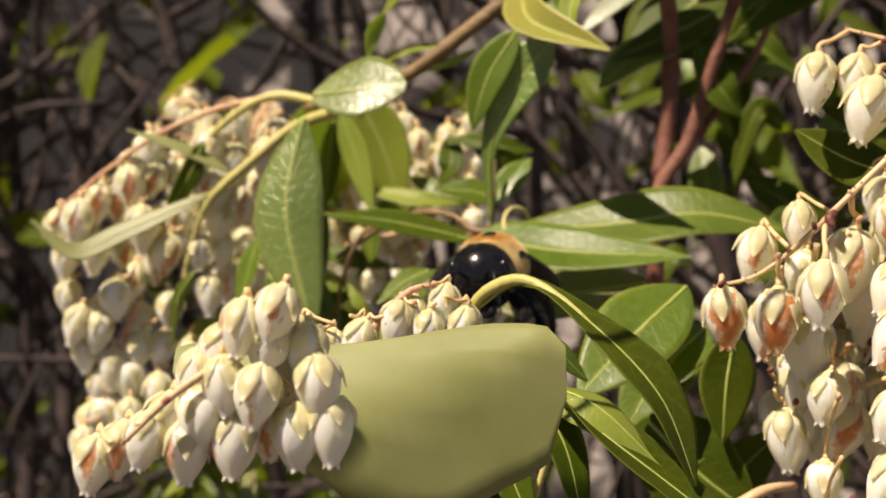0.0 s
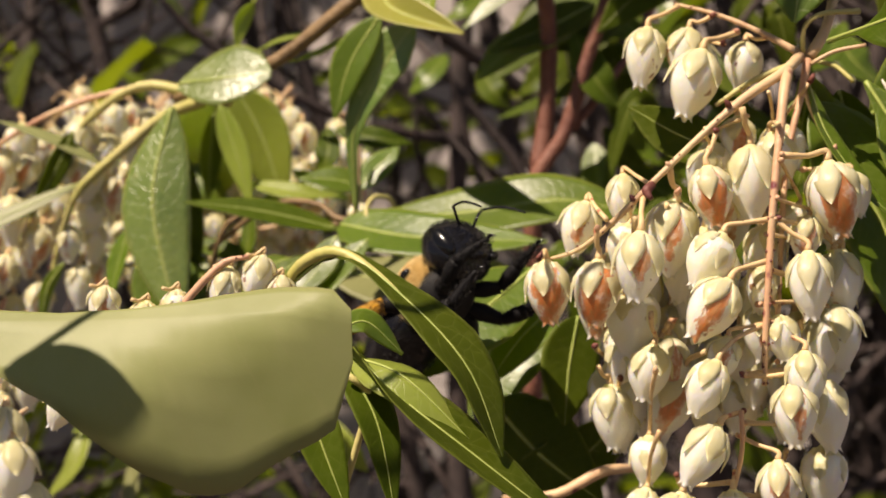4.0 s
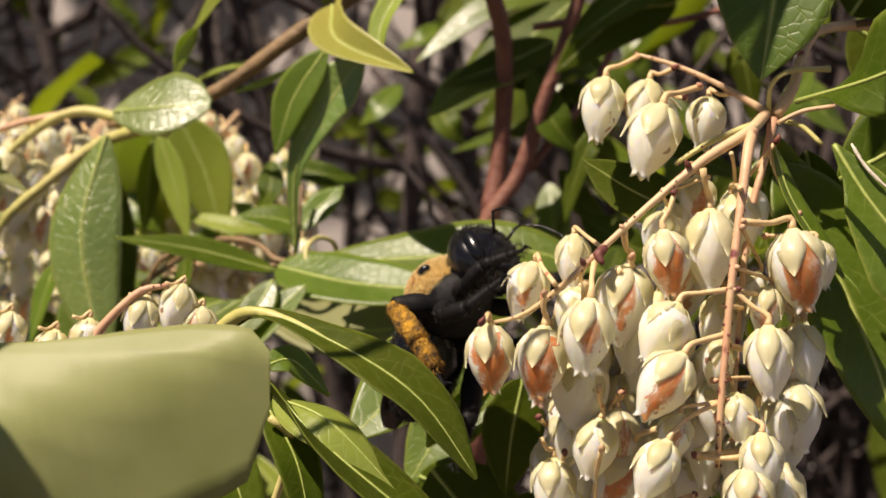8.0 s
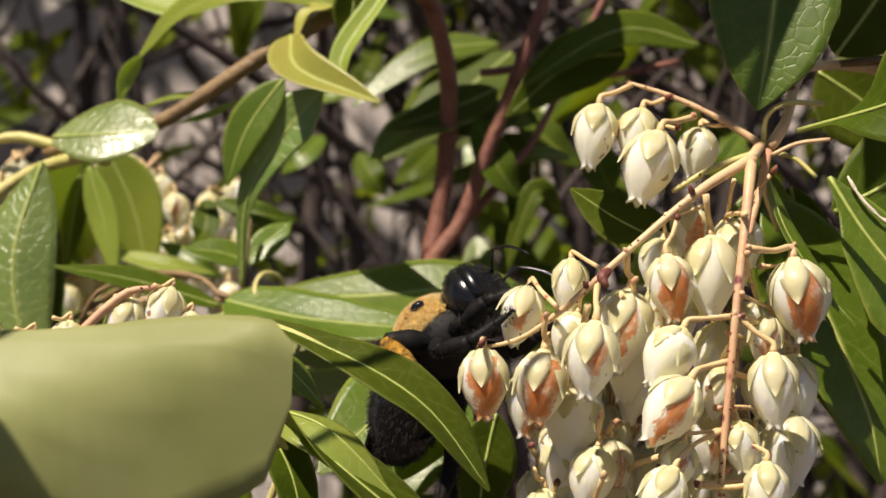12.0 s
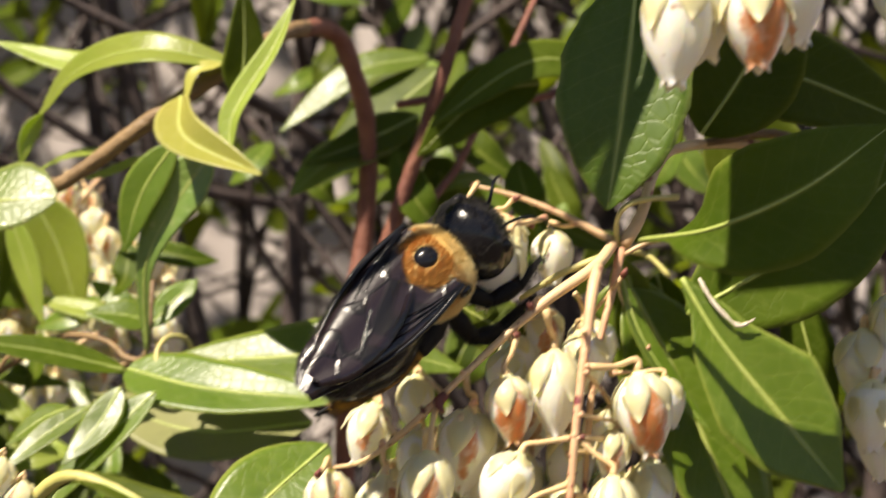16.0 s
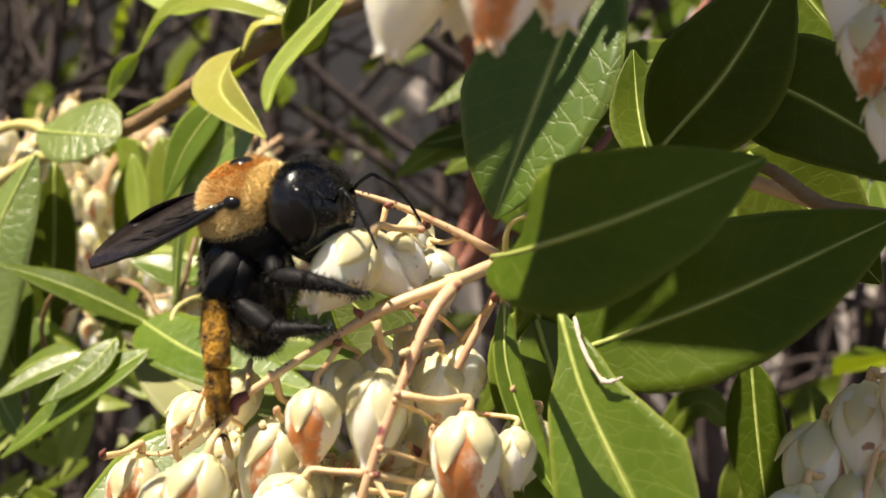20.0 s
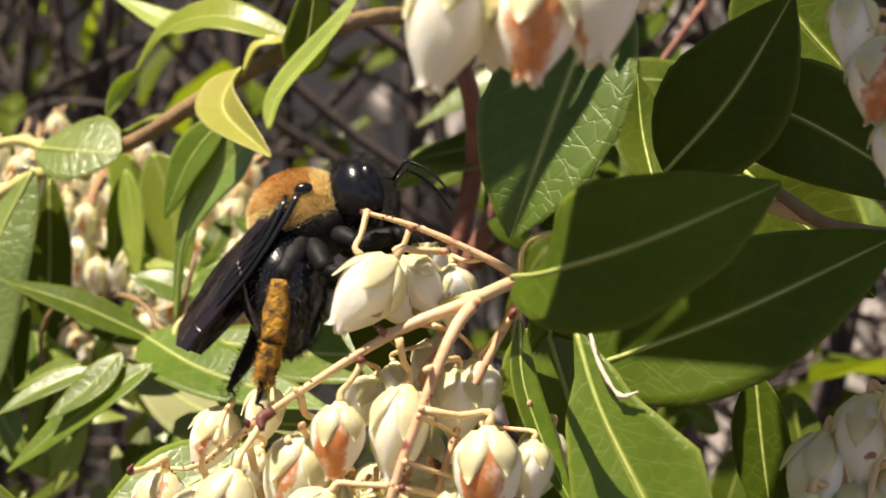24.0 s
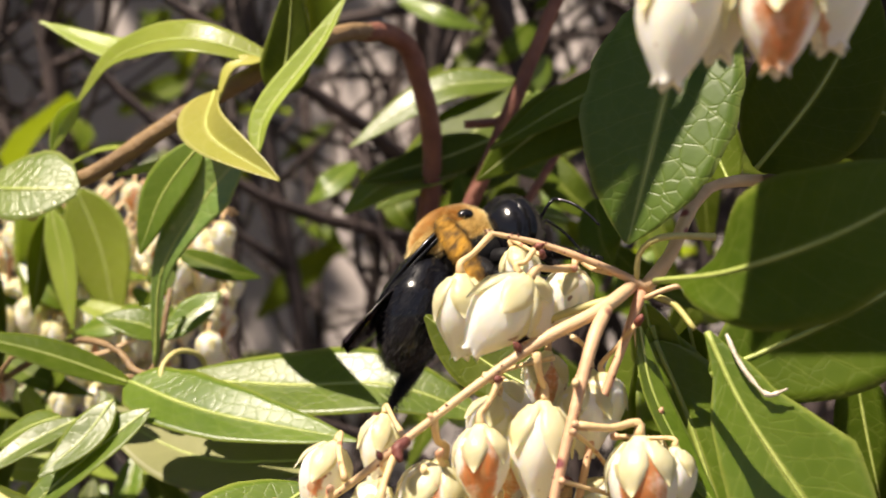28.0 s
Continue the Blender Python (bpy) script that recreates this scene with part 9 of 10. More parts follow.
def wing(name, s, length, wide, at, seed):
    """A smoky wing with raised veins, reaching back from its joint at the origin."""
    bm = bmesh.new()
    n, k = 18, 6
    top, low = [], []
    for i in range(n + 1):
        u = i / n
        lead = 0.10 * math.sin(math.pi * u) - 0.16 * u * u
        w = wide * (0.12 + 0.88 * math.sin(math.pi * min(1, u * 0.80 + 0.08)) ** 0.9) * (1 - max(0, u - 0.86) ** 2 * 18)
        r1, r2 = [], []
        for j in range(k + 1):
            c = j / k
            z = 0.02 * math.sin(9 * c + 5 * u + seed) + 0.03 * math.sin(math.pi * c)
            q = Vector((-length * u - 0.08 * c * (1 - u), s * (lead - w * c), z))
            r1.append(bm.verts.new((q + Vector((0, 0, 0.006))) * BCM))
            r2.append(bm.verts.new((q - Vector((0, 0, 0.004))) * BCM))
        top.append(r1)
        low.append(r2)
    for i in range(n):
        for j in range(k):
            bm.faces.new((top[i][j], top[i][j + 1], top[i + 1][j + 1], top[i + 1][j]))
            bm.faces.new((low[i][j], low[i + 1][j], low[i + 1][j + 1], low[i][j + 1]))
        bm.faces.new((top[i][0], top[i + 1][0], low[i + 1][0], low[i][0]))
        bm.faces.new((top[i][k], low[i][k], low[i + 1][k], top[i + 1][k]))
    ob = part(name, bm, WING, bee, "smoky brown veined wing", at)
    bm = bmesh.new()
    tube_into(bm, smooth_path([Vector((-length * u, s * (0.10 * math.sin(math.pi * u) - 0.16 * u * u), 0.01)) * BCM for u in (0, 0.25, 0.5, 0.75, 0.95)], 12), [0.034 * BCM, 0.02 * BCM, 0.008 * BCM], 6)
    for a, b, c in ((0.35, 0.55, 0.85), (0.55, 0.75, 0.6), (0.8, 0.95, 0.7)):
        pts = [Vector((-length * u, s * (0.10 * math.sin(math.pi * u) - 0.16 * u * u - wide * a * u * 1.1), 0.035)) * BCM for u in (0.05, 0.3, b * 0.8, c)]
        tube_into(bm, smooth_path(pts, 8), [0.009 * BCM, 0.006 * BCM], 5)
    part("vein", bm, BLACK, ob)
    return ob


def wing_at(x, z, s, drop, spread, roll=0.0):
    """The pose of a wing on the thorax: its tip drops and spreads by so many degrees."""
    return pose(x * BCM, s * 0.41 * BCM, z * BCM, 0, -drop, -s * spread) @ pose(0, 0, 0, s * roll)


forewings = {s: wing("forewing", s, 1.8, 0.66, wing_at(0.10, 0.19, s, 17, 0, 8), 1.0 + s) for s in (-1, 1)}
hindwings = {s: wing("hindwing", s, 1.3, 0.5, wing_at(-0.05, 0.14, s, 20, 2, 10), 2.0 + s) for s in (-1, 1)}


def leg(s, at, knee, ankle, foot, thick, dusted, seed):
    """One leg from its joint at the origin: thigh, shin and foot, set with stiff hairs."""
    rng = random.Random(seed)
    pts = [Vector((q[0], q[1] * s, q[2])) for q in ((0, 0, 0), knee, ankle, foot)]
    bm = bmesh.new()
    tube_into(bm, smooth_path([pts[0] * BCM, pts[0].lerp(pts[1], 0.5) * BCM, pts[1] * BCM], 8), [thick * 0.8 * BCM, thick * 1.15 * BCM, thick * 0.75 * BCM], 9, 0.05)
    ob = part("leg", bm, LEG_BLACK, bee, "hind leg caked with pollen" if dusted else "", Matrix.Translation(Vector((at[0], at[1] * s, at[2])) * BCM))
    pieces = [("shin", pts[1], pts[2], (0.62, 1.0, 0.85)), ("foot", pts[2], pts[3], (0.8, 0.6, 0.22))]
    if dusted:
        instep = pts[2].lerp(pts[3], 0.62)
        pieces[1:] = [("instep", pts[2].lerp(pts[3], 0.03), instep, (0.7, 0.9, 0.62)), ("toe", instep, pts[3], (0.3, 0.22, 0.16))]
    for name, a, b, r in pieces:
        bm = bmesh.new()
        tube_into(bm, smooth_path([a * BCM, a.lerp(b, 0.5) * BCM, b * BCM], 8), [thick * q * BCM for q in r], 9, 0.08)
        mat = POLLEN if name == "instep" or dusted and name == "shin" else LEG_BLACK
        part(name, bm, mat, ob, name + " caked with orange pollen" if mat is POLLEN else "")
    bm = bmesh.new()
    for k in range(2600 if dusted else 1600):
        u = rng.random() * (2 if dusted else 3)
        a, b = (pts[1], pts[2]) if u < 1 else (pts[2], pts[3]) if u < 2 else (pts[0], pts[1])
        q = a.lerp(b, u % 1 * (0.6 if dusted and u > 1 else 1))
        d = Vector((rng.gauss(0, 1), rng.gauss(0, 1), rng.gauss(0, 1))).normalized()
        d = (d + (b - a).normalized() * 0.6).normalized()
        tall = (0.055 if dusted else 0.06) * rng.uniform(0.6, 1.2)
        side = d.cross(Vector((rng.uniform(-1, 1), 0.3, rng.uniform(-1, 1)))).normalized() * 0.004
        e = q + d * thick * 0.7
        x, y, z = (bm.verts.new(w * BCM) for w in (e - side, e + side, e + d * tall))
        bm.faces.new((x, y, z))
    part("bristles", bm, POLLEN if dusted else HAIR_BLACK, ob, smooth=False)
    for c in (-1, 1):
        bm = bmesh.new()
        e = pts[3]
        tube_into(bm, smooth_path([e * BCM, (e + Vector((0.05, 0.02 * c, 0.0))) * BCM, (e + Vector((0.08, 0.035 * c, -0.05))) * BCM], 5), [0.02 * BCM, 0.006 * BCM], 5)
        part("claw", bm, BLACK, ob)
    return ob


legs = {}
for s in (-1, 1):
    legs["fore", s] = leg(s, (0.24, 0.22, -0.26), (0.22, 0.26, -0.20), (0.55, 0.30, -0.22), (0.98, 0.2, -0.36), 0.092, False, 5 + s)
    legs["mid", s] = leg(s, (0.04, 0.27, -0.28), (0.08, 0.34, -0.36), (0.42, 0.40, -0.58), (0.90, 0.34, -0.58), 0.098, False, 15 + s)
    legs["hind", s] = leg(s, (0.02, 0.27, -0.26), (-0.16, 0.32, -0.42), (-0.16, 0.36, -0.98), (-0.26, 0.34, -1.55), 0.13, s < 0, 25 + s)

# the far hind leg lies back under the abdomen
legs["hind", 1].matrix_basis = legs["hind", 1].matrix_basis @ Vector((-0.26, 0.34, -1.55)).rotation_difference(Vector((-0.6, 0.1, -0.6))).to_matrix().to_4x4()


# ---- what moves: seconds; place of the thorax (cm), its heading, its back's direction, and the abdomen's way in the bee's own axes ----
BEE = [
    (0, (-1.85, 15.30, 0.33), (-0.21, -0.95, -0.22), (-0.01, -0.22, 0.97), (-0.44, -0.76, -0.48)),
    (0.3, (-1.63, 15.30, 0.28), (-0.04, -0.97, -0.22), (-0.00, -0.22, 0.98), (-0.63, -0.59, -0.50)),
    (0.6, (-1.91, 15.30, 0.28), (-0.01, -0.97, 0.25), (0.00, 0.25, 0.97), (-0.76, -0.30, -0.57)),
    (0.9, (-1.36, 15.10, 0.01), (0.48, -0.85, -0.21), (0.01, -0.24, 0.97), (-0.63, -0.54, -0.56)),
    (1.2, (-1.07, 15.00, 0.25), (0.69, -0.67, -0.28), (0.14, -0.26, 0.95), (-0.51, -0.35, -0.79)),
    (1.5, (-0.71, 15.00, 0.12), (0.92, -0.37, -0.16), (0.15, -0.05, 0.99), (-0.73, 0.00, -0.69)),
    (1.8, (-0.63, 14.70, -0.18), (0.89, -0.46, -0.00), (0.02, 0.04, 1.00), (-0.75, 0.08, -0.66)),
    (2.1, (-0.73, 14.50, -0.18), (0.84, -0.36, 0.40), (-0.26, 0.38, 0.89), (-0.71, 0.39, -0.59)),
    (2.4, (-0.93, 14.50, -0.21), (0.84, -0.35, 0.41), (-0.26, 0.42, 0.87), (-0.83, 0.35, -0.44)),
    (2.7, (-0.81, 14.40, -0.13), (0.80, -0.32, 0.51), (-0.35, 0.45, 0.83), (-0.98, 0.15, -0.15)),
    (3, (-0.72, 14.30, -0.11), (0.72, -0.38, 0.57), (-0.40, 0.45, 0.80), (-0.97, -0.03, -0.23)),
    (3.5, (-0.83, 14.30, -0.27), (0.53, -0.39, 0.75), (-0.53, 0.54, 0.66), (-0.96, 0.07, 0.29)),
    (5.5, (-0.52, 14.20, 0.08), (0.65, -0.37, 0.66), (-0.36, 0.61, 0.71), (-0.88, 0.24, -0.41)),
    (6, (-0.61, 14.20, 0.21), (0.65, -0.38, 0.66), (-0.27, 0.69, 0.67), (-0.89, 0.27, -0.37)),
    (6.5, (-0.50, 14.20, 0.23), (0.76, -0.33, 0.56), (-0.25, 0.65, 0.72), (-0.93, 0.21, -0.31)),
    (7, (-0.05, 14.20, 0.24), (0.77, -0.32, 0.56), (-0.42, 0.41, 0.81), (-0.97, 0.05, -0.26)),
    (7.5, (-0.11, 14.20, 0.40), (0.91, -0.38, 0.19), (-0.05, 0.34, 0.94), (-0.44, 0.40, -0.80)),
    (8, (-0.01, 14.20, 0.22), (0.70, -0.35, 0.63), (-0.35, 0.59, 0.72), (-0.87, 0.27, -0.43)),
    (8.5, (-0.09, 14.20, 0.23), (0.55, -0.26, 0.79), (-0.51, 0.64, 0.57), (-0.96, 0.17, -0.21)),
    (9, (0.10, 14.20, 0.23), (0.59, -0.24, 0.77), (-0.49, 0.65, 0.58), (-1.00, 0.02, -0.02)),
    (9.5, (0.15, 14.20, 0.07), (0.59, -0.24, 0.77), (-0.49, 0.65, 0.59), (-1.00, 0.01, -0.01)),
    (10, (-0.03, 14.20, -0.07), (0.57, -0.38, 0.73), (-0.46, 0.59, 0.67), (-0.98, 0.15, -0.12)),
    (10.5, (0.03, 14.20, 0.13), (0.53, -0.24, 0.81), (-0.53, 0.65, 0.54), (-0.99, 0.10, -0.11)),
    (11, (0.08, 14.20, 0.03), (0.56, -0.35, 0.75), (-0.48, 0.60, 0.64), (-0.99, 0.04, -0.12)),
    (11.5, (-0.02, 14.20, 0.14), (0.67, -0.30, 0.68), (-0.40, 0.62, 0.67), (-0.95, 0.20, -0.25)),
    (12, (0.05, 14.20, 0.10), (0.72, -0.32, 0.61), (-0.34, 0.61, 0.72), (-0.85, 0.32, -0.43)),
    (12.5, (0.06, 13.90, 0.54), (0.94, -0.24, 0.25), (-0.28, -0.08, 0.96), (-0.39, 0.17, -0.90)),
    (14.5, (0.55, 13.55, 1.11), (0.97, 0.24, -0.07), (0.12, -0.18, 0.98), (0.04, 0.06, -1.00)),
    (14.8, (0.76, 13.45, 0.94), (0.78, 0.33, 0.54), (-0.43, -0.34, 0.83), (-0.61, 0.21, -0.76)),
    (15.1, (0.78, 13.25, 1.29), (0.86, 0.24, 0.44), (-0.36, -0.33, 0.88), (-0.41, 0.05, -0.91)),
    (15.4, (0.76, 12.90, 1.40), (0.77, 0.32, 0.55), (-0.45, -0.33, 0.83), (-0.56, 0.18, -0.80)),
    (15.7, (0.75, 12.80, 1.24), (0.66, 0.34, 0.67), (-0.02, -0.89, 0.46), (-0.94, -0.28, -0.18)),
    (16, (1.24, 12.60, 1.53), (0.79, 0.30, 0.54), (0.05, -0.90, 0.43), (-0.98, -0.17, -0.11)),
    (16.3, (0.98, 12.70, 1.49), (0.83, 0.32, 0.46), (0.08, -0.88, 0.46), (-0.91, -0.36, -0.19)),
    (16.6, (0.88, 12.80, 1.68), (0.84, 0.31, 0.45), (0.06, -0.87, 0.50), (-0.93, -0.32, -0.20)),
    (17, (0.93, 12.90, 1.70), (0.78, 0.36, 0.51), (0.05, -0.85, 0.52), (-0.71, -0.20, -0.68)),
    (17.5, (1.13, 12.90, 1.82), (0.90, 0.25, 0.37), (-0.07, -0.74, 0.67), (-0.69, -0.16, -0.70)),
    (18, (1.08, 12.90, 1.90), (0.96, 0.24, 0.11), (0.00, -0.42, 0.91), (-0.24, -0.11, -0.96)),
    (18.5, (1.05, 12.90, 1.89), (0.93, 0.24, 0.27), (-0.13, -0.46, 0.88), (-0.09, -0.21, -0.97)),
    (19, (0.96, 13.00, 1.74), (0.90, -0.36, 0.26), (-0.29, -0.01, 0.96), (0.31, -0.15, -0.94)),
    (19.5, (1.15, 12.90, 1.93), (0.95, -0.24, 0.18), (-0.26, -0.32, 0.91), (0.02, -0.08, -1.00)),
    (20, (1.14, 12.90, 1.89), (0.97, -0.24, 0.09), (-0.17, -0.35, 0.92), (0.11, -0.08, -0.99)),
    (20.5, (1.14, 12.90, 1.86), (0.93, -0.32, 0.17), (-0.21, -0.09, 0.97), (0.04, 0.18, -0.98)),
    (21, (1.14, 12.90, 1.86), (0.93, -0.32, 0.18), (-0.21, -0.08, 0.97), (0.05, 0.19, -0.98)),
    (21.5, (1.10, 12.90, 1.82), (0.95, -0.24, 0.19), (-0.21, -0.09, 0.97), (0.10, 0.19, -0.98)),
    (23.5, (0.99, 13.00, 2.07), (0.95, 0.24, 0.20), (-0.17, -0.16, 0.97), (0.17, -0.45, -0.88)),
    (24, (1.09, 13.60, 2.05), (0.90, 0.24, 0.36), (-0.37, -0.01, 0.93), (-0.15, -0.22, -0.96)),
    (24.5, (0.90, 14.20, 2.02), (0.85, 0.32, 0.42), (-0.50, 0.26, 0.82), (-0.23, 0.57, -0.79)),
    (25, (1.19, 14.90, 1.73), (0.67, -0.43, 0.60), (-0.32, 0.56, 0.76), (-0.63, 0.45, -0.63)),
    (25.5, (1.16, 14.90, 1.74), (0.65, -0.41, 0.64), (-0.36, 0.58, 0.73), (-0.73, 0.38, -0.56)),
    (26, (1.13, 14.90, 1.71), (0.57, -0.46, 0.68), (-0.40, 0.56, 0.72), (-0.78, 0.29, -0.56)),
    (26.5, (1.03, 14.90, 1.60), (0.51, -0.43, 0.74), (-0.46, 0.59, 0.66), (-0.85, 0.33, -0.41)),
    (27, (1.01, 14.90, 1.64), (0.62, -0.47, 0.63), (-0.35, 0.54, 0.76), (-0.56, 0.51, -0.65)),
    (27.5, (1.10, 14.90, 1.63), (0.57, -0.46, 0.68), (-0.41, 0.56, 0.72), (-0.75, 0.32, -0.57)),
    (28, (1.52, 15.30, 2.07), (0.93, 0.24, 0.26), (-0.33, 0.32, 0.89), (-0.57, 0.07, -0.82)),
]
# the dusted hind leg: where its foot points, in the bee's own axes
LEG = [(0, (-0.00, -0.52, -0.85)), (0.3, (-0.08, -0.53, -0.85)), (0.6, (-0.46, -0.54, -0.71)), (0.9, (-0.10, -0.45, -0.89)), (1.2, (-0.06, -0.30, -0.95)), (1.5, (-0.34, -0.01, -0.94)), (1.8, (-0.63, -0.05, -0.78)), (2.1, (-0.78, -0.59, -0.21)), (2.4, (-0.77, -0.61, -0.18)), (2.7, (-0.77, -0.63, -0.09)), (3, (-0.71, -0.71, -0.04)), (3.5, (-0.59, -0.80, 0.10)), (5.5, (-0.76, -0.63, -0.16)), (6, (-0.77, -0.58, -0.27)), (6.5, (-0.83, -0.46, -0.32)), (7, (-0.73, -0.67, -0.13)), (7.5, (-0.68, -0.60, -0.42)), (8, (-0.67, -0.72, -0.19)), (8.5, (-0.64, -0.77, -0.02)), (9, (-0.67, -0.74, -0.04)), (9.5, (-0.67, -0.74, -0.05)), (10, (-0.58, -0.81, -0.08)), (10.5, (-0.64, -0.77, 0.00)), (11, (-0.59, -0.80, -0.06)), (11.5, (-0.68, -0.72, -0.14)), (12, (-0.70, -0.68, -0.21)), (12.5, (-0.36, -0.67, -0.65)), (14.5, (0.07, -0.40, -0.92)), (14.8, (-0.53, -0.32, -0.79)), (15.1, (-0.37, -0.39, -0.85)), (15.4, (-0.47, -0.30, -0.83)), (15.7, (-0.59, -0.74, -0.33)), (16, (-0.97, 0.04, -0.25)), (16.3, (-0.94, -0.09, -0.32)), (16.6, (-0.27, -0.87, -0.42)), (17, (-0.34, -0.79, -0.51)), (17.5, (-0.23, -0.70, -0.68)), (18, (-0.01, -0.43, -0.90)), (18.5, (-0.19, -0.43, -0.88)), (19, (-0.19, -0.11, -0.97)), (19.5, (-0.12, -0.41, -0.90)), (20, (-0.04, -0.46, -0.89)), (20.5, (-0.15, -0.25, -0.96)), (21, (-0.20, -0.26, -0.95)), (21.5, (-0.26, -0.26, -0.94)), (23.5, (-0.36, -0.17, -0.92)), (24, (-0.50, -0.14, -0.85)), (24.5, (-0.55, 0.05, -0.84)), (25, (-0.84, -0.09, -0.54)), (25.5, (-0.86, -0.09, -0.50)), (26, (-0.86, -0.20, -0.47)), (26.5, (-0.89, -0.24, -0.38)), (27, (-0.84, -0.16, -0.52)), (27.5, (-0.86, -0.20, -0.46)), (28, (-0.61, -0.78, 0.09))]


def axes_pose(at, ahead, back):
    x = Vector(ahead).normalized()
    z = Vector(back)
    z = (z - x * z.dot(x)).normalized()
    m = Matrix((x, z.cross(x), z)).transposed().to_4x4()
    return Matrix.Translation(at) @ m


def motions():
    walk(bee, [(t, axes_pose(P(*at), ahead, back)) for t, at, ahead, back, _ in BEE])
    rows = []
    for t, _, _, _, way in BEE:
        rows.append((t, Matrix.Translation(Vector((-0.22, 0, -0.04)) * BCM) @ Vector((-1, 0, 0)).rotation_difference(Vector(way)).to_matrix().to_4x4()))
    walk(abdomen, rows)
    hip = legs["hind", -1].location.copy()
    hang = Vector((-0.26, -0.34, -1.55)).normalized()
    walk(legs["hind", -1], [(t, Matrix.Translation(hip) @ hang.rotation_difference(Vector(way)).to_matrix().to_4x4()) for t, way in LEG])
    # now and then the same leg is drawn up, its dusted shin across the body
    knee = Vector((-0.16, -0.32, -0.42)) * BCM
    shank = Vector((0, -0.04, -0.56)).normalized()
    drawn = []
    for (t, at, ahead, back, _), (_, way) in zip(BEE, LEG):
        share = 0.5 if t in (6.5, 24.5) else 1.0 if 7 <= t <= 12 or t > 24.8 else 0.0
        stance = axes_pose(P(*at), ahead, back).to_3x3() @ hang.rotation_difference(Vector(way)).to_matrix()
        aim = stance.transposed() @ Vector((0.45, -0.5, -0.65) if t < 13 or t > 27.8 else (0.85, -0.4, -0.3))
        turn = Quaternion().slerp(shank.rotation_difference(aim), share)
        drawn.append((t, Matrix.Translation(knee) @ turn.to_matrix().to_4x4() @ Matrix.Translation(-knee)))
    for piece in legs["hind", -1].children:
        walk(piece, drawn)
    # the short raceme bends down once the bee holds it
    root = tip.location.copy()
    bend = Vector((-1.05, 0.44, 0.65)).rotation_difference(Vector((-1.14, -0.21, 0.36))).to_matrix().to_4x4()
    slight = Matrix.Identity(4).lerp(bend, 0.35).to_quaternion().to_matrix().to_4x4()
    held = Matrix.Translation(root) @ bend
    late = Matrix.Translation(root + Vector((0.0015, 0, -0.0006))) @ bend
    walk(tip, [(0, Matrix.Translation(root)), (15.2, Matrix.Translation(root)), (16.0, Matrix.Translation(root) @ slight), (17.0, held), (23.5, held), (25.0, late), (28, late)])
    # its bells: where each joint and mouth first were, and where the mouth is drawn to while the bee clings there, and later
    for bell, joint, mouth, clung, after in (
        (end_bell, (1.88, 13.83, 2.36), (1.41, 13.72, 1.55), (2.07, 13.15, 1.69), (1.74, 13.15, 1.41)),
        (mid_bell, (2.17, 13.72, 2.21), (1.79, 13.72, 1.56), (2.33, 13.25, 1.60), (2.25, 13.25, 1.52)),
        (pulled_bell, (2.39, 13.60, 2.01), (1.73, 13.32, 1.14), (1.90, 12.85, 1.37), (1.75, 12.85, 1.16)),
        (base_bell, (2.66, 13.52, 1.92), (2.37, 13.72, 1.39), (2.58, 13.35, 1.52), (2.57, 13.35, 1.53)),
    ):
        hung = bell.matrix_basis.copy()
        neck = P(*joint) - root
        drop = P(*mouth) - root - neck
        poses = []
        for carried, goal in ((held, clung), (late, after)):
            aim = carried.inverted() @ P(*goal) - neck
            poses.append(Matrix.Translation(neck) @ drop.rotation_difference(aim).to_matrix().to_4x4() @ Matrix.Translation(-neck) @ hung)
        walk(bell, [(0, hung), (15.2, hung), (17.0, poses[0]), (23.5, poses[0]), (25.0, poses[1]), (28, poses[1])])
    # the arching leaf is lifted by the bee's weight shifting
    crook = Matrix.Translation(P(-2.17, 12.9, -0.18) - near.location)
    walk(arch_leaf, [(t, Matrix.Translation((0, 0, drop * CM)) @ crook @ pose(0, 0, 0, 0, -a, 0) @ crook.inverted()) for t, a, drop in ((0, 0, 0), (3.5, 0, 0), (5.5, 3, -0.1), (6.0, 5, -0.15), (7.0, 14, -0.33), (9.0, 18, -0.43), (10.5, 19, -0.46), (12.0, 19, -0.47), (14.5, 19, -0.33), (28.0, 19, -0.3))])
    # the raceme close by swings down and away
    o = low.location.copy()
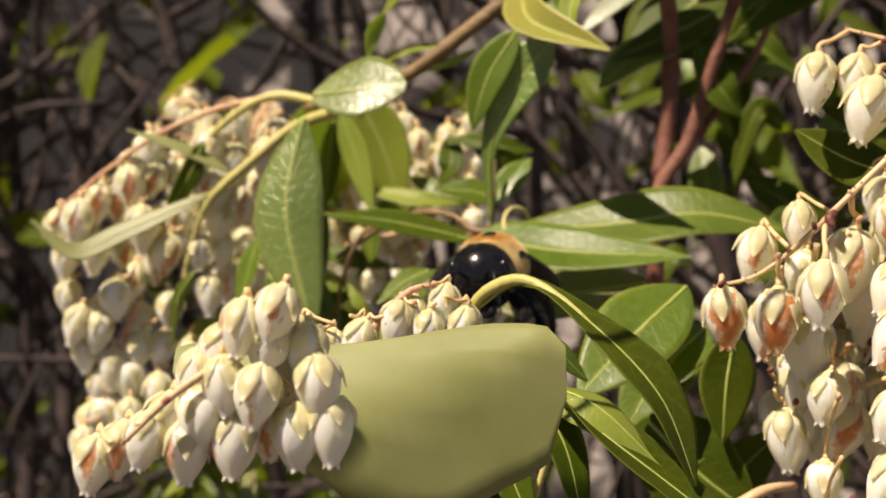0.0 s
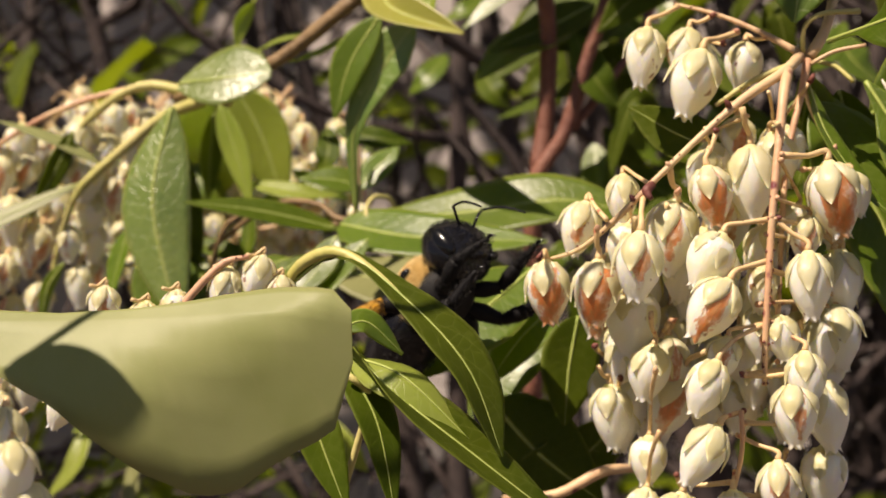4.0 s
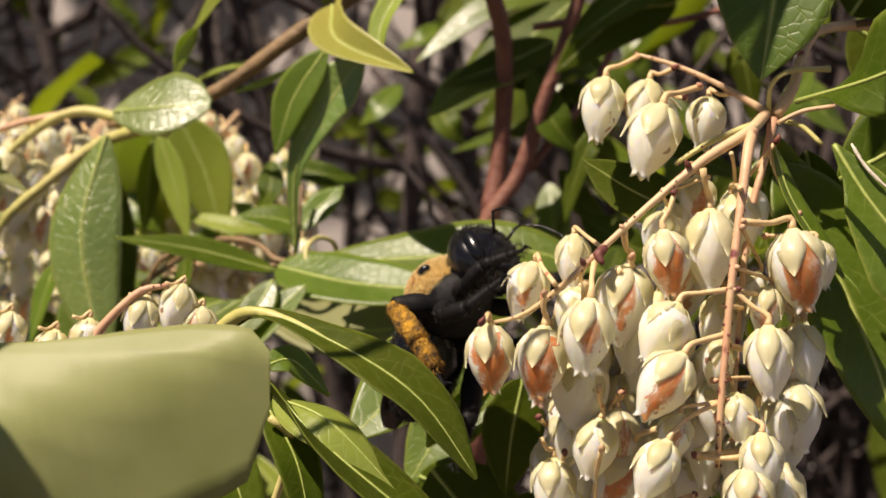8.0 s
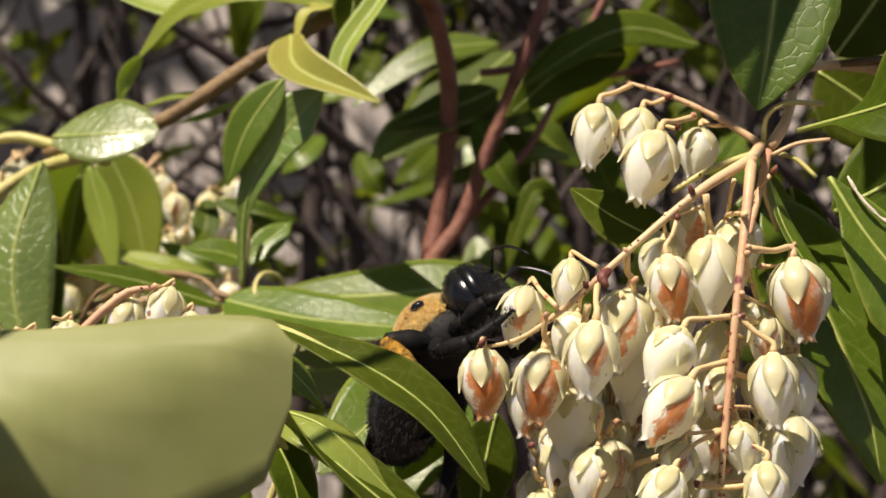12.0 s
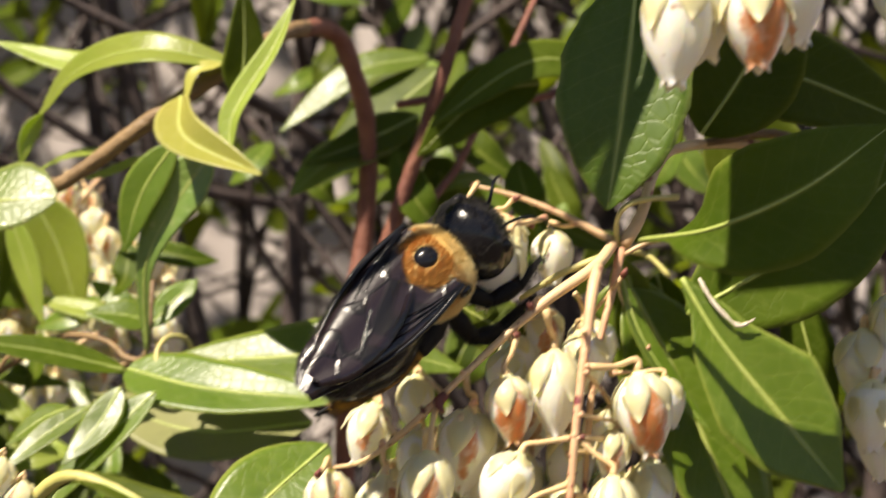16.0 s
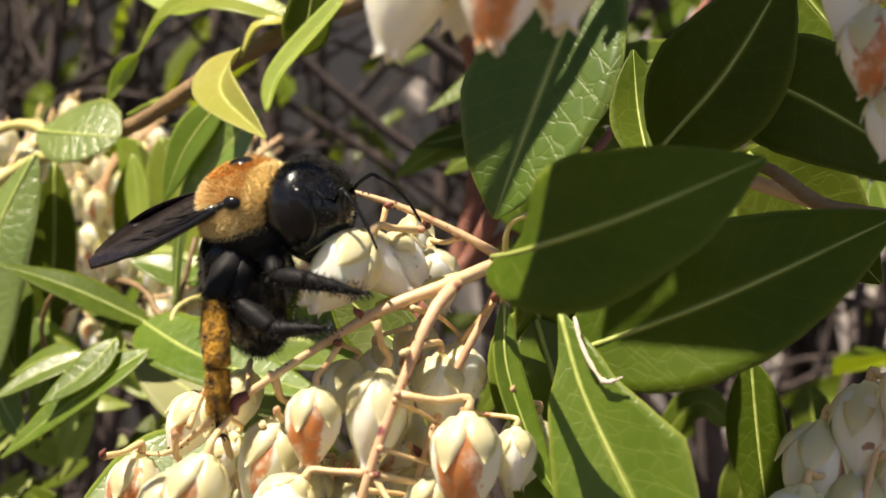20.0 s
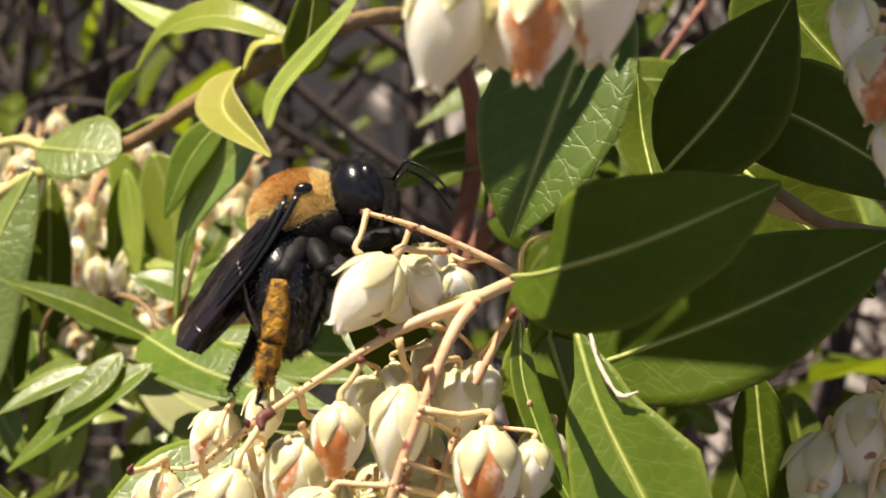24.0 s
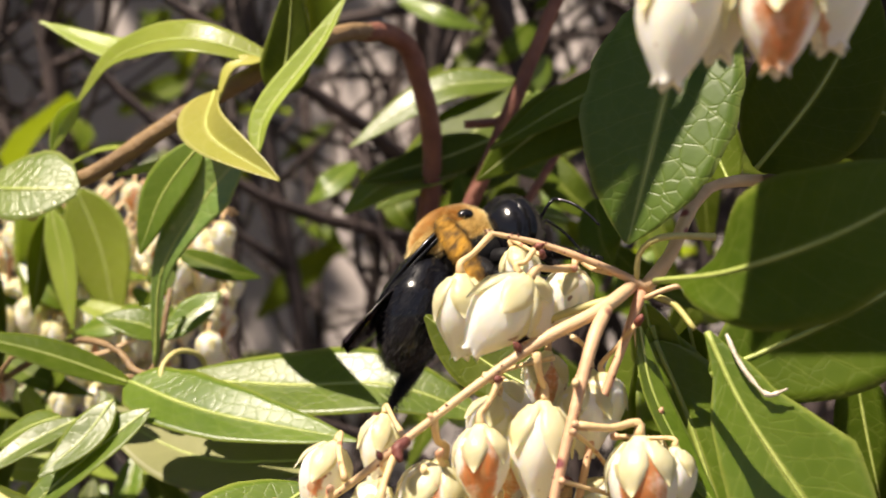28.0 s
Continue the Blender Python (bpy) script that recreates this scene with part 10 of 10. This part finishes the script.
    walk(low, [(t, Matrix.Translation(o + Vector((x * CM, 0, z * CM)))) for t, x, z in ((0, 0.0, 0.0), (1.0, 0.0, 0.0), (2.0, -0.1, -0.3), (3.0, -0.3, -0.65), (5.5, -0.5, -0.9), (28.0, -0.5, -0.9))])
    # the near shoot sways a little when the branch is tugged
    o = near.location.copy()
    walk(near, [(t, Matrix.Translation(o + Vector((0, 0, lift * CM)))) for t, lift in ((0, 0.0), (3.5, 0.0), (5.5, 0.1), (6.0, 0.12), (7.0, 0.2), (9.0, 0.24), (10.5, 0.27), (12.0, 0.3), (14.5, 0.15), (15.5, 0.1), (28, 0.1))])
    # wings: spread in flight, laid back on the flowers
    for s in (-1, 1):
        for ob, x, z, drop, spread, roll in ((forewings[s], 0.10, 0.17, 29, 13, 4), (hindwings[s], -0.05, 0.13, 32, 14, 6)):
            air = wing_at(x, z, s, 6, 30, 0)
            rest = wing_at(x, z, s, drop, spread, roll)
            level = wing_at(x, z, s, drop - 8, 4, -25)
            low_set = wing_at(x, z, s, drop + 6, 4, -25)
            over = wing_at(x, z + 0.14, s, -5 - 2 * s, -5, 0)
            steep = wing_at(x, z, s, drop + 14, 8, -30)
            folded, laid = [], []
            for t, _, _, _, way in BEE:
                if 2 < t < 13 or t >= 25:
                    lie = Quaternion().slerp(Vector((-1, 0, 0)).rotation_difference(Vector(way)), 0.75 if t < 28 else 0.5).to_matrix().to_4x4()
                    joint = Matrix.Translation(Vector((x, s * 0.41, z)) * BCM)
                    folded.append((t, joint @ lie @ joint.inverted() @ wing_at(x, z, s, 4, -8, roll)))
                elif 15.4 < t < 17.2:
                    lie = Quaternion().slerp(Vector((-1, 0, 0)).rotation_difference(Vector(way)), 0.8).to_matrix().to_4x4()
                    joint = Matrix.Translation(Vector((x, s * 0.41, z)) * BCM)
                    laid.append((t, joint @ lie @ joint.inverted() @ over))
            early = [r for r in folded if r[0] < 13]
            later = [r for r in folded if r[0] > 13]
            walk(ob, [(0, rest), (0.6, rest), (0.9, air), (1.6, air)] + early + [(14.5, steep), (15.1, steep)] + laid + [(18.0, low_set), (18.6, steep), (19.2, steep), (19.8, level), (20.2, level), (20.9, steep), (24.2, steep)] + later)


motions()
